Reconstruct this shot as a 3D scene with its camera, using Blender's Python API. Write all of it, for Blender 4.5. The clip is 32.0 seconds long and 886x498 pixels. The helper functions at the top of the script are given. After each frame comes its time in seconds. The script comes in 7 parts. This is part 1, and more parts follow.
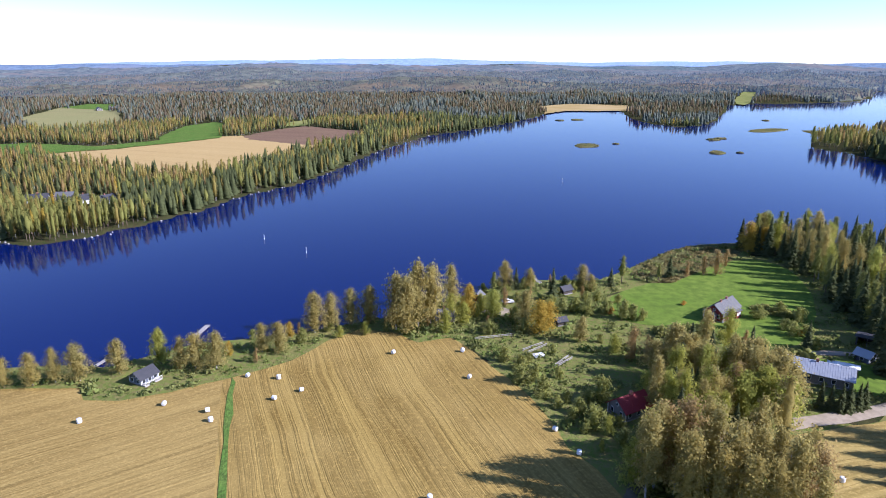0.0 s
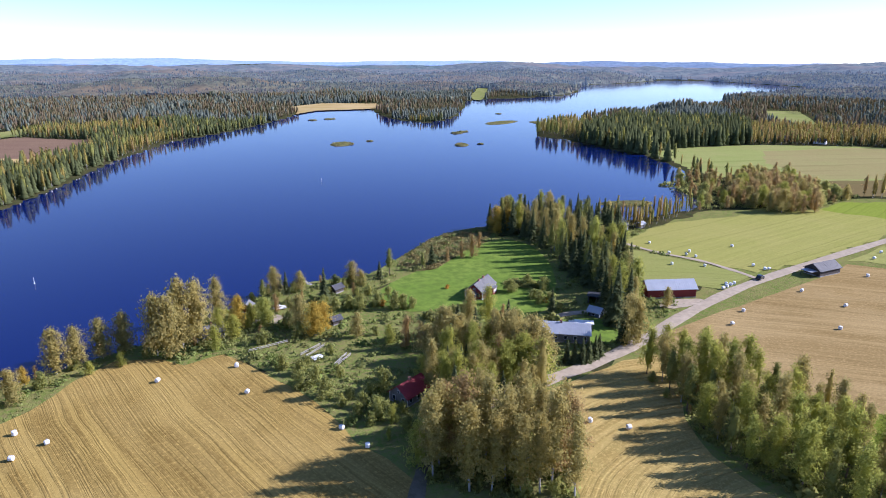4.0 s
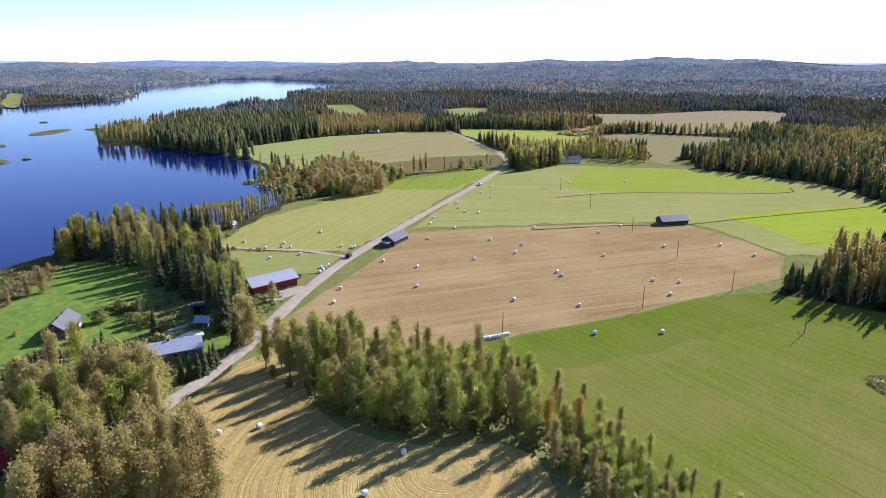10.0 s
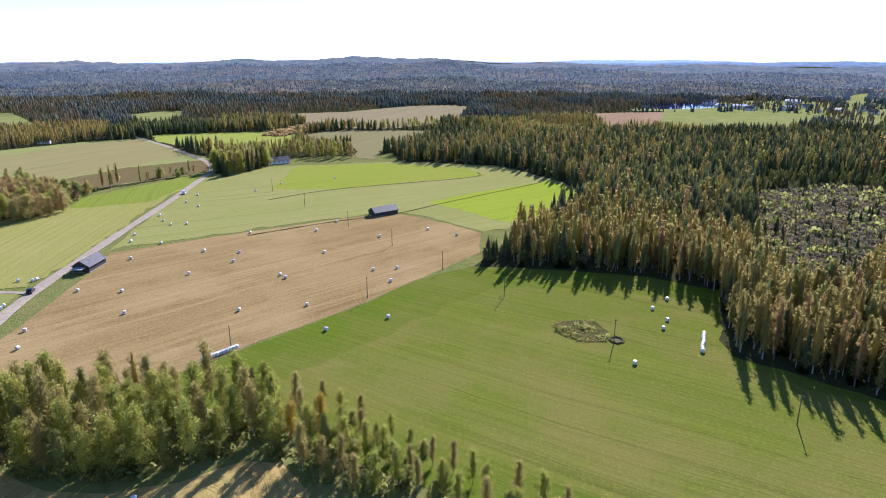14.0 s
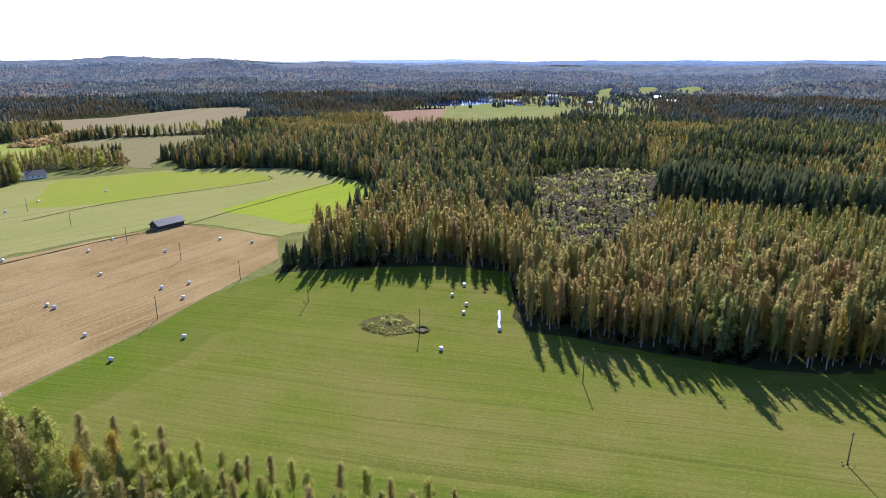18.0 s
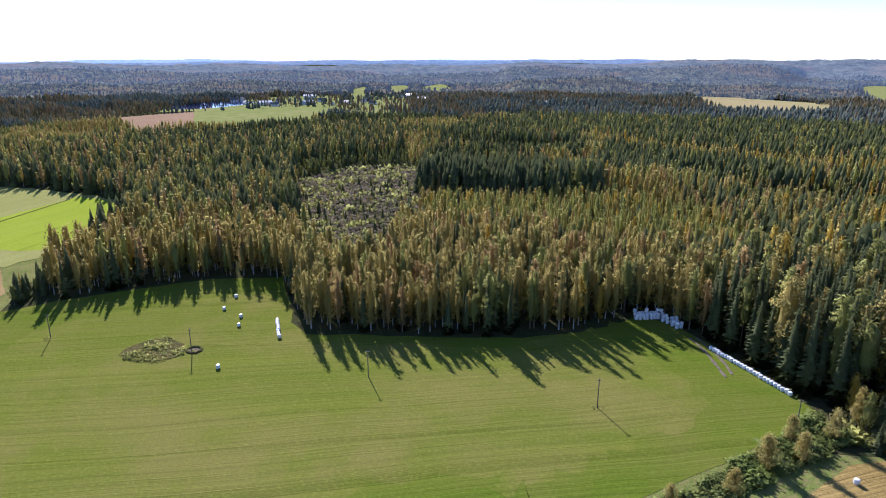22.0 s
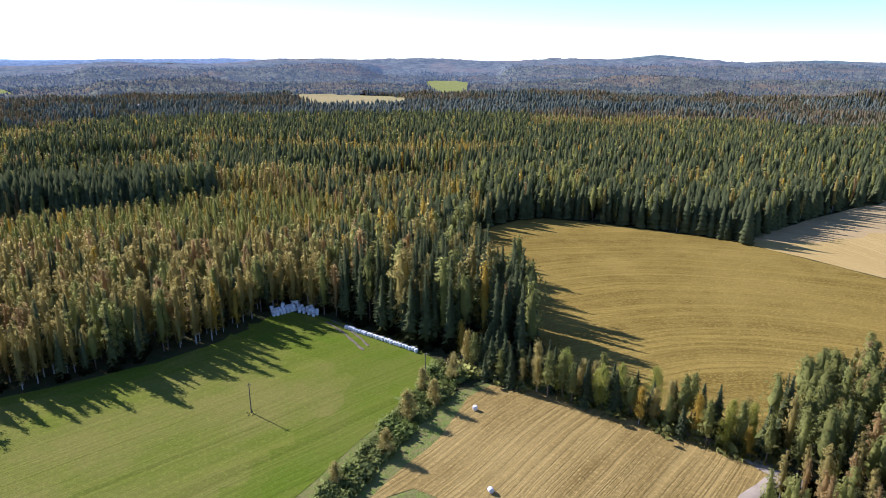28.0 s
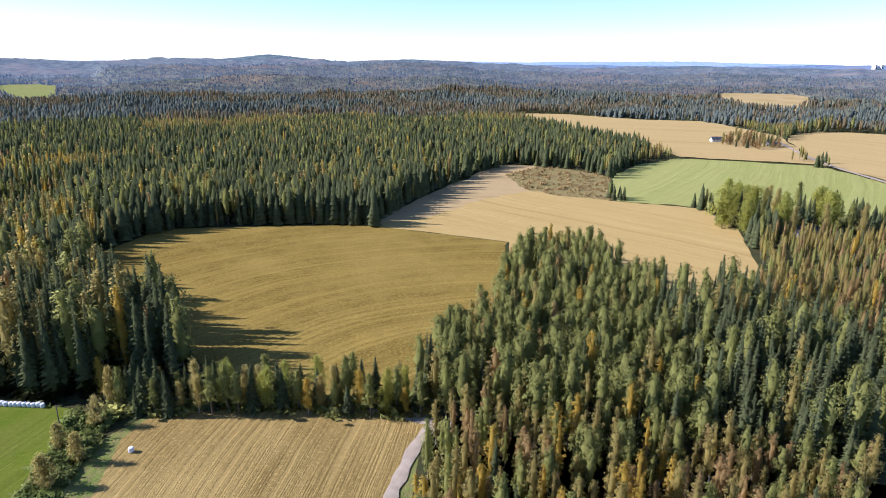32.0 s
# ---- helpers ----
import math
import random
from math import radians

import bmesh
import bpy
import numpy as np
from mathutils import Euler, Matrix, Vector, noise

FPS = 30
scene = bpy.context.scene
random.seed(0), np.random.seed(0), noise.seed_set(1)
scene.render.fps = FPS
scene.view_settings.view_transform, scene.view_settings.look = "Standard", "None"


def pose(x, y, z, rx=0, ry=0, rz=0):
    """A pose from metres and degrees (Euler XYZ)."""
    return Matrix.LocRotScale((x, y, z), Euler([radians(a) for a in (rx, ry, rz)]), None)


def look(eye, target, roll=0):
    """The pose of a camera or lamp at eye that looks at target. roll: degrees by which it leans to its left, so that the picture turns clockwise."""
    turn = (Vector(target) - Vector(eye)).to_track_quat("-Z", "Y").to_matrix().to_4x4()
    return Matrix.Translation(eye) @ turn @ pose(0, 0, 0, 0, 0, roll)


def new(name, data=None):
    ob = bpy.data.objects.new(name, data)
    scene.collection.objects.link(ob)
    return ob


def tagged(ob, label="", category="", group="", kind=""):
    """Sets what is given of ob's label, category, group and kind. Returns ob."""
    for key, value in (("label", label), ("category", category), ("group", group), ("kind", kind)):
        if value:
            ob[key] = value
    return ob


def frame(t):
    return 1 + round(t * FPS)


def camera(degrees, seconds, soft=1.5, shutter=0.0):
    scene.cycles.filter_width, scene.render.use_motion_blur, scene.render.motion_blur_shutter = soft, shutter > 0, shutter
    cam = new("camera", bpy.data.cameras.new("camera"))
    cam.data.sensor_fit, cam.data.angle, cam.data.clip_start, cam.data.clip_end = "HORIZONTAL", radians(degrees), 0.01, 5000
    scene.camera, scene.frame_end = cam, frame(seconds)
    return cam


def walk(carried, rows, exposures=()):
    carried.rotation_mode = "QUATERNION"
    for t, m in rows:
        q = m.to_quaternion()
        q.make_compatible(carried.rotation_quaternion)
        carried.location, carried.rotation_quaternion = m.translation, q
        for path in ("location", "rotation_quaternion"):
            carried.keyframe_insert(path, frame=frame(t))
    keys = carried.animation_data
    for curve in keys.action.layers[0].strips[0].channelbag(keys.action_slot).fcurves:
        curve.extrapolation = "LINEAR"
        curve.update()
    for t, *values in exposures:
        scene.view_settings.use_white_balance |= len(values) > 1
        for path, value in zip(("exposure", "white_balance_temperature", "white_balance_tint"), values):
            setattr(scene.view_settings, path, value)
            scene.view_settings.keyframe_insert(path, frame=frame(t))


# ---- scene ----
# A drone hangs still over the fields and turns to its right.
cam = camera(69.41, 32.0, soft=1.0)
H = 85.0
PITCH = -16.76
YAWS = [
    (0.0, -0.00), (0.5, -2.20), (1.0, -4.77), (1.5, -7.43), (2.0, -10.35), (2.5, -12.88), (3.0, -15.88), (3.5, -18.72)
   , (5.5, -30.33), (6.0, -33.23), (6.5, -35.91), (7.0, -38.75), (7.5, -41.33), (8.0, -44.22), (8.5, -47.35), (9.0, -51.19)
   , (9.5, -54.73), (10.0, -58.00), (10.5, -60.81), (11.0, -63.99), (11.5, -67.66), (12.0, -71.57), (12.5, -74.81), (13.0, -78.07)
   , (13.5, -80.83), (14.0, -83.72), (14.5, -86.01), (16.5, -94.11), (17.0, -96.71), (17.5, -99.47), (18.0, -102.24), (18.5, -104.61)
   , (19.0, -107.02), (19.5, -109.45), (20.0, -112.55), (20.5, -115.49), (21.0, -118.30), (21.5, -120.62), (22.0, -123.30), (22.5, -125.78)
   , (23.0, -128.36), (23.5, -130.75), (24.0, -133.58), (24.5, -136.51), (25.0, -139.96), (25.5, -142.86), (27.5, -154.03), (28.0, -157.24)
   , (28.5, -160.95), (29.0, -165.56), (29.5, -169.75), (30.0, -173.68), (30.5, -177.20), (31.0, -181.20), (31.5, -185.11), (32.0, -189.83)
   ,
]
walk(cam, [(t, pose(0, 0, H, 90 + PITCH, -0.1, yaw)) for t, yaw in YAWS], [(0, 1.12, 5560, 26), (32, 1.12, 5560, 26)])

# ---- light: clear autumn day, low sun ----
SUN_AZ, SUN_EL = radians(-103.5), radians(30)   # azimuth counted from +y towards -x
sun_dir = Vector((-math.sin(SUN_AZ) * math.cos(SUN_EL), math.cos(SUN_AZ) * math.cos(SUN_EL), math.sin(SUN_EL)))
world = bpy.data.worlds.new("sky")
scene.world = world
world.use_nodes = True
wn = world.node_tree
wn.nodes.clear()
sky = wn.nodes.new("ShaderNodeTexSky")
sky.sky_type = "NISHITA"
sky.sun_disc = False
sky.sun_elevation = SUN_EL
sky.sun_rotation = math.atan2(sun_dir.x, sun_dir.y)
sky.air_density, sky.dust_density, sky.ozone_density = 0.75, 0.0, 3.0
back = wn.nodes.new("ShaderNodeBackground")
back.inputs["Strength"].default_value = 0.094
wout = wn.nodes.new("ShaderNodeOutputWorld")
wn.links.new(sky.outputs[0], back.inputs["Color"])
wn.links.new(back.outputs[0], wout.inputs["Surface"])
sun = new("sun", bpy.data.lights.new("sun", "SUN"))
sun.data.energy, sun.data.angle, sun.data.color = 4.65, radians(0.53), (1.0, 0.95, 0.87)
sun.matrix_world = look(sun_dir * 400, (0, 0, 0))

# ---- plan, in metres from the point under the camera ----
BELT = [(112, 132), (126, 126), (130, 105), (138, 78), (140, 52), (130, 28), (118, 12), (104, -14), (94, -34), (88, -44), (84, -40), (92, -22), (98, -8), (104, 10), (108, 26), (110, 40), (117, 47), (117, 58), (110, 69), (104, 84), (104, 100)]
SHORE_A = [(-141, 153), (-126, 164), (-111, 166), (-96, 165), (-86, 172), (-76, 181), (-61, 184), (-44, 190), (-31, 196), (-16, 203), (3, 218), (21, 233), (39, 240), (62, 240), (77, 253), (102, 278), (109, 285), (140, 290), (171, 286), (211, 279), (243, 282), (277, 285), (294, 310), (305, 349), (355, 376), (381, 465), (376, 497), (377, 558)]
SHORE_B = [(376, 601), (357, 626), (404, 709), (513, 774), (679, 885), (910, 932), (1115, 1125), (1605, 1294), (1730, 1464), (1837, 2125), (1354, 1799), (1193, 1799), (872, 1327), (680, 1246), (585, 1243), (515, 1188), (433, 998), (340, 832), (286, 815), (267, 922), (292, 1068)]
SHORE_C = [(306, 1049), (265, 1108), (173, 1041), (126, 926), (46, 793), (-15, 724), (-47, 639), (-71, 558), (-82, 500), (-102, 432), (-111, 422), (-130, 395), (-136, 364), (-150, 340), (-167, 312), (-179, 294), (-192, 287), (-212, 294), (-257, 299)]
FIELD_SHORE = [(-154, 150), (-118, 152), (-97, 153), (-93, 147), (-83, 146), (-72, 151), (-59, 158), (-44, 169), (-36, 182), (-27, 192), (-15, 189), (-8, 182), (3, 185), (8, 178), (12, 169), (19, 157), (25, 142), (29, 126), (33, 118), (36, 109), (34, 91), (-38, 91), (-102, 91)]
STRIP = [(-59, 159), (-57, 159), (-44, 109), (-38, 91), (-40, 91), (-45, 109)]
FIELD_LANE = [(79, 130), (111, 138), (123, 138), (118, 123), (106, 107), (101, 92), (102, 79), (107, 67), (116, 56), (115, 47), (107, 40), (91, 32), (57, 74), (66, 92), (75, 120)]
FIELD_GOLD = [(125, 146), (144, 152), (240, 172), (257, 179), (288, 144), (328, 96), (348, 66), (329, 35), (311, 15), (276, 14), (240, 35), (208, 53), (168, 81), (154, 90), (143, 102), (131, 118), (127, 138)]
FIELD_GREEN = [(142, 101), (153, 90), (167, 81), (207, 53), (238, 35), (256, 17), (257, -2), (255, -30), (251, -55), (238, -80), (183, -62), (173, -78), (158, -98), (141, -122), (131, -150), (134, -170), (118, -170), (107, -169), (76, -160), (66, -155), (66, -133), (67, -117), (69, -96), (70, -85), (69, -73), (79, -81), (92, -41), (101, -10), (112, 20), (129, 53)]
FIELD_ROUND = [(56, -91), (54, -102), (51, -121), (51, -140), (48, -148), (34, -150), (13, -146), (-6, -142), (-23, -139), (-19, -132), (-15, -126), (-8, -109), (-5, -91), (49, -101)]
FIELD_BROWN = [(113, -283), (87, -336), (42, -335), (-14, -329), (-80, -284), (-66, -236), (-51, -198), (-34, -179), (-20, -157), (-13, -140), (18, -139), (31, -140), (38, -170), (51, -202), (76, -223)]
FIELD_TAN = [(-14, -329), (-52, -345), (-83, -385), (-132, -424), (-167, -362), (-211, -334), (-205, -290), (-166, -211), (-139, -195), (-116, -188), (-114, -198), (-111, -227), (-103, -269), (-75, -262), (-82, -284)]
FIELD_SHADE = [(-14, -331), (-133, -505), (-168, -496), (-125, -401), (-80, -370), (-51, -338)]
BRUSH = [(-127, -459), (-168, -496), (-204, -444), (-170, -361), (-139, -384), (-126, -405)]
FIELD_MINT = [(-204, -444), (-248, -489), (-298, -515), (-390, -457), (-381, -368), (-320, -271), (-272, -292), (-213, -338), (-170, -361)]
FIELD_FAR_A = [(-267, -990), (-355, -952), (-427, -853), (-506, -813), (-492, -643), (-394, -462), (-301, -521), (-308, -575), (-285, -544), (-290, -601), (-262, -702)]
FIELD_FAR_B = [(-494, -643), (-582, -684), (-656, -612), (-391, -356), (-396, -462)]
FIELD_FAR_C = [(-914, -1481), (-1118, -1386), (-753, -925), (-707, -1056)]
FIELD_POLES = [(261, 183), (479, 234), (495, 182), (530, 94), (518, 10), (454, -35), (400, -50), (345, -24), (313, 13), (331, 35), (351, 66), (331, 98), (291, 146)]
FIELD_BRIGHT = [(376, 51), (410, 23), (439, -8), (455, -25), (438, -36), (401, -50), (356, -21), (333, -4), (338, 9), (362, 31)]
FIELD_BAY = [(185, 238), (220, 260), (259, 265), (341, 257), (362, 221), (432, 229), (463, 231), (338, 208), (260, 190), (212, 184), (194, 219)]
FIELD_BAY_B = [(336, 254), (365, 265), (449, 236), (440, 221), (358, 218)]
FIELD_ROADSIDE = [(159, 214), (183, 234), (208, 182), (183, 175), (169, 188), (155, 196)]
FIELD_HILL = [(393, 481), (452, 496), (540, 484), (615, 441), (651, 398), (591, 335), (529, 264), (478, 234), (451, 237), (391, 279), (396, 302), (342, 273), (338, 301), (388, 365), (360, 357), (362, 385), (383, 440)]
FIELD_HILL_B = [(418, 321), (475, 303), (515, 263), (481, 235), (451, 237), (406, 270), (389, 278), (396, 302)]
FIELD_BEYOND = [(686, 407), (709, 346), (738, 272), (692, 234), (603, 222), (561, 270), (595, 319), (628, 366)]
FIELD_TAN_FAR = [(689, 240), (752, 217), (768, 73), (739, 62), (598, 125), (536, 117), (546, 136), (604, 151), (622, 191)]
FIELD_TAN_FAR_B = [(960, 349), (1008, 264), (1146, 186), (1188, 90), (972, 66), (835, 104), (777, 146), (771, 203), (824, 277)]
FIELD_VILLAGE_A = [(1128, -185), (1226, -273), (1271, -376), (1093, -344), (1088, -193)]
FIELD_VILLAGE_B = [(1024, -114), (1064, -189), (1091, -354), (1064, -479), (814, -343), (808, -247), (811, -158), (805, -107)]
FIELD_FAR_D = [(818, -1187), (487, -983), (624, -1280), (806, -1294)]
FIELD_FAR_E = [(1003, -2201), (831, -2203), (601, -1606), (645, -1518)]
FIELD_FAR_F = [(936, -1267), (812, -1314), (509, -1049), (546, -952), (651, -977)]
FIELD_WEST_TAN = [(-377, 599), (-328, 639), (-287, 674), (-229, 719), (-157, 679), (-103, 643), (-100, 607), (-127, 545), (-166, 484), (-188, 465), (-229, 482), (-280, 513), (-320, 527)]
FIELD_WEST_BROWN = [(-221, 714), (-196, 788), (-171, 821), (-126, 782), (-86, 764), (-95, 623), (-150, 648), (-206, 684)]
FIELD_WEST_GREEN = [(-419, 623), (-398, 643), (-337, 623), (-295, 674), (-310, 709), (-323, 815), (-304, 864), (-280, 835), (-240, 694), (-276, 648), (-312, 607), (-362, 574), (-386, 571)]
FIELD_WEST_GREEN_B = [(-206, 864), (-178, 912), (-162, 880), (-175, 821), (-197, 808)]
FIELD_WEST_PALE = [(-594, 912), (-651, 1116), (-520, 1046), (-400, 813), (-424, 769), (-460, 730)]
FIELD_WEST_GREEN_C = [(-467, 629), (-416, 653), (-380, 604), (-388, 532)]
YARD = [(-23, 194), (-7, 207), (35, 203), (77, 233), (130, 271), (156, 272), (221, 256), (165, 167), (125, 146), (104, 138), (79, 134), (54, 143), (39, 134), (28, 133), (23, 151), (10, 176)]
LAWN = [(58, 220), (83, 237), (121, 265), (144, 267), (143, 234), (127, 200), (111, 179), (96, 179), (75, 193), (59, 198)]
LAWN_B = [(107, 172), (125, 167), (129, 158), (121, 149), (109, 149), (106, 164)]
ROAD = [(61, 130), (81, 135), (100, 139), (120, 145), (154, 160), (190, 173), (233, 183), (305, 197), (366, 208), (462, 229), (452, 224), (489, 240), (519, 262), (599, 340), (651, 398), (726, 476), (781, 528)]
DRIVE = [(104, 173), (116, 175), (129, 172), (133, 162), (124, 149)]
LANE_BAY = [(187, 241), (192, 221), (202, 206), (205, 188), (206, 175)]
LANE_EAST = [(-6, -91), (-8, -109), (-11, -115), (-15, -125), (-21, -134)]
LANE_WOOD = [(59, -165), (39, -157), (20, -154), (-12, -141), (-21, -135)]
LANE_FAR = [(-453, -591), (-398, -468), (-383, -384), (-372, -341)]
GRAVEL = [(152, 174), (168, 170), (169, 167), (156, 164), (148, 167)]
CLUMP = [(39, 107), (51, 96), (65, 91), (70, 103), (66, 110), (55, 115), (46, 115)]
WOOD_YARD = [(137, 285), (176, 294), (196, 259), (161, 203), (136, 165), (123, 161), (138, 192), (137, 210), (145, 233), (146, 266)]
DITCH = [(66, -154), (56, -151), (57, -128), (59, -106), (59, -90), (66, -82), (65, -99), (65, -131)]
HEATH = [(197, -13), (203, -21), (203, -29), (192, -33), (186, -30), (186, -21)]
CLEARCUT = [(432, -159), (464, -217), (441, -262), (381, -232), (298, -179), (262, -144), (228, -122), (223, -106), (254, -97)]
COVE_ISLET = [(224, 320), (243, 320), (264, 312), (253, 301), (230, 309)]
ISLET_A = [(130, 645), (143, 663), (159, 649), (151, 632), (133, 628)]
ISLET_B = [(246, 599), (261, 610), (264, 592), (250, 581)]
ISLET_C = [(365, 782), (406, 808), (434, 801), (398, 770), (365, 764)]
ISLET_D = [(434, 795), (455, 770), (470, 730), (442, 704), (428, 747)]
REEDS = [(77, 253), (102, 278), (119, 290), (145, 293), (142, 282), (106, 250), (90, 236), (77, 236)]
NO_TREES = [(100, 136), (118, 143), (139, 151), (187, 186), (182, 230), (191, 246), (226, 261), (271, 278), (322, 269), (387, 271), (448, 237), (550, 269), (490, 229), (539, 190), (575, 111), (498, 80), (507, 9), (455, -30), (420, -44), (384, -48), (338, -26), (303, -4), (282, 9), (268, 12), (253, 18), (224, 22), (159, 65), (134, 103)]
ZONE_FRONT = [(233, 2), (167, -55), (110, -132), (122, -153), (159, -194), (237, -194), (265, -159), (281, -105), (322, -47), (303, -2)]
ZONE_DARK = [(313, -2), (333, -49), (310, -113), (444, -161), (424, -246), (703, -394), (658, -181), (593, -16)]
ZONE_BLOCK = [(346, -207), (307, -233), (264, -250), (243, -268), (291, -315), (346, -299), (398, -237)]
ZONE_LIME = [(312, -187), (261, -304), (180, -294), (157, -267), (192, -224), (255, -172)]
ZONE_SLOPE = [(581, -352), (734, -711), (346, -1175), (105, -483), (187, -443), (308, -328), (414, -446)]
ZONE_STRIPE = [(464, -455), (371, -467), (241, -471), (148, -526), (161, -570), (267, -520), (397, -500), (487, -490)]
ZONE_AMBER = [(232, -339), (178, -353), (106, -366), (84, -299), (102, -264), (159, -265)]
ZONE_PINES = [(130, -202), (108, -268), (81, -237), (49, -203), (40, -158), (57, -139), (100, -159)]
ZONE_COPSE = [(-18, -120), (-10, -93), (-6, -80), (-54, -72), (-82, -119), (-112, -205), (-104, -272), (-69, -241), (-30, -176)]
ZONE_COPSE_DARK = [(-112, -205), (-82, -119), (-54, -72), (-92, -65), (-168, -135), (-142, -156), (-142, -199)]
ZONE_COPSE_RUST = [(-134, -191), (-171, -239), (-220, -271), (-302, -256), (-166, -132), (-142, -150)]
ZONE_FARWOOD = [(128, -337), (89, -307), (-12, -294), (-118, -451), (-197, -411), (-289, -550), (-278, -743), (-81, -818), (103, -670), (190, -483)]
ZONE_WEST_SHORE = [(-120, 328), (-72, 441), (-89, 550), (-140, 524), (-159, 442)]
ZONE_HEAD = [(341, 520), (340, 415), (408, 423), (510, 434), (735, 753), (565, 736), (421, 635)]
ZONE_ALDER = [(321, 442), (354, 417), (360, 397), (335, 371), (318, 396), (298, 412)]
ZONE_HOMES = [(-200, 278), (-169, 278), (-153, 303), (-187, 368), (-240, 369), (-241, 340)]
BALES_SHORE = [(-87.7, 135.9), (-70.6, 144.0), (-58.5, 140.9), (-56.2, 136.6), (-53.8, 159.1), (-45.0, 158.1), (-43.4, 146.9), (-37.3, 151.2), (-14.7, 173.6), (6.0, 175.0), (7.4, 158.5), (26.7, 132.8), (30.5, 123.4), (-2.5, 108.1)]
BALES_LANE = [(83.5, 113.9), (90.3, 107.9), (100.2, 72.8), (84.5, 71.3)]
BALES_GOLD = [(161.0, 146.7), (173.4, 154.1), (209.5, 161.2), (190.9, 131.0), (210.9, 144.4), (249.3, 164.1), (273.7, 163.8), (232.9, 129.2), (263.9, 137.8), (250.9, 118.2), (264.0, 121.2), (296.5, 129.6), (198.0, 93.1), (236.0, 92.1), (232.8, 88.7), (205.5, 71.1), (304.4, 97.8), (268.3, 83.2), (323.2, 92.5), (246.6, 56.0), (297.2, 63.9), (233.9, 46.3), (250.1, 46.7), (313.4, 42.1), (304.5, 26.5)]
BALES_GREEN = [(185.1, 58.3), (197.5, 40.2), (215.7, -50.4), (225.4, -57.4), (205.8, -53.3), (198.6, -50.5), (172.2, -36.9)]
BALES_MEADOW = [(314.5, 185.3), (306.9, 177.0), (309.4, 169.5), (358.9, 195.3), (349.4, 182.9), (274.4, 179.4), (286.0, 184.5), (325.1, 193.3), (397.1, 167.0), (379.6, 198.3), (447.6, 127.6), (422.7, 159.2)]
BALES_BAY = [(198.2, 235.1), (196.0, 218.9), (201.3, 213.7), (203.1, 209.9), (197.3, 198.2), (206.0, 217.1), (230.5, 216.5), (216.8, 191.1), (217.5, 185.7), (219.2, 185.1), (186.1, 205.3)]
BALES_ROADSIDE = [(183.7, 174.0), (186.6, 175.1), (189.6, 176.2), (192.0, 176.8), (188.5, 177.5)]
BALES_ROUND = [(47.4, -134.1), (33.6, -105.6)]
ROW_POLE = [(160.0, 87.7), (169.2, 81.4)]
ROW_TUBE = [(195.6, -62.4), (182.6, -58.4)]
ROW_DITCH = [(103.0, -165.0), (74.9, -158.2)]
STACK = [(131.1, -164.4), (127.6, -171.2), (118.7, -169.7)]
POLES_A = [(168.2, 82.7), (215.5, 51.5), (250.9, 27.6), (283.2, 55.0), (315.3, 84.2), (356.7, 120.9), (397.7, 156.0)]
POLES_B = [(221.5, 1.6), (186.0, -32.9), (144.3, -70.3), (98.2, -111.3), (65.2, -143.5)]
ROW_TREES = [(54.2, -149.6), (18.1, -145.3), (-20.8, -135.6), (-20.7, -144.5), (18.9, -155.0), (41.1, -160.1), (62.2, -160.9)]
COPSE_MINT = [(-195, -300), (-201, -273), (-239, -254), (-254, -251), (-263, -282), (-256, -315), (-217, -327)]
BARN_TREES = [(468, 230), (446, 210), (476, 197), (494, 196), (520, 206), (527, 220), (504, 239)]
HILL_TREES = [(420, 256), (452, 232), (463, 240), (435, 263)]
SHORE_STRIP = [(-150, 144), (-140, 151), (-126, 164), (-111, 166), (-96, 165), (-86, 172), (-76, 181), (-61, 184), (-44, 190), (-31, 196), (-16, 203), (3, 218), (21, 233), (39, 240), (62, 240), (77, 253), (102, 278), (145, 293), (145, 282), (123, 257), (88, 236), (62, 224), (39, 188), (20, 176), (8, 176), (-15, 184), (-32, 180), (-59, 156), (-85, 145), (-116, 150), (-150, 144)]
THICKET = [(58, 149), (65, 165), (77, 174), (90, 178), (90, 155), (84, 141), (77, 136), (64, 131), (59, 133), (56, 138)]
SPIT = [(360, 630), (386, 582), (428, 639), (387, 674)]
HEDGE_FAR = [(819, 226), (812, 170), (885, 96), (802, 96), (763, 160), (781, 208)]
SMALL_ISLETS = [(163, 908), (188, 916), (177, 657), (291, 693), (303, 703), (276, 595), (515, 824), (517, 811), (452, 910)]
TOWERS = [(-2590, -2795), (-2618, -2788)]
CLEAR_B = [(877, 806), (924, 770), (716, 554), (691, 605)]
CLEAR_C = [(587, 1321), (655, 1434), (674, 1414), (599, 1271), (552, 1196), (549, 1225)]
CLEAR_D = [(896, 574), (968, 562), (987, 523), (770, 421), (738, 446)]
CLEAR_E = [(1600, -766), (1739, -875), (1314, -655), (1189, -564)]
CLEAR_F = [(908, -1987), (845, -2180), (576, -1548), (562, -1327)]
VILLAGE = [(1173, -258), (1362, -438), (1431, -643), (1334, -783), (896, -527), (832, -366), (825, -265), (816, -179)]
HEDGE_A = [(80, 194), (90, 189), (98, 179), (96, 176), (88, 185), (79, 191)]
HEDGE_B = [(92, 172), (104, 176), (109, 172), (107, 169), (102, 172), (91, 169)]
HEDGE_C = [(69, 191), (80, 179), (79, 176), (68, 188)]
HEDGE_D = [(109, 211), (120, 204), (118, 201), (107, 207)]
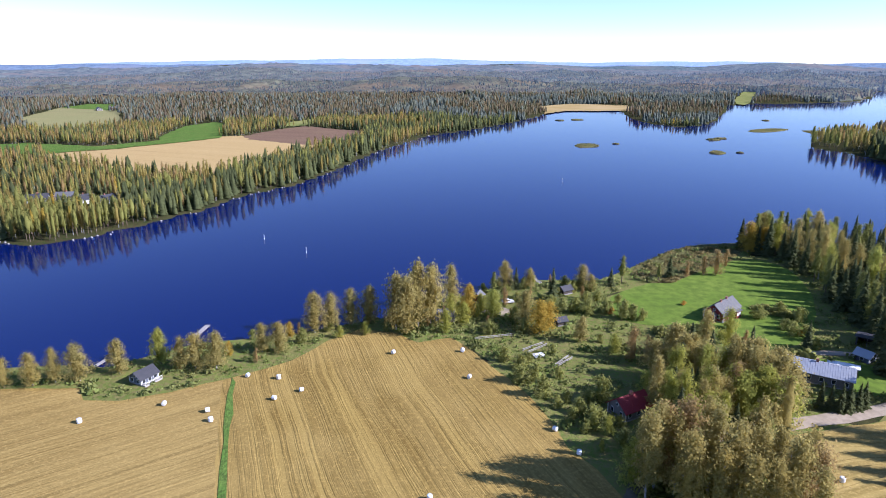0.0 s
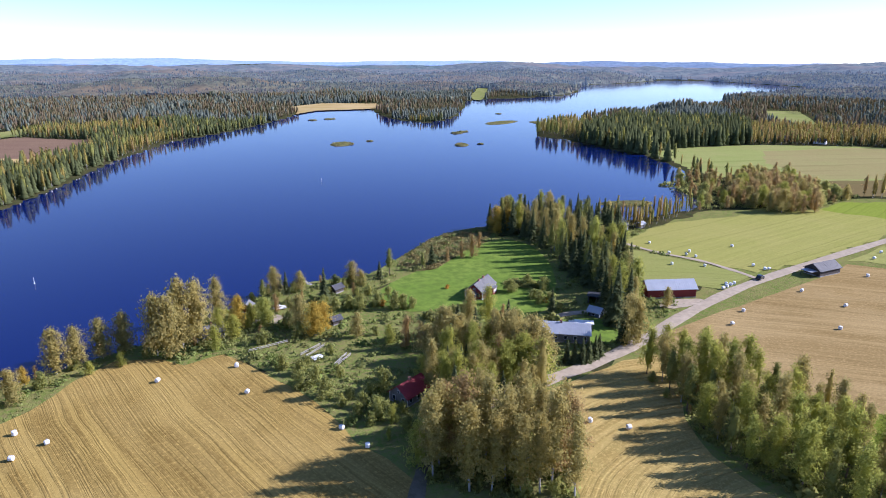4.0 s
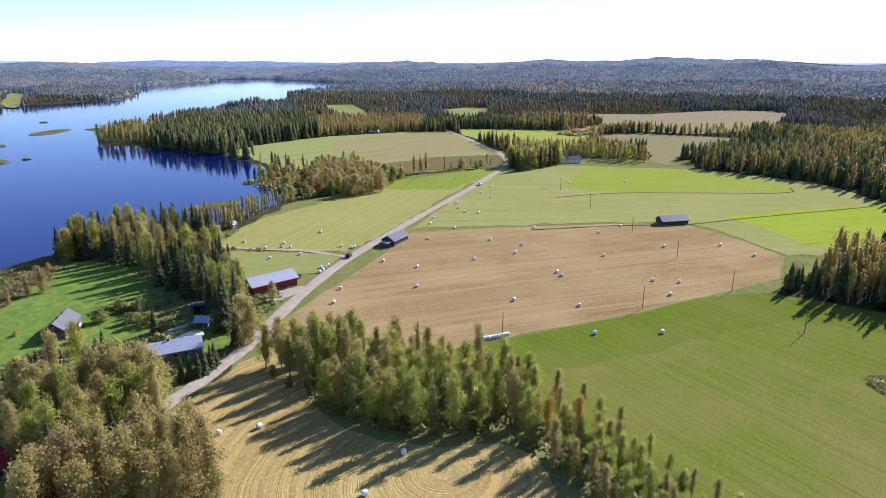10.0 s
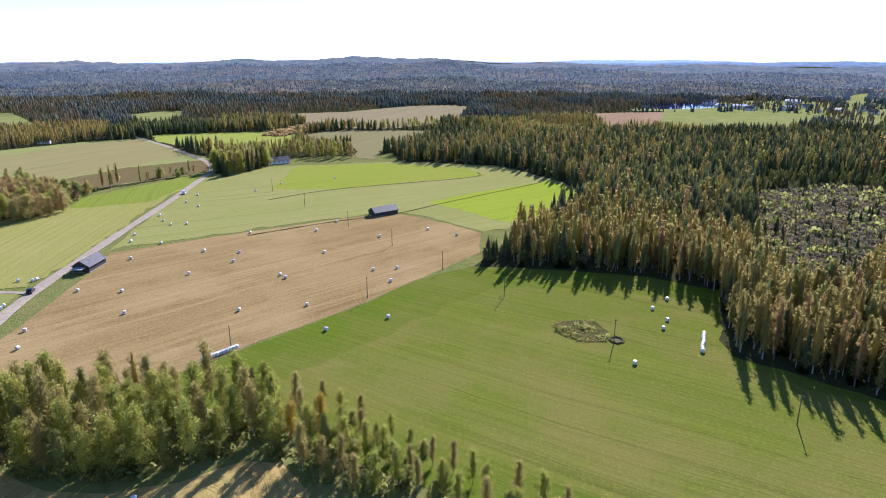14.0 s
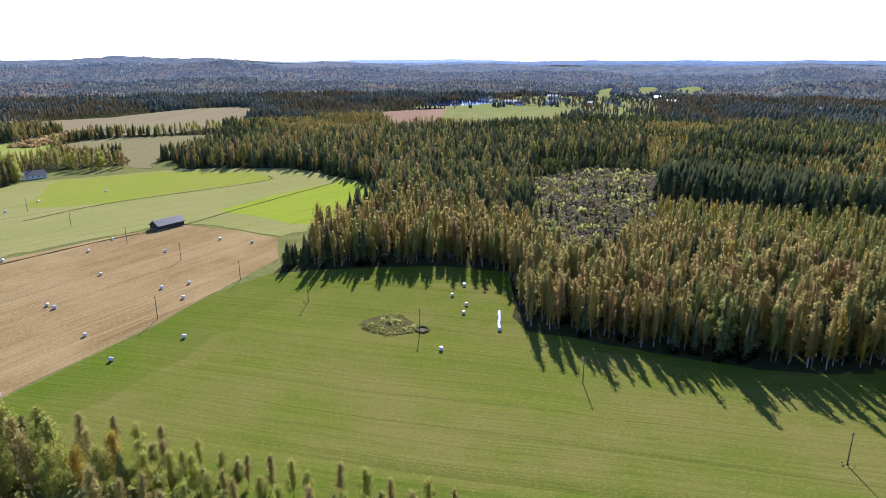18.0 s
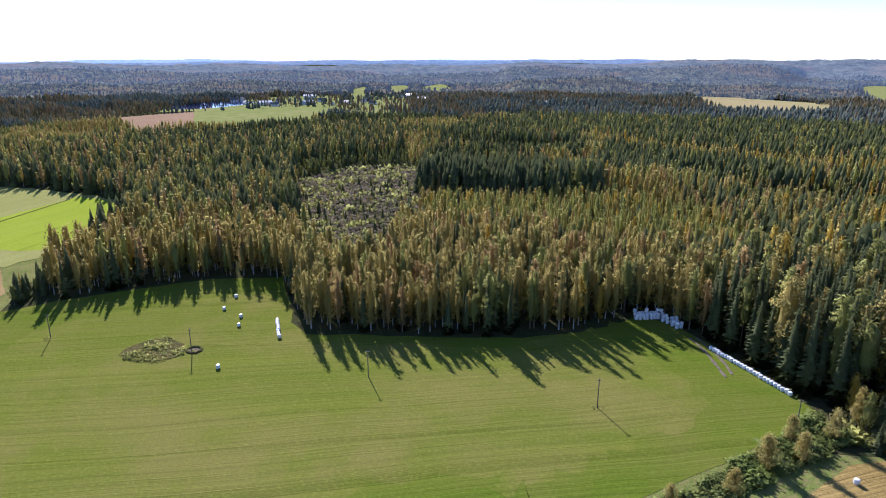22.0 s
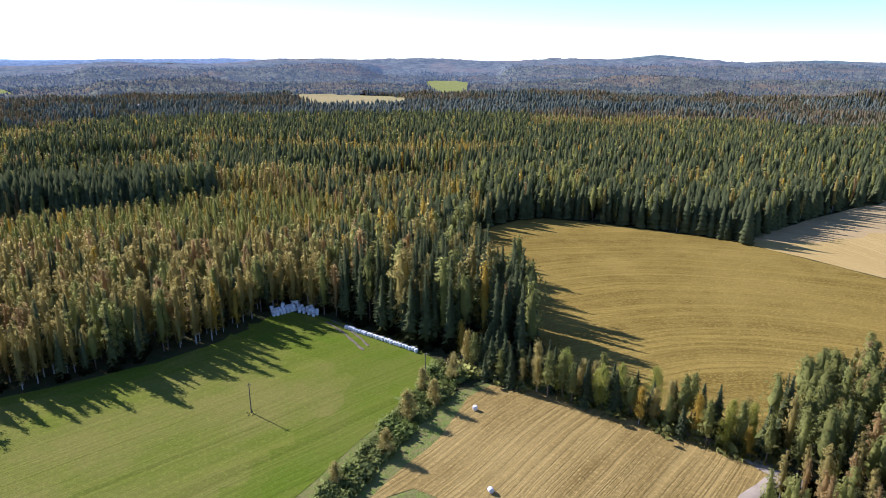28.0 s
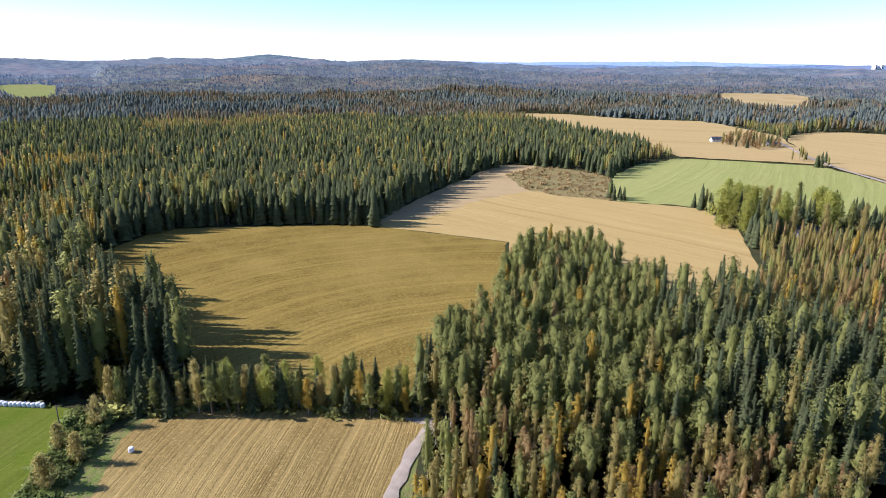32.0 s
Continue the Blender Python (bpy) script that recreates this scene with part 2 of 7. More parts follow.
FIELD_HILL_C = [(501, 450), (606, 434), (641, 392), (539, 282), (481, 306), (423, 324), (446, 396)]
ALDER = [(300, 353), (327, 364), (359, 346), (393, 366), (423, 351), (406, 317), (391, 279), (389, 272), (339, 259), (303, 273), (269, 281), (280, 297), (293, 304), (298, 338)]
BARN_ROW = [(546, 199), (530, 162), (543, 138), (568, 144), (566, 172), (570, 206)]
FIELD_TAN_FAR_C = [(901, 214), (1034, 169), (1132, 122), (1161, 88), (1088, 79), (942, 118), (876, 165)]
SCRUB_FAR = [(690, 279), (813, 269), (833, 228), (790, 230), (722, 246), (686, 253)]
ZONE_EAST = [(489, 107), (575, 108), (695, 5), (740, -98), (539, -170), (365, -48), (426, -14), (455, 36)]
ZONE_TEAL = [(435, -159), (500, -186), (502, -289), (402, -238)]
ZONE_HILLWOOD = [(540, 287), (786, 376), (887, 354), (775, 298), (617, 249), (575, 260)]
POND = [(1163, -205), (1278, -259), (1298, -356), (1256, -402), (1171, -343), (1116, -247)]
CLEAR_G = [(1724, -946), (1744, -1020), (1335, -775), (1342, -740)]
CLEAR_H = [(1614, -987), (1787, -1177), (1375, -941), (1303, -811)]
LANE_NEAR = [(23, 82), (31, 95), (35, 103), (44, 120), (61, 130), (64, 131)]
RUTS = [(112, -167), (104, -163), (97, -158), (90, -153)]
RUTS_B = [(111, -169), (103, -165), (96, -161), (90, -156)]
ZONE_COPSE_GOLD = [(-7, -87), (-90, -73), (-111, -95), (-82, -108), (-48, -119), (-26, -136), (-18, -129)]
ZONE_FRONT_B = [(138, -92), (110, -132), (108, -144), (68, -147), (98, -216), (170, -206), (225, -183), (225, -152)]
FIELD_WEST_LIME = [(-646, 1104), (-645, 1196), (-591, 1182), (-522, 1046)]
FIELD_TOP = [(404, 161), (495, 173), (519, 110), (503, 36), (471, 22), (431, 86), (407, 123)]
MARSH = [(171, 1155), (239, 1225), (333, 1182), (316, 1069), (253, 1057), (198, 1057), (158, 1004)]
DITCH_LINES = [[(292, 129), (308, 112), (326, 93), (345, 63), (371, 45), (407, 15), (449, -20)], [(486, 27), (467, 21), (429, 86), (406, 123), (372, 149)]]
ZONE_HEADBIRCH = [(477, 443), (605, 411), (749, 489), (834, 628), (767, 695), (575, 536)]
ALDER_CORE = [(301, 290), (348, 326), (377, 319), (364, 285), (327, 249), (305, 259)]
ZONE_YOUNG = [(341, -206), (303, -230), (261, -247), (240, -265), (192, -216), (216, -194), (235, -167), (268, -150)]
FIELD_SHORE_WEST = [(-152, 149), (-118, 151), (-97, 152), (-93, 146), (-83, 145), (-72, 150), (-60, 157), (-46, 109), (-41, 92), (-102, 92)]
PIT = [(188, -34)]
SINGLE_BIRCH = [(-117, 153, 8.4), (-110, 154, 9.6), (-105, 156, 10.0), (-99, 157, 10.9), (-90, 161, 10.3), (-74, 164, 9.4), (-70, 164, 10.8), (-64, 164, 11.1), (-54, 175, 9.1), (-49, 175, 9.6), (-41, 189, 13.5), (-36, 191, 12.3), (-30, 195, 12.5), (-24, 197, 12.8), (-15, 191, 19.0), (-12, 189, 19.2), (-8, 194, 22.1), (-4, 195, 20.7), (3, 210, 15.7), (24, 230, 10.9), (33, 230, 8.0), (27, 195, 11.9), (53, 230, 9.5), (56, 227, 6.7)]
SINGLE_BIRCH += [(43, 182, 8.5), (66, 167, 12.7), (78, 152, 12.8), (88, 165, 8.6), (82, 143, 15.2), (87, 143, 12.2), (167, 276, 19.1), (153, 278, 13.9), (159, 277, 11.9), (146, 283, 16.8), (119, 146, 16.7), (122, 146, 15.1), (151, 167, 7.5), (68, 153, 12.2), (64, 154, 11.3), (65, 157, 14.2), (69, 152, 13.9), (76, 150, 15.6), (81, 150, 16.2), (87, 151, 13.2), (88, 147, 13.0), (58, 159, 11.6)]
SINGLE_ASPEN = [(-81, 167, 10.9), (3, 200, 9.2), (7, 195, 8.0), (1, 189, 7.8), (13, 205, 7.3), (17, 202, 9.9), (51, 174, 6.4), (53, 149, 7.3), (59, 152, 5.7), (72, 143, 12.3), (61, 132, 10.9), (46, 133, 6.7), (39, 131, 5.2), (38, 138, 3.9), (73, 137, 13.1), (78, 138, 14.0), (81, 135, 13.0), (68, 142, 10.0), (62, 141, 8.3)]
SINGLE_YELLOW = [(-63, 172, 4.9), (-48, 185, 5.4), (9, 203, 11.3), (31, 188, 11.6), (34, 191, 9.8), (74, 161, 7.6), (138, 277, 14.1), (145, 277, 11.7)]
SINGLE_RUST = [(55, 169, 10.6), (59, 168, 8.8), (111, 246, 10.7), (106, 246, 8.3), (119, 256, 7.8), (98, 243, 6.6), (93, 180, 5.0), (194, 291, 4.9), (22, 212, 7.0), (57, 176, 6.7), (60, 169, 7.9), (66, 169, 9.0)]
SINGLE_SPRUCE = [(28, 230, 9.1), (40, 218, 13.0), (65, 233, 8.0), (91, 243, 9.9), (62, 151, 7.3), (111, 178, 9.6), (26, 229, 7.7), (65, 152, 8.1), (95, 143, 8.5), (97, 142, 8.0), (99, 141, 8.5), (101, 141, 8.4), (104, 142, 8.1), (106, 143, 8.0), (124, 160, 22.6), (129, 160, 20.4), (123, 162, 16.3), (118, 148, 11.6)]
SINGLE_PINE = [(70, 236, 11.5), (115, 192, 7.1), (85, 238, 7.4), (19, 224, 8.9)]
SINGLE_WILLOW = [(37, 207, 4.7), (41, 206, 5.1), (46, 206, 5.3), (50, 204, 5.7), (56, 205, 6.0), (61, 201, 6.4), (64, 200, 5.3), (67, 199, 4.3), (52, 217, 3.8), (56, 217, 3.8), (63, 215, 3.4), (18, 169, 4.5), (22, 164, 4.4), (25, 157, 5.5), (26, 149, 5.8), (25, 168, 3.2), (21, 156, 5.1), (47, 233, 4.0), (52, 231, 3.5), (32, 159, 3.5), (32, 146, 3.3), (41, 147, 6.7), (36, 134, 6.2), (40, 131, 5.4)]
SINGLE_WILLOW += [(34, 141, 4.0), (33, 174, 2.8), (129, 155, 2.3), (19, 205, 4.1), (24, 199, 5.1), (15, 188, 4.8), (26, 189, 4.9), (32, 189, 4.5), (62, 174, 3.8), (65, 169, 4.2), (68, 164, 4.6), (49, 182, 2.9), (53, 176, 3.9), (43, 186, 3.0)]
SINGLE_APPLE = [(111, 187, 4.7), (107, 201, 4.4), (111, 192, 3.9), (82, 187, 3.3), (90, 187, 2.3), (97, 177, 3.6), (107, 201, 4.9), (120, 199, 4.9), (116, 205, 4.5), (94, 192, 3.6), (114, 178, 3.1), (115, 186, 4.2), (75, 170, 2.9), (78, 164, 2.6), (110, 164, 3.5)]

# ---- materials ----
def material(name):
    m = bpy.data.materials.new(name)
    m.use_nodes = True
    nt = m.node_tree
    nt.nodes.clear()
    out = nt.nodes.new("ShaderNodeOutputMaterial")
    return m, nt, out


def node(nt, kind, **values):
    n = nt.nodes.new(kind)
    for key, value in values.items():
        n.inputs[key.replace("_", " ")].default_value = value
    return n


def principled(nt, out, rough=0.9, spec=0.2, metal=0.0):
    p = node(nt, "ShaderNodeBsdfPrincipled", Roughness=rough, Metallic=metal)
    p.inputs["Specular IOR Level"].default_value = spec
    nt.links.new(p.outputs[0], out.inputs["Surface"])
    return p


def coords(nt, turn=0.0, stretch=(1, 1, 1)):
    """World metres, turned about z and stretched."""
    geo = nt.nodes.new("ShaderNodeNewGeometry")
    mp = nt.nodes.new("ShaderNodeMapping")
    mp.vector_type = "POINT"
    mp.inputs["Rotation"].default_value = (0, 0, turn)
    mp.inputs["Scale"].default_value = stretch
    nt.links.new(geo.outputs["Position"], mp.inputs["Vector"])
    return mp.outputs["Vector"]


def noise_fac(nt, vec, scale, detail=3.0, rough=0.55, lo=0.3, hi=0.7):
    n = node(nt, "ShaderNodeTexNoise", Scale=scale, Detail=detail, Roughness=rough)
    nt.links.new(vec, n.inputs["Vector"])
    r = nt.nodes.new("ShaderNodeMapRange")
    r.inputs["From Min"].default_value, r.inputs["From Max"].default_value = lo, hi
    nt.links.new(n.outputs["Fac"], r.inputs["Value"])
    return r.outputs["Result"]


def mix(nt, fac, a, b, blend="MIX"):
    m = nt.nodes.new("ShaderNodeMix")
    m.data_type, m.blend_type = "RGBA", blend
    if isinstance(fac, float):
        m.inputs["Factor"].default_value = fac
    else:
        nt.links.new(fac, m.inputs["Factor"])
    ins = [i for i in m.inputs if i.type == "RGBA"]
    for sock, v in zip(ins, (a, b)):
        if isinstance(v, tuple):
            sock.default_value = (*v, 1)
        else:
            nt.links.new(v, sock)
    return [o for o in m.outputs if o.type == "RGBA"][0]


def scaled(nt, value, k):
    m = nt.nodes.new("ShaderNodeMath")
    m.operation = "MULTIPLY"
    nt.links.new(value, m.inputs[0])
    m.inputs[1].default_value = k
    return m.outputs[0]


def field_material(name, base, alt, patch, turn, spacing=3.0, strength=0.6, rings=None, patch_amount=0.55, relief_amount=0.4):
    """Mown or cut land: rows along one direction (or round a centre), patches and fine grain."""
    m, nt, out = material(name)
    p = principled(nt, out, 0.95, 0.0)
    vec = coords(nt)
    if rings:
        sub = nt.nodes.new("ShaderNodeVectorMath")
        sub.operation = "SUBTRACT"
        sub.inputs[1].default_value = (*rings, 0)
        nt.links.new(vec, sub.inputs[0])
        ln = nt.nodes.new("ShaderNodeVectorMath")
        ln.operation = "LENGTH"
        nt.links.new(sub.outputs[0], ln.inputs[0])
        wob = noise_fac(nt, vec, 0.02, 2.0, 0.5, 0.0, 1.0)
        add = nt.nodes.new("ShaderNodeMath")
        add.operation = "MULTIPLY_ADD"
        nt.links.new(wob, add.inputs[0])
        add.inputs[1].default_value = 9.0
        nt.links.new(ln.outputs["Value"], add.inputs[2])
        comb = nt.nodes.new("ShaderNodeCombineXYZ")
        nt.links.new(add.outputs[0], comb.inputs["X"])
        sc = nt.nodes.new("ShaderNodeVectorMath")
        sc.operation = "SCALE"
        sc.inputs["Scale"].default_value = 0.03
        nt.links.new(vec, sc.inputs[0])
        tot = nt.nodes.new("ShaderNodeVectorMath")
        nt.links.new(comb.outputs[0], tot.inputs[0])
        nt.links.new(sc.outputs[0], tot.inputs[1])
        rows = tot.outputs[0]
        short = vec
    else:
        warp = nt.nodes.new("ShaderNodeTexNoise")
        warp.inputs["Scale"].default_value = 0.012
        nt.links.new(vec, warp.inputs["Vector"])
        wsc = nt.nodes.new("ShaderNodeVectorMath")
        wsc.operation = "MULTIPLY_ADD"
        wsc.inputs[1].default_value = (9.0, 9.0, 0)
        nt.links.new(warp.outputs["Color"], wsc.inputs[0])
        jog = nt.nodes.new("ShaderNodeTexNoise")
        jog.inputs["Scale"].default_value = 0.14
        jog.inputs["Detail"].default_value = 3.0
        nt.links.new(vec, jog.inputs["Vector"])
        jsc = nt.nodes.new("ShaderNodeVectorMath")
        jsc.operation = "MULTIPLY_ADD"
        jsc.inputs[1].default_value = (0.5, 0.5, 0)
        nt.links.new(jog.outputs["Color"], jsc.inputs[0])
        nt.links.new(vec, jsc.inputs[2])
        nt.links.new(jsc.outputs[0], wsc.inputs[2])
        rot = nt.nodes.new("ShaderNodeVectorRotate")
        rot.rotation_type = "Z_AXIS"
        rot.inputs["Angle"].default_value = -turn
        nt.links.new(wsc.outputs[0], rot.inputs["Vector"])
        mp = nt.nodes.new("ShaderNodeMapping")
        mp.inputs["Scale"].default_value = (1, 0.012, 1)
        nt.links.new(rot.outputs[0], mp.inputs["Vector"])
        rows = mp.outputs[0]
        drift = nt.nodes.new("ShaderNodeMapping")
        drift.inputs["Scale"].default_value = (1, 0.16, 1)
        nt.links.new(rot.outputs[0], drift.inputs["Vector"])
        short = drift.outputs[0]
    fine = noise_fac(nt, rows, 1.3 / spacing * 1.6, 4.0, 0.7, 0.45, 0.56)
    trail = node(nt, "ShaderNodeTexNoise", Scale=0.3 / spacing, Detail=1.0, Roughness=0.4)
    nt.links.new(rows, trail.inputs["Vector"])
    off = nt.nodes.new("ShaderNodeMath")
    off.operation = "COMPARE"
    nt.links.new(trail.outputs["Fac"], off.inputs[0])
    off.inputs[1].default_value, off.inputs[2].default_value = 0.5, 0.006
    wide = noise_fac(nt, rows, 0.42 / spacing, 2.0, 0.5, 0.42, 0.58)
    blotch = noise_fac(nt, vec, 0.022, 5.0, 0.65, 0.45, 0.62)
    grain = noise_fac(nt, vec, 2.6, 4.0, 0.8, 0.36, 0.64)
    worn = noise_fac(nt, vec, 0.05, 4.0, 0.65, 0.2, 0.55)
    shown = nt.nodes.new("ShaderNodeMath")
    shown.operation = "MULTIPLY"
    nt.links.new(scaled(nt, fine, strength), shown.inputs[0])
    nt.links.new(worn, shown.inputs[1])
    c = mix(nt, shown.outputs[0], base, alt)
    c = mix(nt, scaled(nt, wide, strength * 0.8), c, alt)
    c = mix(nt, scaled(nt, blotch, patch_amount), c, patch)
    streak = noise_fac(nt, short, 0.11, 5.0, 0.65, 0.47, 0.66)
    c = mix(nt, scaled(nt, streak, 0.8 * strength), c, tuple(0.55 * p + 0.45 * q for p, q in zip(patch, alt)))
    dark = tuple(0.62 * v for v in base)
    pale = tuple(min(0.6, 1.3 * v + 0.008) for v in base)
    c = mix(nt, scaled(nt, grain, 0.5), c, dark)
    c = mix(nt, scaled(nt, off.outputs[0], 0.24), c, tuple(0.45 * v for v in alt))
    speck = noise_fac(nt, vec, 1.1, 6.0, 0.8, 0.5, 0.62)
    c = mix(nt, scaled(nt, speck, 0.65 * strength), c, pale)
    nt.links.new(c, p.inputs["Base Color"])
    bump = node(nt, "ShaderNodeBump", Strength=relief_amount, Distance=0.25)
    nt.links.new(fine, bump.inputs["Height"])
    nt.links.new(bump.outputs[0], p.inputs["Normal"])
    return m


def leaf_material(name, a, b, c, glow=0.62, scale=0.16, fine=1.7, haze_glow=0.0):
    """Leaves or needles: three hues mixed tree by tree and clump by clump, light shining through; inner shade and far
    haze painted in.
    """
    m, nt, out = material(name)
    vec = coords(nt)
    f1 = noise_fac(nt, vec, scale, 1.0, 0.5, 0.35, 0.65)
    col = mix(nt, f1, a, b)
    geo = nt.nodes.new("ShaderNodeNewGeometry")
    info = nt.nodes.new("ShaderNodeObjectInfo")
    col = mix(nt, scaled(nt, info.outputs["Random"], 0.6), col, c)
    var = nt.nodes.new("ShaderNodeMapRange")
    var.inputs["To Min"].default_value, var.inputs["To Max"].default_value = 0.85, 1.15
    nt.links.new(geo.outputs["Random Per Island"], var.inputs["Value"])
    hsv = nt.nodes.new("ShaderNodeHueSaturation")
    nt.links.new(var.outputs[0], hsv.inputs["Value"])
    nt.links.new(col, hsv.inputs["Color"])
    # noise darkens the leaf colour to imitate shade inside the crown
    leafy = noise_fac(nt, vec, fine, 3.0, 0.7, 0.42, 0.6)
    shaded_tint = mix(nt, scaled(nt, leafy, 0.28), hsv.outputs[0], tuple(0.45 * q for q in b))
    dif = nt.nodes.new("ShaderNodeBsdfDiffuse")
    tra = nt.nodes.new("ShaderNodeBsdfTranslucent")
    nt.links.new(shaded_tint, dif.inputs["Color"])
    nt.links.new(shaded_tint, tra.inputs["Color"])
    bn = node(nt, "ShaderNodeBump", Strength=0.5, Distance=0.3 / fine)
    nt.links.new(leafy, bn.inputs["Height"])
    nt.links.new(bn.outputs[0], dif.inputs["Normal"])
    ms = nt.nodes.new("ShaderNodeMixShader")
    ms.inputs[0].default_value = glow
    nt.links.new(dif.outputs[0], ms.inputs[1])
    nt.links.new(tra.outputs[0], ms.inputs[2])
    top = ms
    # blue emission added to the leaves as distance haze
    if haze_glow:
        em = node(nt, "ShaderNodeEmission", Strength=haze_glow, Color=(0.30, 0.42, 0.68, 1))
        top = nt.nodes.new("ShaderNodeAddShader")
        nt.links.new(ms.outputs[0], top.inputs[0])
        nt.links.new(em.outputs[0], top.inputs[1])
    nt.links.new(top.outputs[0], out.inputs["Surface"])
    return m


def surface(name, a, b, scale=1.0, rough=0.8, spec=0.3, metal=0.0, bump=0.15, stretch=(1, 1, 1), detail=4.0):
    """Two close hues at two scales, with fine relief."""
    m, nt, out = material(name)
    p = principled(nt, out, rough, spec, metal)
    tc = nt.nodes.new("ShaderNodeTexCoord")
    mp = nt.nodes.new("ShaderNodeMapping")
    mp.inputs["Scale"].default_value = stretch
    nt.links.new(tc.outputs["Object"], mp.inputs["Vector"])
    vec = mp.outputs[0]
    f1 = noise_fac(nt, vec, scale, detail, 0.6)
    f2 = noise_fac(nt, vec, scale * 7, 2.0, 0.6)
    c = mix(nt, f1, a, b)
    c = mix(nt, scaled(nt, f2, 0.35), c, tuple(0.75 * v for v in a))
    nt.links.new(c, p.inputs["Base Color"])
    if bump:
        bn = node(nt, "ShaderNodeBump", Strength=bump, Distance=0.03)
        nt.links.new(f2, bn.inputs["Height"])
        nt.links.new(bn.outputs[0], p.inputs["Normal"])
    return m


def plain_world(name, hues, scales, rough=0.95, bump=0.4):
    """Ground cover in world metres: hues blended by noise at the given scales."""
    m, nt, out = material(name)
    p = principled(nt, out, rough, 0.0)
    vec = coords(nt)
    c = hues[0]
    for hue, sc in zip(hues[1:], scales):
        f = noise_fac(nt, vec, sc, 4.0, 0.6, 0.4, 0.62)
        c = mix(nt, f, c, hue)
    nt.links.new(c, p.inputs["Base Color"])
    if bump:
        f = noise_fac(nt, vec, 0.9, 4.0, 0.7)
        bn = node(nt, "ShaderNodeBump", Strength=bump, Distance=0.5)
        nt.links.new(f, bn.inputs["Height"])
        nt.links.new(bn.outputs[0], p.inputs["Normal"])
    return m


M = {}
M["ground"] = plain_world("ground_cover", [(0.045, 0.055, 0.018), (0.075, 0.075, 0.028), (0.03, 0.045, 0.016), (0.06, 0.05, 0.025)], [0.02, 0.11, 0.5])
M["grass"] = plain_world("rough_grass", [(0.145, 0.19, 0.04), (0.20, 0.195, 0.06), (0.11, 0.15, 0.03), (0.18, 0.16, 0.06)], [0.03, 0.15, 0.7])
M["lawn"] = plain_world("lawn_grass", [(0.125, 0.195, 0.03), (0.165, 0.225, 0.04), (0.10, 0.15, 0.028)], [0.04, 0.3], bump=0.2)
M["heath"] = plain_world("weeds", [(0.12, 0.11, 0.04), (0.15, 0.09, 0.04), (0.08, 0.085, 0.03)], [0.2, 0.9], bump=0.8)
M["reed"] = plain_world("reeds", [(0.17, 0.14, 0.055), (0.13, 0.125, 0.045), (0.10, 0.105, 0.04)], [0.08, 0.5], bump=0.8)
M["gravel"] = plain_world("gravel", [(0.345, 0.285, 0.205), (0.39, 0.325, 0.24), (0.30, 0.25, 0.18)], [0.12, 0.5], bump=0.0)
M["far_meadow"] = plain_world("far_meadow", [(0.21, 0.23, 0.07), (0.25, 0.24, 0.09), (0.18, 0.20, 0.06)], [0.01, 0.05], bump=0)
M["strip"] = plain_world("grass_strip", [(0.10, 0.19, 0.035), (0.14, 0.2, 0.045), (0.08, 0.13, 0.03)], [0.1, 0.8])
M["weed"] = leaf_material("weed_leaves", (0.21, 0.27, 0.07), (0.28, 0.29, 0.10), (0.18, 0.23, 0.06), 0.4, scale=0.08)
M["scrub"] = leaf_material("dry_scrub", (0.29, 0.245, 0.17), (0.25, 0.225, 0.145), (0.31, 0.25, 0.17), 0.35, scale=0.05)
M["orange"] = leaf_material("orange_leaves", (0.55, 0.27, 0.05), (0.50, 0.25, 0.05), (0.58, 0.30, 0.05), 0.4)
M["straw_leaf"] = leaf_material("reed_leaves", (0.27, 0.22, 0.09), (0.20, 0.19, 0.07), (0.30, 0.24, 0.10), 0.4, scale=0.08)
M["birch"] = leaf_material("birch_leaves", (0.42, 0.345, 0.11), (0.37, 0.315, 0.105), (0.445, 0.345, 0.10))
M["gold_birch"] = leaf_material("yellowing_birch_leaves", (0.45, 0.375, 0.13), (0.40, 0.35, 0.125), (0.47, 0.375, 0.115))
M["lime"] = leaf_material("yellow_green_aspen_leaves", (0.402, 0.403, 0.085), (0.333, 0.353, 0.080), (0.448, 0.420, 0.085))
# bare tracks and pit floor; on the lane its dark tone imitates tree shade
M["earth"] = plain_world("earth_and_lane_shade", [(0.16, 0.13, 0.095), (0.20, 0.165, 0.12), (0.12, 0.105, 0.07)], [0.15, 0.6], bump=0.2)
M["yellow"] = leaf_material("yellow_leaves", (0.52, 0.38, 0.07), (0.47, 0.36, 0.07), (0.56, 0.39, 0.07))
M["green"] = leaf_material("green_leaves", (0.34, 0.35, 0.10), (0.285, 0.295, 0.095), (0.39, 0.375, 0.105))
M["rust"] = leaf_material("rust_leaves", (0.42, 0.30, 0.13), (0.385, 0.285, 0.12), (0.45, 0.30, 0.115))
M["spruce"] = leaf_material("spruce_needles", (0.112, 0.13, 0.056), (0.13, 0.148, 0.06), (0.117, 0.135, 0.06), 0.42)
M["pine"] = leaf_material("pine_needles", (0.235, 0.240, 0.066), (0.258, 0.254, 0.070), (0.215, 0.226, 0.066), 0.42)
# far foliage: distance haze mixed into the hues, greyer and bluer than near
M["far_birch"] = leaf_material("haze_tinted_birch_leaves", (0.275, 0.235, 0.135), (0.245, 0.215, 0.13), (0.295, 0.24, 0.135), scale=0.02, fine=0.5)
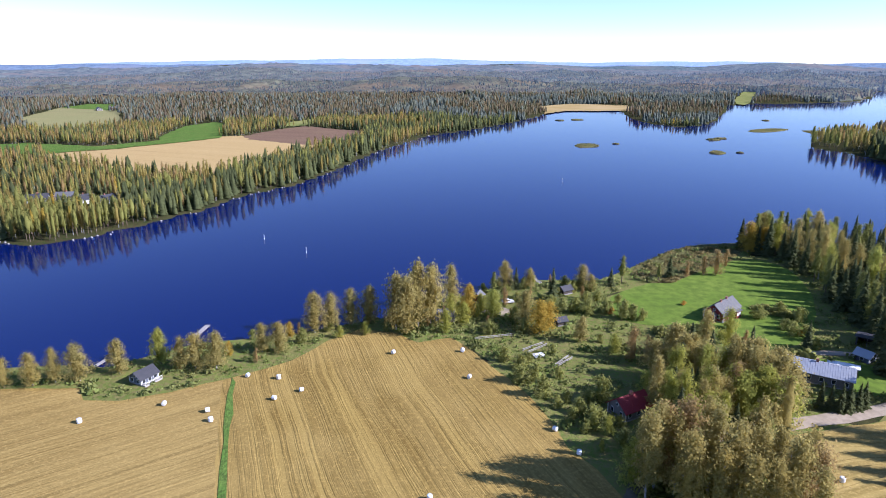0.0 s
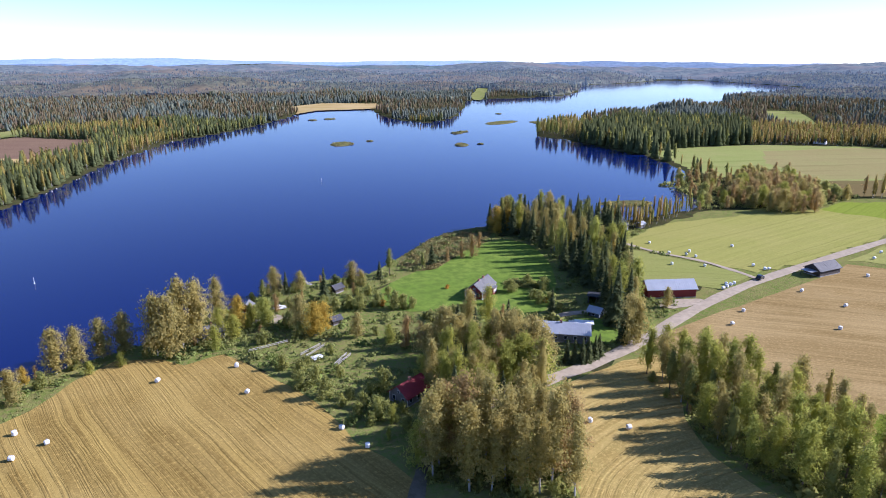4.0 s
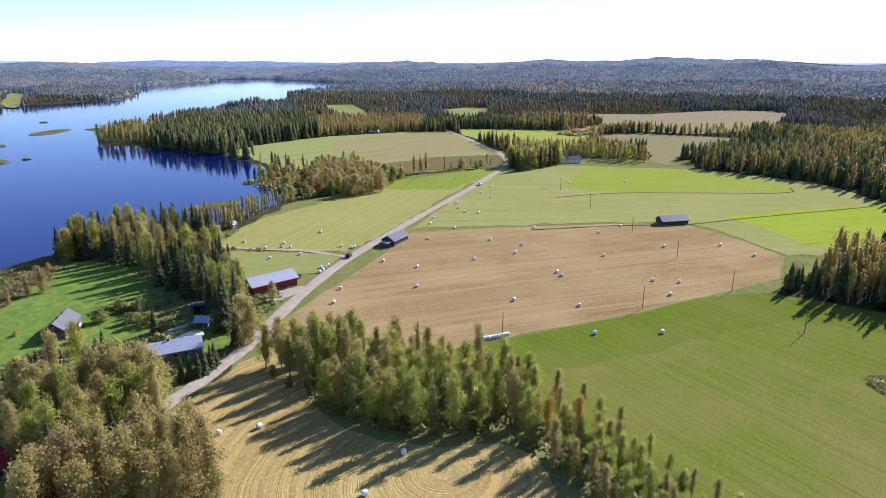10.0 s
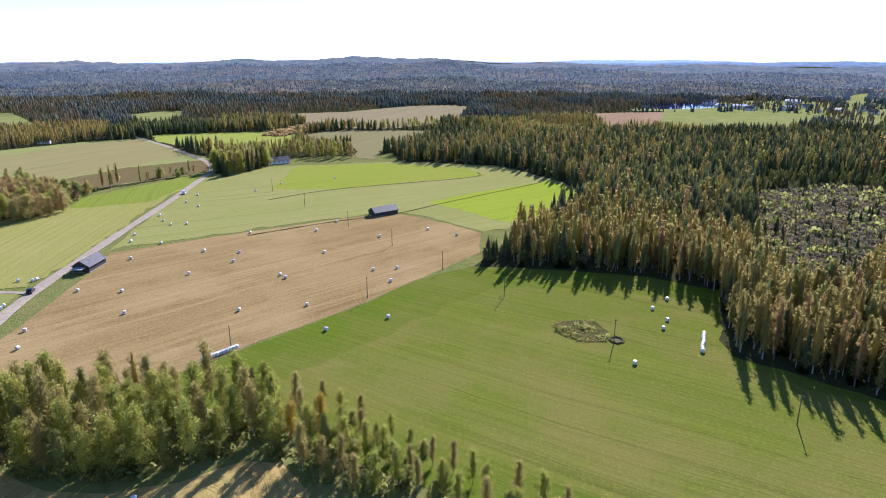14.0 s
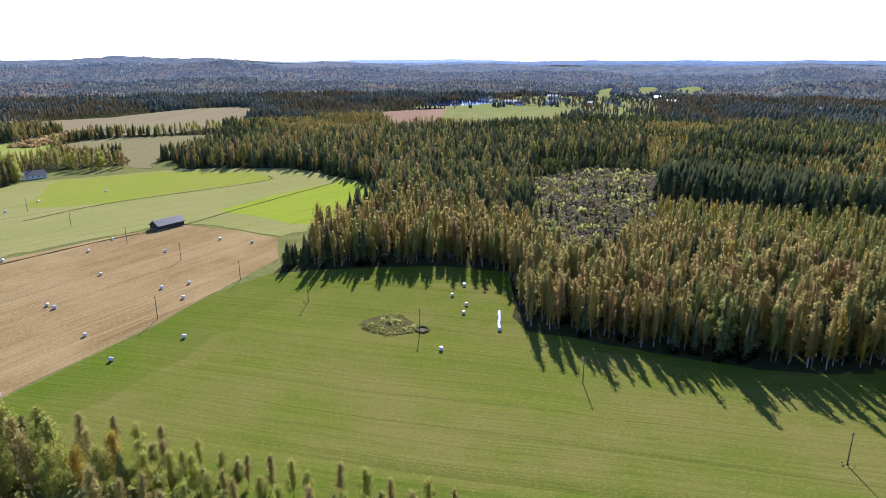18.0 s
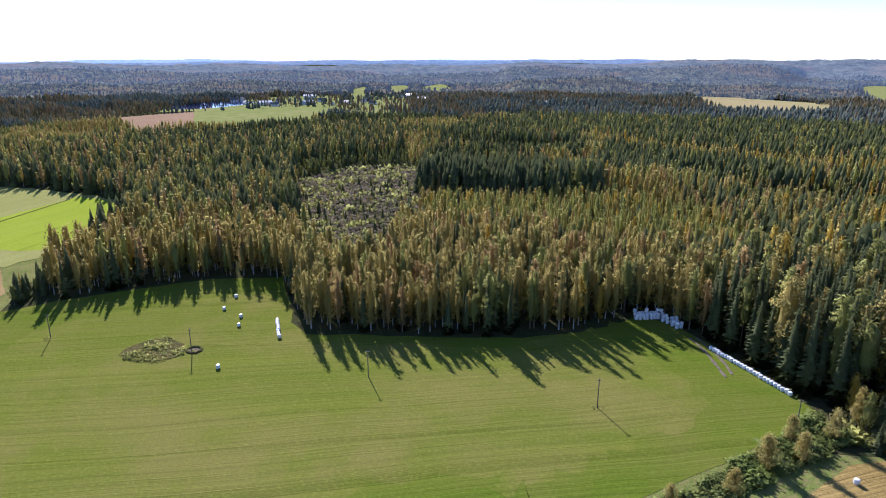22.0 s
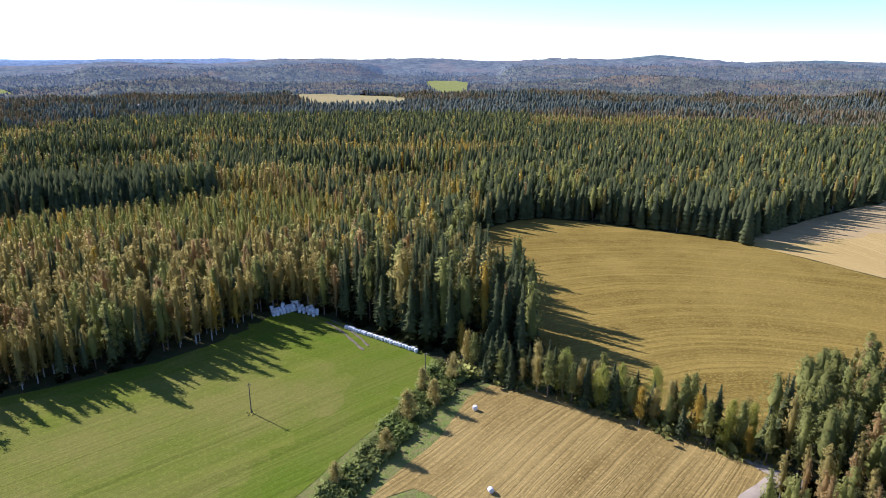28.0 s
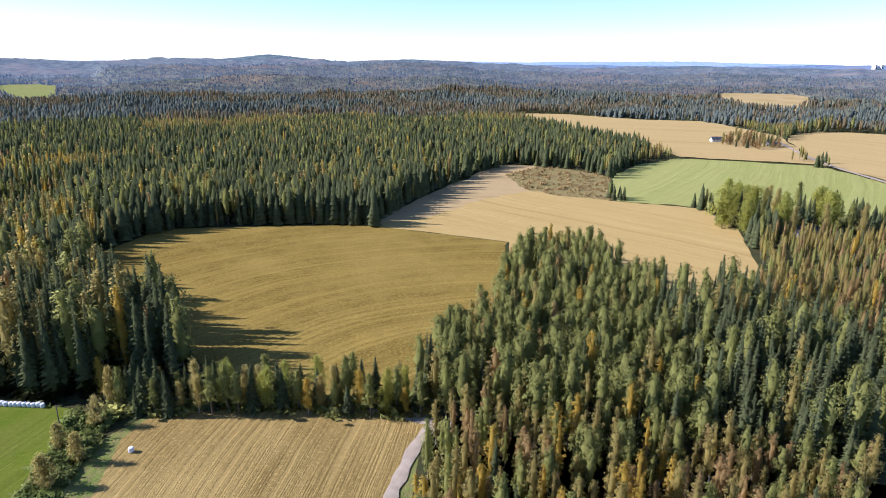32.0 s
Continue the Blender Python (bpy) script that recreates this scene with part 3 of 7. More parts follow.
M["far_green"] = leaf_material("haze_tinted_green_leaves", (0.20, 0.205, 0.115), (0.175, 0.185, 0.11), (0.22, 0.215, 0.12), scale=0.02, fine=0.5)
M["far_yellow"] = leaf_material("haze_tinted_yellow_leaves", (0.24, 0.20, 0.10), (0.215, 0.185, 0.10), (0.25, 0.205, 0.10), scale=0.02, fine=0.5)
M["far_rust"] = leaf_material("haze_tinted_rust_leaves", (0.26, 0.21, 0.14), (0.24, 0.195, 0.13), (0.275, 0.215, 0.135), scale=0.02, fine=0.5)
M["far_pine"] = leaf_material("haze_tinted_pine_needles", (0.185, 0.20, 0.14), (0.20, 0.21, 0.14), (0.175, 0.19, 0.135), 0.38, scale=0.02, fine=0.5)
M["far_spruce"] = leaf_material("haze_tinted_spruce_needles", (0.135, 0.16, 0.13), (0.15, 0.172, 0.135), (0.13, 0.155, 0.13), 0.32, scale=0.02, fine=0.5)
# woods of the far backdrop, made pale by blue emission as distance haze
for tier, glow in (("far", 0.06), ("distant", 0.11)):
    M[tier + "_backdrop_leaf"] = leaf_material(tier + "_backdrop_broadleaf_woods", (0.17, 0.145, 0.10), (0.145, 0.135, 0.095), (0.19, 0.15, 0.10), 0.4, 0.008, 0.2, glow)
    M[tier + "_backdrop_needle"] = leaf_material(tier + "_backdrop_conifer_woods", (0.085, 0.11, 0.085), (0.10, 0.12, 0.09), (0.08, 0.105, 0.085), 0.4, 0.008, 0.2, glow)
M["bark"] = surface("bark", (0.11, 0.085, 0.06), (0.17, 0.12, 0.08), 2.0, bump=0.5, stretch=(1, 1, 0.3))
M["birch_bark"] = surface("birch_bark", (0.42, 0.40, 0.36), (0.22, 0.20, 0.18), 2.2, bump=0.3, stretch=(1, 1, 2.5))
M["wrap"] = surface("bale_wrap", (0.74, 0.75, 0.76), (0.66, 0.68, 0.70), 3.0, 0.35, 0.5, bump=0.25)
M["pole"] = surface("weathered_pole", (0.12, 0.095, 0.07), (0.18, 0.15, 0.12), 3.0, bump=0.3)
M["red"] = surface("red_boards", (0.22, 0.035, 0.03), (0.17, 0.03, 0.027), 1.5, 0.85, stretch=(6, 6, 0.4))
M["white"] = surface("white_paint", (0.75, 0.75, 0.73), (0.68, 0.68, 0.66), 2.0, 0.6)
M["roof_grey"] = surface("grey_roof", (0.12, 0.12, 0.12), (0.16, 0.158, 0.155), 0.8, 0.6)
M["roof_tin"] = surface("tin_roof", (0.44, 0.46, 0.49), (0.36, 0.38, 0.41), 0.6, 0.45, 0.5, 0.25)
M["roof_red"] = surface("red_roof", (0.30, 0.03, 0.035), (0.24, 0.025, 0.03), 0.8, 0.6)
M["roof_dark"] = surface("dark_roof", (0.045, 0.047, 0.055), (0.065, 0.065, 0.07), 0.8, 0.6)
M["grey_boards"] = surface("grey_boards", (0.22, 0.20, 0.18), (0.15, 0.14, 0.13), 1.2, 0.9, stretch=(6, 6, 0.4))
M["slate_boards"] = surface("slate_blue_boards", (0.12, 0.135, 0.16), (0.09, 0.10, 0.12), 1.2, 0.8, stretch=(6, 6, 0.4))
M["dark_boards"] = surface("dark_boards", (0.06, 0.05, 0.045), (0.09, 0.075, 0.06), 1.2, 0.9, stretch=(6, 6, 0.4))
M["stone"] = surface("stone", (0.25, 0.24, 0.23), (0.34, 0.33, 0.31), 1.0, 0.9)
M["glass"] = surface("window_glass", (0.02, 0.025, 0.03), (0.03, 0.035, 0.04), 1.0, 0.08, 0.6, bump=0)
M["planks"] = surface("dock_planks", (0.42, 0.39, 0.35), (0.33, 0.31, 0.28), 1.5, 0.85, stretch=(0.5, 6, 1))
M["brick"] = surface("chimney_brick", (0.30, 0.14, 0.10), (0.24, 0.11, 0.08), 3.0, 0.9)
M["paint_dark"] = surface("dark_car_paint", (0.015, 0.017, 0.02), (0.02, 0.022, 0.025), 1.0, 0.25, 0.6, bump=0)
M["paint_white"] = surface("white_car_paint", (0.7, 0.7, 0.7), (0.65, 0.65, 0.66), 1.0, 0.25, 0.6, bump=0)
M["tyre"] = surface("rubber", (0.02, 0.02, 0.02), (0.03, 0.03, 0.03), 3.0, 0.9, bump=0)

# still lake, dark below, with fine ripples
m, nt, out = material("lake_water")
p = principled(nt, out, 0.06, 0.32)
p.inputs["Base Color"].default_value = (0.002, 0.008, 0.072, 1)
p.inputs["IOR"].default_value = 1.33
vec = coords(nt, 0.5, (1, 0.45, 1))
f = noise_fac(nt, vec, 0.9, 3.0, 0.6, 0.0, 1.0)
bn = node(nt, "ShaderNodeBump", Strength=0.14, Distance=0.15)
nt.links.new(f, bn.inputs["Height"])
nt.links.new(bn.outputs[0], p.inputs["Normal"])
M["water"] = m

# ---- helpers for shapes ----
def put(name, verts, faces, mat, parent=None, label="", smooth=False):
    me = bpy.data.meshes.new(name)
    me.from_pydata(verts, [], faces)
    me.materials.append(mat)
    if smooth:
        me.shade_smooth()
    ob = new(name, me)
    if parent:
        ob.parent = parent
    return tagged(ob, label) if label else ob


def arrays(name, verts, loops, sizes, mat, smooth=False):
    """One mesh from numpy arrays: vertices, the faces' corners in a row, and each face's number of corners."""
    me = bpy.data.meshes.new(name)
    me.vertices.add(len(verts))
    me.vertices.foreach_set("co", np.asarray(verts, np.float32).ravel())
    me.loops.add(len(loops))
    me.loops.foreach_set("vertex_index", np.asarray(loops, np.int32))
    me.polygons.add(len(sizes))
    starts = np.concatenate([[0], np.cumsum(sizes)[:-1]]).astype(np.int32)
    me.polygons.foreach_set("loop_start", starts)
    me.update(calc_edges=True)
    me.materials.append(mat)
    if smooth:
        me.shade_smooth()
    return new(name, me)


def thing(name, x, y, z, rz, label, category, group=""):
    ob = new(name)
    ob.empty_display_size = 0.5
    ob.matrix_basis = pose(x, y, z, 0, 0, rz)
    return tagged(ob, label, category, group)


def inside(poly, x, y):
    """Which of the points lie in the polygon."""
    hit = np.zeros(np.shape(x), bool)
    n = len(poly)
    for i in range(n):
        (x0, y0), (x1, y1) = poly[i], poly[(i + 1) % n]
        if y0 == y1:
            continue
        cond = (y0 > y) != (y1 > y)
        hit ^= cond & (x < (x1 - x0) * (y - y0) / (y1 - y0) + x0)
    return hit


def edge_distance(line, x, y, closed=True):
    best = np.full(np.shape(x), 1e9)
    n = len(line)
    for i in range(n if closed else n - 1):
        (x0, y0), (x1, y1) = line[i], line[(i + 1) % n]
        dx, dy = x1 - x0, y1 - y0
        u = np.clip(((x - x0) * dx + (y - y0) * dy) / (dx * dx + dy * dy + 1e-9), 0, 1)
        best = np.minimum(best, np.hypot(x - x0 - u * dx, y - y0 - u * dy))
    return best


def soften(line, closed=True, rounds=2):
    """Round a plan's corners off (Chaikin)."""
    for _ in range(rounds):
        res = []
        n = len(line)
        for i in range(n if closed else n - 1):
            (x0, y0), (x1, y1) = line[i], line[(i + 1) % n]
            res += [(0.75 * x0 + 0.25 * x1, 0.75 * y0 + 0.25 * y1), (0.25 * x0 + 0.75 * x1, 0.25 * y0 + 0.75 * y1)]
        if not closed:
            res = [line[0]] + res + [line[-1]]
        line = res
    return line


def ragged(line, amount, step=6.0, seed=3):
    """The same outline with small irregular wiggles."""
    rnd = random.Random(seed)
    res = []
    for i in range(len(line)):
        (x0, y0), (x1, y1) = line[i], line[(i + 1) % len(line)]
        k = max(1, min(12, int(math.hypot(x1 - x0, y1 - y0) / step)))
        for j in range(k):
            u = j / k
            res.append((x0 + (x1 - x0) * u + rnd.uniform(-amount, amount), y0 + (y1 - y0) * u + rnd.uniform(-amount, amount)))
    return res


def waves(x, y, size, seed):
    """Smooth pseudo-random field of about -1 to 1, with hollows of that size in metres."""
    rnd = np.random.RandomState(seed)
    s = 0
    for _ in range(7):
        a, ph, k = rnd.uniform(0, 6.283), rnd.uniform(0, 6.283), rnd.uniform(0.6, 1.7)
        s = s + np.sin((x * np.cos(a) + y * np.sin(a)) * 6.283 * k / size + ph)
    return s / 3.2


def sheet(name, poly, z, mat, label, category="", kind="structure", wiggle=0.4):
    from mathutils.geometry import tessellate_polygon
    line = ragged(poly, wiggle, 6.0, len(label))
    tris = tessellate_polygon([[Vector((a, b, 0)) for a, b in line]])
    hs = np.maximum(0, ground_height(np.array([a for a, b in line]), np.array([b for a, b in line]))) if z > 0.3 else [0] * len(line)
    ob = put(name, [(a, b, z + c) for (a, b), c in zip(line, hs)], [tuple(t) for t in tris], mat)
    return tagged(ob, label, category, kind=kind)


def ribbon(name, line, width, z, mat, label, category):
    line = soften(line, False, 2)
    verts, faces = [], []
    for i, (x, y) in enumerate(line):
        a, b = line[max(0, i - 1)], line[min(len(line) - 1, i + 1)]
        t = Vector((b[0] - a[0], b[1] - a[1], 0)).normalized()
        nrm = Vector((-t.y, t.x, 0))
        for k, dz in ((-0.5, -0.05), (-0.42, 0.0), (-0.15, 0.05), (0.15, 0.05), (0.42, 0.0), (0.5, -0.05)):
            wob = 0.25 * math.sin(i * 1.7 + k * 9)
            q = Vector((x, y, 0)) + nrm * (k * width + (wob if abs(k) == 0.5 else 0))
            verts.append((q.x, q.y, z + dz))
    for i in range(len(line) - 1):
        for j in range(5):
            a = i * 6 + j
            faces.append((a, a + 1, a + 7, a + 6))
    ob = put(name, verts, faces, mat)
    return tagged(ob, label, category, kind="structure")


# ---- ground, lake ----
LAKE = soften(SHORE_A + SHORE_B + SHORE_C, True, 1)
ISLETS = [soften(i, True, 2) for i in (ISLET_A, ISLET_B, ISLET_C, ISLET_D, COVE_ISLET)]


def lake_depth(x, y):
    """Signed metres from the shore, positive in open water."""
    d = edge_distance(LAKE, x, y)
    return np.where(inside(LAKE, x, y), d, -d) + 1.2 * waves(x, y, 35, 5)


FLAT_AZ = np.arange(-180, 181, 2.0)
FLAT_R = np.full(len(FLAT_AZ), 750.0)
for far_plan in (FIELD_HILL, FIELD_BEYOND, FIELD_TAN_FAR, FIELD_TAN_FAR_B, FIELD_VILLAGE_A, FIELD_VILLAGE_B, VILLAGE, POND, FIELD_FAR_A, FIELD_FAR_B, FIELD_FAR_C, FIELD_MINT, FIELD_WEST_TAN, FIELD_WEST_BROWN, FIELD_WEST_PALE, FIELD_WEST_GREEN_B, CLEAR_B, CLEAR_D, CLEAR_E, CLEAR_F, CLEAR_G, CLEAR_H, FIELD_FAR_D, FIELD_FAR_E, FIELD_FAR_F):
    plan_az = [math.degrees(math.atan2(-a, b)) for a, b in far_plan]
    if max(plan_az) - min(plan_az) < 180:
        hit = (FLAT_AZ > min(plan_az) - 4) & (FLAT_AZ < max(plan_az) + 4)
        FLAT_R[hit] = np.maximum(FLAT_R[hit], max(math.hypot(a, b) for a, b in far_plan))


HILLS = [(-67, 6, 40), (-77, 5, 46), (-84, 4, 38), (-55, 6, 26), (-92, 4, 22), (-110, 10, 20), (-132, 9, 24), (-146, 6, 34), (-156, 6, 42), (-166, 6, 38), (-176, 6, 44), (-188, 7, 34), (-28, 6, 20), (-8, 7, 16), (12, 8, 18)]


def relief(x, y):
    """Height of the land: a plain that rises in rolling woods to long ridges far off."""
    r = np.hypot(x, y)
    az = np.arctan2(-x, y)
    deg = np.degrees(az)
    flat = np.interp(deg, FLAT_AZ, FLAT_R)
    hills = np.clip(waves(x, y, 900, 12) + 0.3 * waves(x, y, 330, 13) + 0.15, 0, 1.4)
    hills = hills * np.clip((r - flat - 120) / 600, 0, 1) * np.clip(4 + 0.0055 * r, 0, 20)
    crest = 14 + 4 * np.sin(az * 7.3 + 0.4) + 3 * np.sin(az * 15 + 2)
    for mid, wide, high in HILLS:
        gap = (deg - mid + 180) % 360 - 180
        crest = crest + high * np.exp(-(gap / wide) ** 2)
    start = np.maximum(1500, flat + 60)
    climb = np.clip((r - start) / (3250 - start), 0, 1)
    step = 0.5 - 0.5 * np.cos(math.pi * np.clip(climb + 0.10 * waves(x, y, 800, 31) * climb, 0, 1))
    return hills * (1 - 0.6 * climb) + step * crest + 5 * waves(x, y, 700, 11) * climb * (1 - 0.5 * climb)


def ground_height(x, y):
    d = lake_depth(x, y)
    z = relief(x, y) * np.clip(-d / 200, 0, 1)
    return np.where(d > -3, np.minimum(z, np.clip(-d * 0.25 - 0.35, -3, 0.0)), z)


angles = np.concatenate([np.radians(np.arange(-228, 40, 0.6)), np.radians(np.arange(40, 132, 2.0))])
radii = 14 * 1.03 ** np.arange(0, 260)
radii = radii[radii < 4600]
aa, rr = np.meshgrid(angles, radii)
gx, gy = -np.sin(aa) * rr, np.cos(aa) * rr
gz = ground_height(gx, gy)
na, nr = len(angles), len(radii)
idx = np.arange(na * nr).reshape(nr, na)
nxt = np.roll(idx, -1, axis=1)
quads = np.stack([idx[:-1], idx[1:], nxt[1:], nxt[:-1]], -1).reshape(-1, 4)
gv = np.concatenate([np.stack([gx, gy, gz], -1).reshape(-1, 3), [[0, 0, 0]]])
cap = np.stack([idx[0], nxt[0], np.full(na, na * nr)], -1)
ground = arrays("ground", gv, np.concatenate([quads.ravel(), cap.ravel()]), np.concatenate([np.full(len(quads), 4), np.full(na, 3)]), M["ground"], True)
tagged(ground, "wide open land with mossy forest floor and grass", "ground", kind="structure")
ring = [(3300 * math.cos(a * math.pi / 32), 3300 * math.sin(a * math.pi / 32), -0.5) for a in range(64)]
pond = sheet("water", soften(POND, True, 2), 0.85, M["water"], "small far lake behind the village", "lake")
water = put("water", ring, [tuple(range(64))], M["water"])
tagged(water, "calm deep blue lake reflecting the sky", "lake", kind="structure")

# long ridges on the horizon, 4 to 4.8 km away, with painted blue haze
def ridge(r, base, amp, seed, mat, label, hills=()):
    az = np.radians(np.arange(0, 360, 0.35))
    rnd = np.random.RandomState(seed)
    top = base + amp * (0.55 * np.sin(az * 4 + rnd.uniform(0, 6)) + 0.3 * np.sin(az * 9 + rnd.uniform(0, 6)) + 0.4 * np.sin(az * 17 + rnd.uniform(0, 6)) + 0.25 * np.sin(az * 41 + 1) + 0.12 * np.sin(az * 90))
    for deg, wide, high in hills:
        gap = (np.degrees(az) - deg + 180) % 360 - 180
        top = top + high * np.exp(-(gap / wide) ** 2)
    top = top + rnd.uniform(-0.9, 0.9, len(az))
    n = len(az)
    vs = np.concatenate([np.stack([-np.sin(az) * q, np.cos(az) * q, hgt], -1) for q, hgt in ((r - 330, top * 0 - 8), (r - 120, top * 0.62), (r, top), (r + 90, top * 0 - 8))])
    i = np.arange(n)
    j = (i + 1) % n
    fs = np.concatenate([np.stack([k * n + i, k * n + j, (k + 1) * n + j, (k + 1) * n + i], -1) for k in range(3)])
    ob = arrays("backdrop", vs, fs.ravel(), np.full(len(fs), 4), mat, True)
    tagged(ob, label, "hills", kind="structure")


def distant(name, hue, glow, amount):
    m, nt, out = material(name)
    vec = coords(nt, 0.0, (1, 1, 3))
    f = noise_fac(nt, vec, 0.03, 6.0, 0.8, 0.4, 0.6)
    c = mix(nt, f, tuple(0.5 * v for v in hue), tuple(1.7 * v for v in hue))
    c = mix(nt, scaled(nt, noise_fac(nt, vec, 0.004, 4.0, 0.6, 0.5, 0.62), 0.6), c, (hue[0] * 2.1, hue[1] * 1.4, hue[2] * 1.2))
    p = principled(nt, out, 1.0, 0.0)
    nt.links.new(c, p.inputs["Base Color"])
    # blue emission stands in for distance haze over the land
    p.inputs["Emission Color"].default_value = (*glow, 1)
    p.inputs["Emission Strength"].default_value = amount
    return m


ridge(3650, 22, 13, 3, distant("near_ridge", (0.06, 0.08, 0.065), (0.20, 0.29, 0.46), 0.16), "long wooded ridge, blue with painted distance haze", [(-67, 5, 52), (-77, 4, 66), (-83, 3, 50), (-55, 5, 34), (-92, 3, 34), (-146, 5, 46), (-155, 5, 62), (-166, 6, 50), (-176, 5, 62), (-187, 6, 44), (-28, 5, 26), (-8, 6, 20)])
ridge(4150, 36, 9, 8, distant("far_ridge", (0.06, 0.08, 0.09), (0.24, 0.36, 0.60), 0.30), "far hills on the horizon, pale with blue haze glow", [(-75, 9, 26), (-165, 20, 24), (-110, 14, 24), (-132, 12, 28), (-40, 12, 20)])
ridge(4650, 40, 8, 5, distant("farthest_ridge", (0.07, 0.09, 0.11), (0.32, 0.47, 0.76), 0.48), "farthest hills on the horizon, pale with blue haze glow", [(-125, 14, 28), (-98, 10, 20), (5, 14, 26), (-25, 10, 14), (-205, 12, 18)])

# ---- fields, lawns, roads ----
STUB, STUB_ALT, STUB_PATCH = (0.34, 0.238, 0.068), (0.15, 0.095, 0.026), (0.40, 0.29, 0.10)
GREEN, GREEN_ALT = (0.112, 0.15, 0.015), (0.083, 0.125, 0.011)
mid_x, mid_y = sum(a for a, b in FIELD_GREEN) / len(FIELD_GREEN), sum(b for a, b in FIELD_GREEN) / len(FIELD_GREEN)
GREEN_RIM, GREEN_HEART = [soften([(mid_x + (a - mid_x) * k, mid_y + (b - mid_y) * k) for a, b in FIELD_GREEN], True, 2) for k in (0.9, 0.8)]
M["stubble_far"] = plain_world("far_stubble", [(0.40, 0.30, 0.14), (0.34, 0.25, 0.10)], [0.02], bump=0)
FIELDS = [
    ("LAND", NO_TREES, M["grass"], "rough grass on field margins"),
    ("SHORE", SHORE_STRIP, M["grass"], "rough grass and weeds along the shore"),
    ("YARD", YARD, M["grass"], "rough green meadow around the farm"),
    ("SHOREFIELD", FIELD_SHORE, field_material("stubble_rows", STUB, STUB_ALT, STUB_PATCH, radians(22), 2.4, 0.85), "golden stubble field with straight harvest rows"),
    ("SHOREWEST", FIELD_SHORE_WEST, field_material("stubble_along_shore", (0.36, 0.255, 0.085), (0.20, 0.13, 0.04), STUB_PATCH, radians(-54), 2.4, 0.75), "golden stubble field with rows along the shore"),
    ("LANEFIELD", FIELD_LANE, field_material("stubble_bends", (0.42, 0.305, 0.105), (0.21, 0.145, 0.04), (0.40, 0.33, 0.11), 0, 2.6, 0.8, rings=(100, 62)), "golden stubble field with curving harvest rows"),
    ("GOLD", FIELD_GOLD, field_material("tan_stubble", (0.315, 0.222, 0.092), (0.20, 0.135, 0.05), (0.40, 0.295, 0.135), radians(51), 3.4, 0.9), "tan stubble field with pale straw rows"),
]
FIELDS += [
    ("GREEN", FIELD_GREEN, field_material("mown_green", GREEN, GREEN_ALT, (0.20, 0.168, 0.045), radians(155), 4.0, 0.6, patch_amount=0.45, relief_amount=0.2), "fresh green headland of the mown hay field"),
    ("RIM", GREEN_RIM, field_material("mown_rim", (0.125, 0.153, 0.018), (0.092, 0.13, 0.013), (0.158, 0.148, 0.035), radians(155), 4.0, 0.65, patch_amount=0.7, relief_amount=0.2), "mown hay field inside its headland"),
    ("HEART", GREEN_HEART, field_material("mown_heart", (0.15, 0.165, 0.024), (0.10, 0.132, 0.015), (0.185, 0.163, 0.045), radians(155), 4.0, 0.7, patch_amount=0.95, relief_amount=0.2), "mown hay field with olive patches and faint wheel lines"),
    ("BROWN", FIELD_BROWN, field_material("ochre_stubble", (0.275, 0.195, 0.044), (0.125, 0.084, 0.018), (0.30, 0.215, 0.055), 0, 4.2, 1.0, rings=(-40, -120)), "ochre stubble field with curved wheel lines"),
    ("ROUND", FIELD_ROUND, field_material("stubble_round", (0.31, 0.222, 0.074), (0.17, 0.115, 0.034), STUB_PATCH, radians(163), 2.4, 0.85), "golden stubble field with straw rows"),
]
FIELDS += [
    ("TAN", FIELD_TAN, field_material("pale_straw", (0.45, 0.325, 0.12), (0.36, 0.25, 0.085), (0.41, 0.285, 0.10), radians(35), 5.0, 0.5), "pale straw field"),
    ("SHADE", FIELD_SHADE, field_material("pale_straw_edge", (0.42, 0.31, 0.15), (0.36, 0.26, 0.11), (0.40, 0.29, 0.13), radians(75), 5.0, 0.5), "pale straw field beside the wood"),
    ("BRUSH", BRUSH, field_material("fallow", (0.26, 0.20, 0.085), (0.20, 0.165, 0.06), (0.19, 0.19, 0.06), radians(70), 6.0, 0.5), "fallow patch with dry brown weeds"),
    ("MINT", FIELD_MINT, field_material("young_crop", (0.27, 0.285, 0.078), (0.34, 0.335, 0.11), (0.30, 0.285, 0.09), 0, 9.0, 0.8, rings=(250, -900)), "pale green young crop in curved rows"),
    ("FARA", FIELD_FAR_A, field_material("far_straw", (0.45, 0.33, 0.135), (0.38, 0.265, 0.095), (0.42, 0.30, 0.12), radians(60), 9.0, 0.5), "pale straw field far off"),
    ("FARB", FIELD_FAR_B, field_material("far_straw_b", (0.45, 0.33, 0.135), (0.38, 0.265, 0.095), (0.42, 0.30, 0.12), radians(20), 9.0, 0.5), "pale straw field beyond a lane"),
    ("FARC", FIELD_FAR_C, M["stubble_far"], "pale bare field far off"),
]
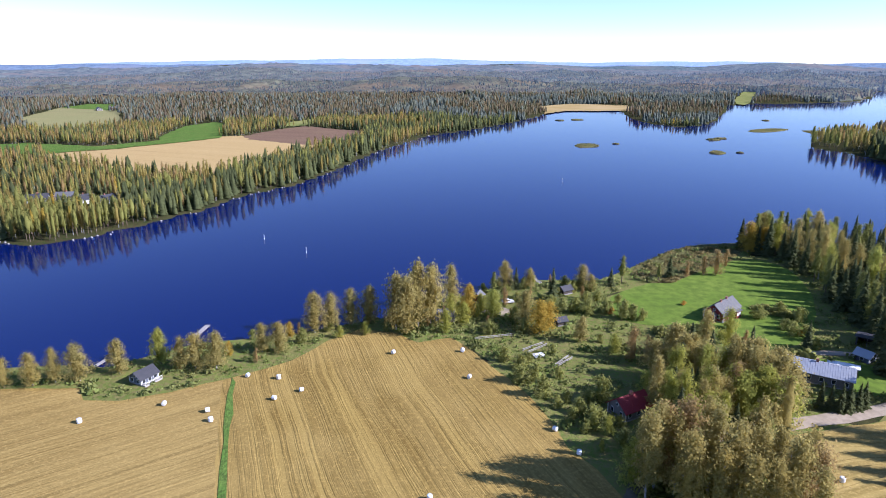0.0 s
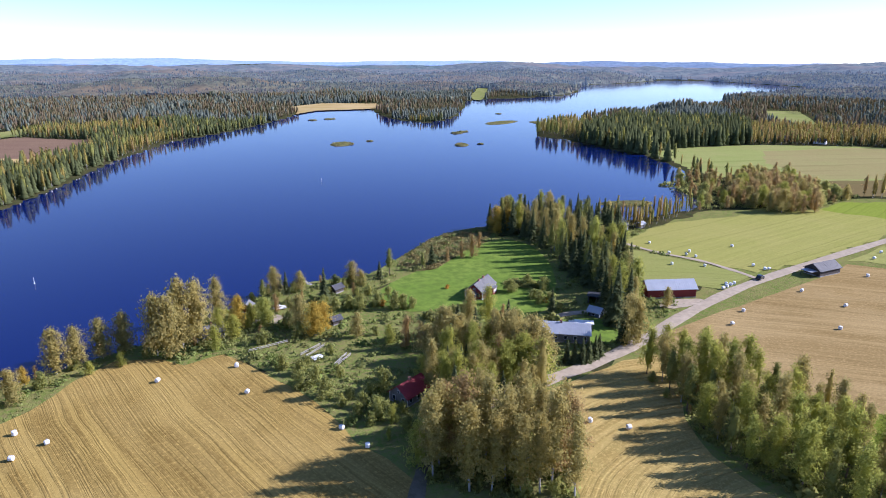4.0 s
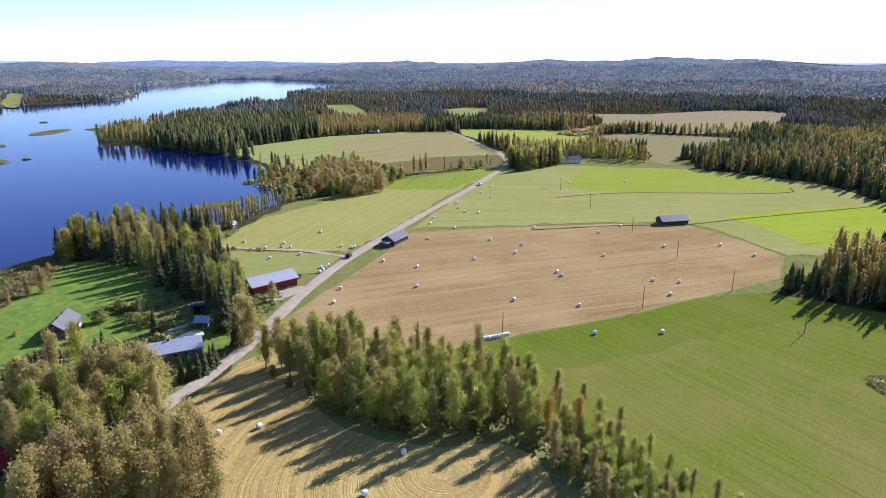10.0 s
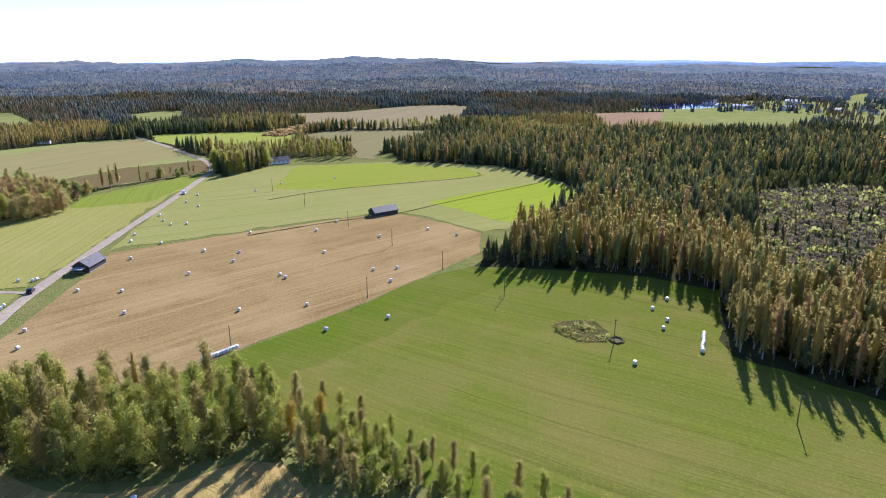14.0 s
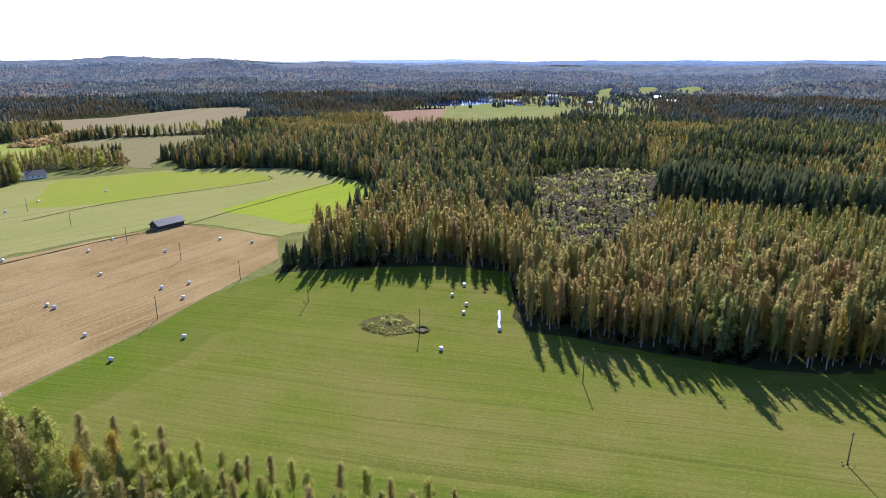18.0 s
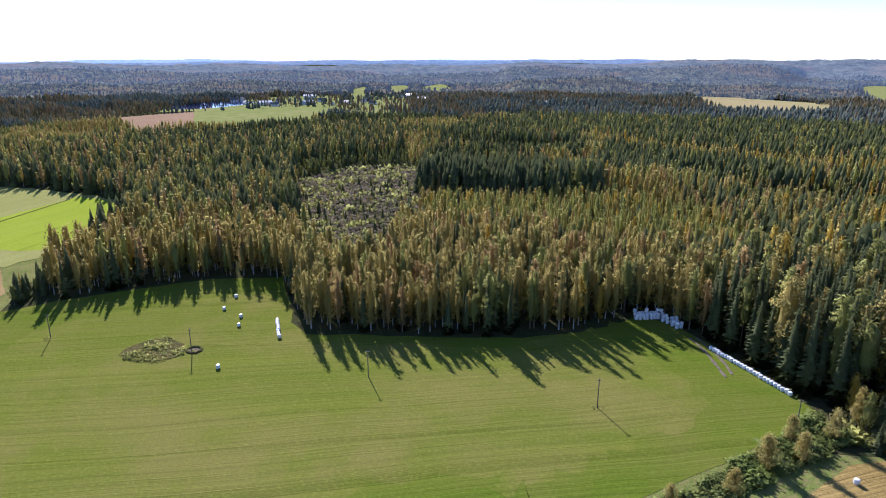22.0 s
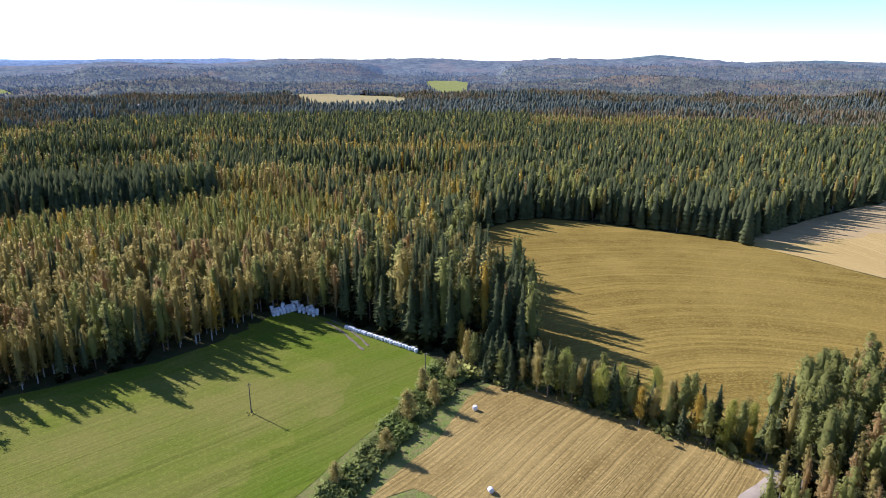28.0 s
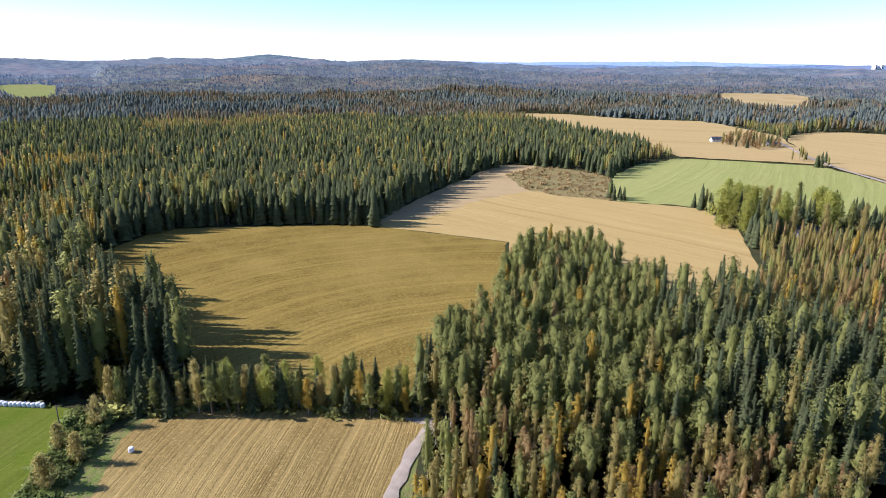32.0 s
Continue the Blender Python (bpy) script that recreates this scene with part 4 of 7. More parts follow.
FIELDS += [
    ("POLES", FIELD_POLES, field_material("hay_meadow", (0.27, 0.268, 0.082), (0.225, 0.232, 0.062), (0.30, 0.278, 0.10), radians(37), 6.0, 0.6), "yellow-green mown hay meadow"),
    ("TOP", FIELD_TOP, field_material("top_meadow", (0.25, 0.285, 0.04), (0.20, 0.24, 0.035), (0.27, 0.27, 0.055), radians(40), 5.0, 0.4), "fresh green mown meadow strip"),
    ("BRIGHT", FIELD_BRIGHT, field_material("bright_meadow", (0.26, 0.32, 0.03), (0.22, 0.28, 0.03), (0.28, 0.32, 0.04), radians(40), 5.0, 0.4), "bright yellow-green meadow"),
    ("BAY", FIELD_BAY, field_material("bay_meadow", (0.285, 0.275, 0.075), (0.24, 0.24, 0.06), (0.31, 0.28, 0.09), radians(-77), 6.0, 0.6), "olive mown meadow beside the bay"),
    ("BAYB", FIELD_BAY_B, field_material("bay_green", (0.20, 0.25, 0.035), (0.17, 0.215, 0.03), (0.22, 0.24, 0.05), radians(-70), 6.0, 0.4), "bright green mown meadow"),
    ("ROADSIDE", FIELD_ROADSIDE, field_material("roadside_meadow", (0.24, 0.25, 0.07), (0.21, 0.23, 0.06), (0.27, 0.26, 0.09), radians(60), 5.0, 0.5), "olive mown meadow with bales"),
    ("HILL", FIELD_HILL, field_material("hill_meadow", (0.255, 0.28, 0.085), (0.205, 0.24, 0.065), (0.29, 0.26, 0.105), radians(80), 9.0, 0.5), "green pasture with brown patches"),
]
FIELDS += [
    ("HILLC", FIELD_HILL_C, field_material("hill_tan", (0.28, 0.24, 0.10), (0.24, 0.20, 0.08), (0.255, 0.255, 0.09), radians(75), 9.0, 0.5), "dry tan pasture with green patches"),
    ("HILLB", FIELD_HILL_B, field_material("hill_brown", (0.165, 0.125, 0.052), (0.135, 0.105, 0.045), (0.15, 0.135, 0.05), radians(80), 9.0, 0.5), "brownish pasture"),
    ("BEYOND", FIELD_BEYOND, field_material("beyond_meadow", (0.28, 0.32, 0.06), (0.235, 0.275, 0.05), (0.30, 0.30, 0.08), radians(70), 8.0, 0.4), "yellow-green pasture beyond the road"),
    ("TANFAR", FIELD_TAN_FAR, field_material("far_pasture", (0.235, 0.205, 0.095), (0.20, 0.175, 0.08), (0.22, 0.215, 0.085), radians(80), 12.0, 0.5), "dry olive-brown pasture"),
    ("TANFARC", FIELD_TAN_FAR_C, M["far_meadow"], "green pasture strip in the distance"),
    ("SCRUBFAR", SCRUB_FAR, M["heath"], "rough land with brown scrub"),
    ("TANFARB", FIELD_TAN_FAR_B, field_material("far_pasture_b", (0.27, 0.22, 0.12), (0.235, 0.195, 0.105), (0.255, 0.225, 0.11), radians(80), 12.0, 0.5), "dry tan pasture"),
]
FIELDS += [
    ("VILA", FIELD_VILLAGE_A, M["far_meadow"], "bright green field by a village"),
    ("VILB", FIELD_VILLAGE_B, field_material("far_ploughed", (0.30, 0.20, 0.12), (0.26, 0.17, 0.10), (0.33, 0.23, 0.14), radians(80), 12.0, 0.5), "reddish brown ploughed field"),
    ("FARD", FIELD_FAR_D, field_material("far_straw_c", (0.36, 0.30, 0.14), (0.28, 0.26, 0.10), (0.33, 0.27, 0.12), radians(80), 12.0, 0.5), "pale field in a forest clearing"),
    ("FARE", FIELD_FAR_E, M["far_meadow"], "pale green field in a forest clearing"),
    ("FARF", FIELD_FAR_F, field_material("far_straw_d", (0.36, 0.29, 0.14), (0.28, 0.25, 0.10), (0.33, 0.27, 0.12), radians(80), 12.0, 0.5), "pale field in a forest clearing"),
    ("WTAN", FIELD_WEST_TAN, field_material("west_straw", (0.47, 0.34, 0.15), (0.41, 0.29, 0.12), (0.44, 0.31, 0.13), radians(70), 8.0, 0.4), "pale golden stubble field across the lake"),
    ("WBROWN", FIELD_WEST_BROWN, field_material("west_ploughed", (0.20, 0.13, 0.085), (0.16, 0.105, 0.07), (0.22, 0.15, 0.09), radians(70), 6.0, 0.5), "dark brown ploughed field"),
    ("WGREEN", FIELD_WEST_GREEN, M["strip"], "green meadow strip across the lake"),
    ("WGREENB", FIELD_WEST_GREEN_B, M["far_meadow"], "green meadow across the lake"),
    ("WPALE", FIELD_WEST_PALE, field_material("west_pasture", (0.27, 0.26, 0.11), (0.24, 0.23, 0.10), (0.30, 0.26, 0.12), radians(70), 9.0, 0.4), "pale green pasture"),
    ("WLIME", FIELD_WEST_LIME, M["strip"], "green pasture across the lake"), ("MARSH", MARSH, M["stubble_far"], "pale reed meadow at the head of the lake"),
    ("CLB", CLEAR_B, M["far_meadow"], "green clearing in the far woods"),
    ("CLC", CLEAR_C, M["far_meadow"], "tan clearing in the far woods"), ("CLD", CLEAR_D, M["far_meadow"], "green clearing in the far woods"),
    ("CLG", CLEAR_G, M["far_meadow"], "green clearing in the far woods"), ("CLH", CLEAR_H, M["far_meadow"], "green clearing in the far woods"),
    ("CLE", CLEAR_E, M["far_meadow"], "green clearing in the far woods"), ("CLF", CLEAR_F, M["far_meadow"], "green clearing in the far woods"),
    ("VILLAGE", VILLAGE, M["far_meadow"], "grassy village land far off"),
    ("WGREENC", FIELD_WEST_GREEN_C, M["strip"], "green meadow by scattered houses"),
]
sheet("meadow", [(170 * math.cos(i * 0.35), 170 * math.sin(i * 0.35)) for i in range(18)], 0.012, M["grass"], "rough grass between the fields", "meadow")
for floor_plan in (ZONE_COPSE, ZONE_COPSE_DARK, ZONE_COPSE_RUST, ZONE_COPSE_GOLD, ZONE_PINES):
    sheet("forest_floor", floor_plan, 0.016, M["ground"], "dark mossy forest floor under the trees", "forest floor")
for k, (key, poly, mat, label) in enumerate(FIELDS):
    lift = 0.02 + 0.006 * k
    far = max(math.hypot(a, b) for a, b in poly)
    sheet("field", poly, lift + (0.5 if far > 900 else 0), mat, label, "field", wiggle=2.6 if key in ("RIM", "HEART") else 0.5 if far < 500 else 2.0)
for k, (poly, mat, label, cat) in enumerate([
        (LAWN, M["lawn"], "lush green lawn in front of the farmhouse", "lawn"), (LAWN_B, M["lawn"], "short bright lawn by the long house", "lawn"),
        (STRIP, M["strip"], "narrow green grass strip between stubble", "grass strip"), (HEATH, M["heath"], "uncut island of brown weeds", "weeds"),
        (REEDS, M["reed"], "pale reed bed in the shallows", "reeds"), ([(11, 210), (13, 214), (17, 215), (24, 209), (25, 202), (19, 203), (14, 205)], M["gravel"], "bare gravel parking place under trees", "yard"), (GRAVEL, M["gravel"], "gravel yard before the red barn", "yard"),
        (DITCH, M["grass"], "overgrown ditch with grass", "ditch")]):
    poly = soften(poly, True, 2)
    sheet("ground_patch", poly, 0.13 + 0.006 * k, mat, label, cat)
for line in DITCH_LINES:
    ribbon("ditch", line, 0.8, 0.3, M["heath"], "narrow overgrown ditch between meadows", "ditch")
# near end of the road, coloured darker to imitate shade under the trees
ribbon("lane", LANE_NEAR, 3.2, 0.23, M["earth"], "earth lane under the birches, coloured dark for shade", "lane")
ribbon("wheel_rut", RUTS, 0.9, 0.1, M["earth"], "bare wheel track worn beside the bale row", "wheel track")
ribbon("wheel_rut", RUTS_B, 0.8, 0.1, M["earth"], "bare wheel track worn beside the bale row", "wheel track")
ribbon("road", ROAD, 4.8, 0.25, M["gravel"], "pale gravel road", "road")
ribbon("driveway", DRIVE, 3.0, 0.235, M["gravel"], "gravel driveway to the houses", "driveway")
ribbon("track", LANE_BAY, 2.5, 0.24, M["gravel"], "narrow gravel track to a lakeside house", "track")
ribbon("track", LANE_EAST, 2.9, 0.245, M["gravel"], "gravel lane between field and wood", "track")
ribbon("track", LANE_WOOD, 4.0, 0.225, M["gravel"], "forest road under trees", "track")
ribbon("track", LANE_FAR, 4.0, 1.0, M["gravel"], "pale lane between far fields", "track")
for k, (x, y) in enumerate(SMALL_ISLETS):
    a = 6 + 3 * math.sin(k * 2.3)
    ISLETS.append([(x + a * math.cos(i * 0.628) * (1 + 0.2 * math.sin(i * 3 + k)), y + a * 0.8 * math.sin(i * 0.628)) for i in range(10)])
for poly in ISLETS:
    cx, cy = sum(p[0] for p in poly) / len(poly), sum(p[1] for p in poly) / len(poly)
    vs = [(a, b, -0.6) for a, b in poly] + [(cx + (a - cx) * 0.8, cy + (b - cy) * 0.8, 0.4) for a, b in poly]
    n = len(poly)
    islet = put("islet", vs, [(i, (i + 1) % n, n + (i + 1) % n, n + i) for i in range(n)] + [tuple(range(n, 2 * n))], M["reed"])
    tagged(islet, "low reedy islet in the lake", "islet", "lake islets", "structure")

# ---- trees ----
def cards(centres, sizes, rnd, loose=0.4, tall=0.0):
    """Leaf sprays: bent four-sided blades that face outwards from the trunk, more or less loosely."""
    c = np.asarray(centres, float)
    n = len(c)
    out = np.stack([c[:, 0], c[:, 1], np.zeros(n)], -1)
    out = out / (np.linalg.norm(out, axis=1)[:, None] + 0.01) + np.array([0, 0, 0.45]) + rnd.normal(size=(n, 3)) * loose
    out /= np.linalg.norm(out, axis=1)[:, None]
    a = np.cross(out, rnd.normal(size=(n, 3)))
    if tall:
        a = a * (1 - tall) + (np.array([0, 0, 1.0]) - out * out[:, 2:3]) * tall + 1e-4
    a /= np.linalg.norm(a, axis=1)[:, None]
    b = np.cross(out, a)
    s = np.asarray(sizes)[:, None]
    w = rnd.uniform(0.6, 0.95, (n, 1)) * (1 - 0.45 * tall)
    dip = out * s * 0.25
    v = np.stack([c - a * s - dip, c + b * s * w, c + a * s * rnd.uniform(0.8, 1.2, (n, 1)) - dip, c - b * s * w], 1).reshape(-1, 3)
    f = np.arange(4 * n).reshape(n, 4)
    return v, f


def rounded(v, f):
    """Soft crown shading: normals that point away from the crown's middle, and faces wound to suit."""
    v, f = np.asarray(v, float), np.asarray(f)
    spread = v[:, :2].std() * 1.5 + 1e-6
    lo, hi = v[:, 2].min(), v[:, 2].max()
    n = np.stack([v[:, 0] / spread, v[:, 1] / spread, 1.5 * (v[:, 2] - lo) / (hi - lo + 1e-6) - 0.35], -1)
    n /= np.linalg.norm(n, axis=1)[:, None] + 1e-6
    fn = np.cross(v[f[:, 1]] - v[f[:, 0]], v[f[:, 2]] - v[f[:, 0]])
    fn /= np.linalg.norm(fn, axis=1)[:, None] + 1e-9
    wrong = (fn * n[f].mean(1)).sum(1) < 0
    f = f.copy()
    f[wrong] = f[wrong][:, ::-1]
    fn[wrong] *= -1
    own = np.zeros_like(n)
    for k in range(f.shape[1]):
        np.add.at(own, f[:, k], fn)
    own /= np.linalg.norm(own, axis=1)[:, None] + 1e-6
    n = 0.92 * n + 0.14 * own
    return f, n / (np.linalg.norm(n, axis=1)[:, None] + 1e-6)


def set_normals(me, n):
    at = me.attributes.new("custom_normal", "FLOAT_VECTOR", "POINT")
    at.data.foreach_set("vector", np.asarray(n, np.float32).ravel())
    me.update()


def tube(points, radii, sides=6):
    v, f = [], []
    for p, r in zip(points, radii):
        for k in range(sides):
            a = 6.283 * k / sides
            v.append((p[0] + r * math.cos(a), p[1] + r * math.sin(a), p[2]))
    for i in range(len(points) - 1):
        for k in range(sides):
            f.append((i * sides + k, i * sides + (k + 1) % sides, (i + 1) * sides + (k + 1) % sides, (i + 1) * sides + k))
    return np.array(v), np.array(f)


def join(parts):
    vs, fs, n = [], [], 0
    for v, f in parts:
        vs.append(v)
        fs.append(np.asarray(f) + n)
        n += len(v)
    return np.concatenate(vs), np.concatenate(fs)


def limb(p, q, r, rnd):
    mid = (np.array(p) + np.array(q)) / 2 + rnd.normal(size=3) * 0.006
    return tube([p, mid, q], [r, r * 0.7, r * 0.2], 4)


def core(radius, low, high, rnd, lean=(0.0, 0.0), sides=7, rings=6):
    """The dense inside of a crown: an uneven closed body that follows its outline."""
    v, f = [], []
    for i in range(rings + 1):
        u = low + (high - low) * i / rings
        for k in range(sides):
            a = 6.283 * (k + 0.5 * (i % 2) + rnd.uniform(-0.25, 0.25)) / sides
            r = max(0.004, radius(u)) * rnd.uniform(0.6, 1.1)
            v.append((lean[0] * u + r * math.cos(a), lean[1] * u + r * math.sin(a), u + rnd.uniform(-0.02, 0.02)))
    for i in range(rings):
        for k in range(sides):
            f.append((i * sides + k, i * sides + (k + 1) % sides, (i + 1) * sides + (k + 1) % sides, (i + 1) * sides + k))
    return np.array(v), np.array(f)


def closed_core(radius, low, high, rnd, sides, rings, lump):
    """An uneven closed body of triangles round the trunk."""
    v, f = [(0, 0, low)], []
    for i in range(rings):
        u = low + (high - low) * (i + 0.5) / rings
        for k in range(sides):
            a = 6.283 * (k + 0.5 * (i % 2) + rnd.uniform(-0.25, 0.25)) / sides
            r = max(0.006, radius(u)) * rnd.uniform(1 - lump, 1 + lump)
            v.append((r * math.cos(a), r * math.sin(a), u + rnd.uniform(-0.3, 0.3) * (high - low) / rings))
    top = len(v)
    v.append((rnd.uniform(-0.01, 0.01), rnd.uniform(-0.01, 0.01), high))
    for k in range(sides):
        k2 = (k + 1) % sides
        f.append((0, 1 + k2, 1 + k))
        for i in range(rings - 1):
            a, b = 1 + i * sides + k, 1 + i * sides + k2
            f += [(a, b, b + sides), (a, b + sides, a + sides)]
        f.append((top, 1 + (rings - 1) * sides + k, 1 + (rings - 1) * sides + k2))
    return np.array(v), np.array(f)


def sprays(centres, sizes, rnd, loose=0.5):
    """Three-sided leaf sprays that face outwards."""
    v, f = cards(centres, sizes, rnd, loose)
    keep = np.arange(len(v)).reshape(-1, 4)[:, [0, 1, 2]]
    return v[keep.ravel()], np.arange(3 * len(keep)).reshape(-1, 3)


def leafy(seed, width, low, peak, sides, rings, clumps, per, size, lump=0.22, fill=0.86):
    """A full crown: a dense uneven body, widest at the peak, with clumps of sprays on its surface."""
    rnd = np.random.RandomState(seed)
    taper = rnd.uniform(0.65, 1.05)

    def radius(u):
        w = min(1.0, max(0.0, (u - low) / (1 - low)))
        return width * (0.4 + 0.6 * math.sin(1.571 * w / peak) if w < peak else math.cos(1.571 * (w - peak) / (1 - peak)) ** taper)

    body = closed_core(lambda u: fill * radius(u), low, 0.96, rnd, sides, rings, lump)
    if not clumps:
        return body
    mids = []
    for k in range(clumps):
        u = low + (0.97 - low) * (k + rnd.uniform(0, 1)) / clumps
        a = rnd.uniform(0, 6.283)
        r = radius(u) * rnd.uniform(0.4, 1.08) + 0.006
        q = np.array([r * math.cos(a), r * math.sin(a), u])
        mids.append(q + rnd.normal(size=(per, 3)) * np.array([0.022, 0.022, 0.024]) * (0.4 + 4 * width))
    c = np.concatenate(mids)
    c[:, 2] = np.clip(c[:, 2], 0.02, 1.0)
    return join([body, sprays(c, rnd.uniform(0.7, 1.3, len(c)) * size, rnd)])


def broadleaf(seed, width=0.13, low=0.2, clumps=40, per=64, size=0.0118, round_top=0.0, tall=0.3, inner=0.42):
    """Trunk with limbs, and a crown of leaf sprays; unit height. round_top: 0 for a pointed birch, 1 for a round bush."""
    rnd = np.random.RandomState(seed)
    lean = rnd.uniform(-0.03, 0.03, 2)
    spine = [(lean[0] * u + 0.008 * math.sin(5 * u + seed), lean[1] * u, u) for u in (0, 0.2, 0.45, 0.7, 0.95)]
    wood = [tube(spine, [0.011, 0.009, 0.007, 0.004, 0.001], 6)]
    centres = []
    for k in range(clumps):
        u = low + (0.98 - low) * ((k + rnd.uniform(0, 1)) / clumps) ** 0.92
        v = (u - low) / (1 - low)
        cone = (1 - v) ** 0.6 * min(1, 0.45 + 2.6 * v)
        ball = math.sin(math.pi * min(1, 0.16 + 0.84 * v)) ** 0.6
        r = width * (cone * (1 - round_top) + ball * round_top) * rnd.uniform(0.35, 1.12)
        a = rnd.uniform(0, 6.283)
        q = np.array([lean[0] * u + r * math.cos(a), lean[1] * u + r * math.sin(a), u])
        if k % 3 == 0:
            wood.append(limb((lean[0] * u, lean[1] * u, max(0.03, u - 0.08 - 0.4 * r)), q, 0.0035, rnd))
        m = q + rnd.normal(size=(per, 3)) * np.array([0.034, 0.034, 0.036]) * (0.55 + width * 2.6)
        centres.append(m)
    c = np.concatenate(centres)
    c[:, 2] = np.maximum(c[:, 2], 0.02)
    v, f = cards(c, rnd.uniform(0.7, 1.3, len(c)) * size, rnd, tall=tall)

    def outline(u):
        w = min(1.0, max(0.0, (u - low) / (1 - low)))
        cone = (1 - w) ** 0.6 * min(1, 0.45 + 2.6 * w)
        ball = math.sin(math.pi * min(1, 0.16 + 0.84 * w)) ** 0.6
        return inner * width * (cone * (1 - round_top) + ball * round_top)

    if not inner:
        return join(wood), (v, f)
    return join(wood), join([(v, f), core(outline, low + 0.02, 0.93, rnd, lean, 9, 9)])


def conifer(seed, width=0.15, low=0.05, tiers=24, per=11):
    """Spruce: dense whorls of narrow drooping boughs."""
    rnd = np.random.RandomState(seed)
    wood = tube([(0, 0, 0), (0, 0, 0.5), (0, 0, 0.99)], [0.013, 0.008, 0.001], 6)
    v, f = [], []
    for k in range(tiers):
        u = low + (0.985 - low) * (k / tiers) ** 0.95
        reach = width * (1 - u) ** 0.85 + 0.012
        count = max(5, int(per * (0.45 + 0.75 * (1 - u))))
        for j in range(count):
            a = 6.283 * (j + rnd.uniform(0, 0.9)) / count + k * 1.1
            r = reach * rnd.uniform(0.6, 1.15)
            w = 0.2 * r + 0.006
            drop = r * rnd.uniform(0.25, 0.6)
            ca, sa = math.cos(a), math.sin(a)
            n = len(v)
            z = u + rnd.uniform(-0.012, 0.012)
            q = rnd.uniform(-0.4, 0.4) * w
            v += [(0, 0, z + 0.014), (ca * r * 0.6 - sa * w, sa * r * 0.6 + ca * w, z - drop * 0.6 + q), (ca * r, sa * r, z - drop * 0.8), (ca * r * 0.6 + sa * w, sa * r * 0.6 - ca * w, z - drop * 0.6 - q)]
            f += [(n, n + 1, n + 2, n + 3)]
    v = np.array(v)
    v[:, 2] = np.maximum(v[:, 2], 0.01)
    f = np.array(f)
    v2, f2 = closed_core(lambda u: 0.5 * width * (1 - u) ** 0.9, low, 0.97, rnd, 7, 7, 0.25)
    return wood, join([(v, np.concatenate([f[:, :3], f[:, [0, 2, 3]]])), (v2, f2)])


def pine_shape(seed, clumps=40, per=22, size=0.0135):
    """Pine: bare lower trunk, tufted irregular crown."""
    rnd = np.random.RandomState(seed)
    wood = [tube([(0, 0, 0), (0.006, 0, 0.4), (0.0, 0.008, 0.75), (0, 0, 0.97)], [0.014, 0.011, 0.007, 0.002], 6)]
    centres = []
    for k in range(clumps):
        u = 0.28 + 0.7 * (k + rnd.uniform(0, 1)) / clumps
        v = (u - 0.28) / 0.72
        r = 0.19 * (1 - v * 0.92) ** 0.8 * min(1.0, 0.5 + v * 2.2) * rnd.uniform(0.35, 1.1)
        a = k * 2.4 + rnd.uniform(0, 0.8)
        q = np.array([r * math.cos(a), r * math.sin(a), u])
        if k % 2 == 0:
            wood.append(limb((0, 0, u - 0.04), q, 0.004, rnd))
        centres.append(q + rnd.normal(size=(per, 3)) * np.array([0.026, 0.026, 0.017]))
    c = np.concatenate(centres)
    inner = core(lambda u: 0.13 * (1 - (u - 0.3) / 0.7 * 0.95) ** 0.8 * min(1.0, 0.4 + (u - 0.3) * 4), 0.3, 0.96, rnd)
    return join(wood), join([cards(c, rnd.uniform(0.7, 1.25, len(c)) * size, rnd), inner])


def mesh_of(name, vf, mat, height=1.0):
    v, f = vf
    soft = None
    if name == "crown":
        f, soft = rounded(v, f)
    me = bpy.data.meshes.new(name)
    me.from_pydata((np.asarray(v)).tolist(), [], [tuple(dict.fromkeys(int(i) for i in q)) for q in f])
    me.materials.append(mat)
    if soft is not None:
        set_normals(me, soft)
    return me


TREES = {}


def tree_kind(key, shapes, crown_mat, bark_mat, label, category):
    TREES[key] = ([(mesh_of("trunk", w, bark_mat), mesh_of("crown", c, crown_mat)) for w, c in shapes], label, category)


BIRCHES = [broadleaf(s, width=w) for s, w in ((1, 0.16), (2, 0.13), (3, 0.17), (11, 0.15))]
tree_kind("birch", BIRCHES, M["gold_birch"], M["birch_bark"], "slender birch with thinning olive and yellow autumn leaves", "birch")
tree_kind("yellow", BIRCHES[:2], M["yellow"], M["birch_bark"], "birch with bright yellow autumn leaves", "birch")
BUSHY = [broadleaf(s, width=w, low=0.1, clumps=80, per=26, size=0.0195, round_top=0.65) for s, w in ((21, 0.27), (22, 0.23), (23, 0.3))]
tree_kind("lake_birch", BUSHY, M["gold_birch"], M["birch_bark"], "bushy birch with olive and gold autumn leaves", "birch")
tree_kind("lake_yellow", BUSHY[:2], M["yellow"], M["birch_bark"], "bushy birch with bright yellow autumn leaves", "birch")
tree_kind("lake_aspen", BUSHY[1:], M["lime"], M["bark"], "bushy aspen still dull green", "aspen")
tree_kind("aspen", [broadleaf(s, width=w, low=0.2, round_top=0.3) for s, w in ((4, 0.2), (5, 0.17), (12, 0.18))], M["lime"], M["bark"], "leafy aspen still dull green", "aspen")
tree_kind("rust", [broadleaf(6, width=0.2, low=0.08, round_top=0.5)], M["rust"], M["bark"], "small tree with rusty brown autumn leaves", "tree")
tree_kind("willow", [broadleaf(s, width=0.42, low=0.05, clumps=46, per=16, size=0.045, round_top=1.0) for s in (7, 8)], M["green"], M["bark"], "round bushy dull green willow bush", "willow")
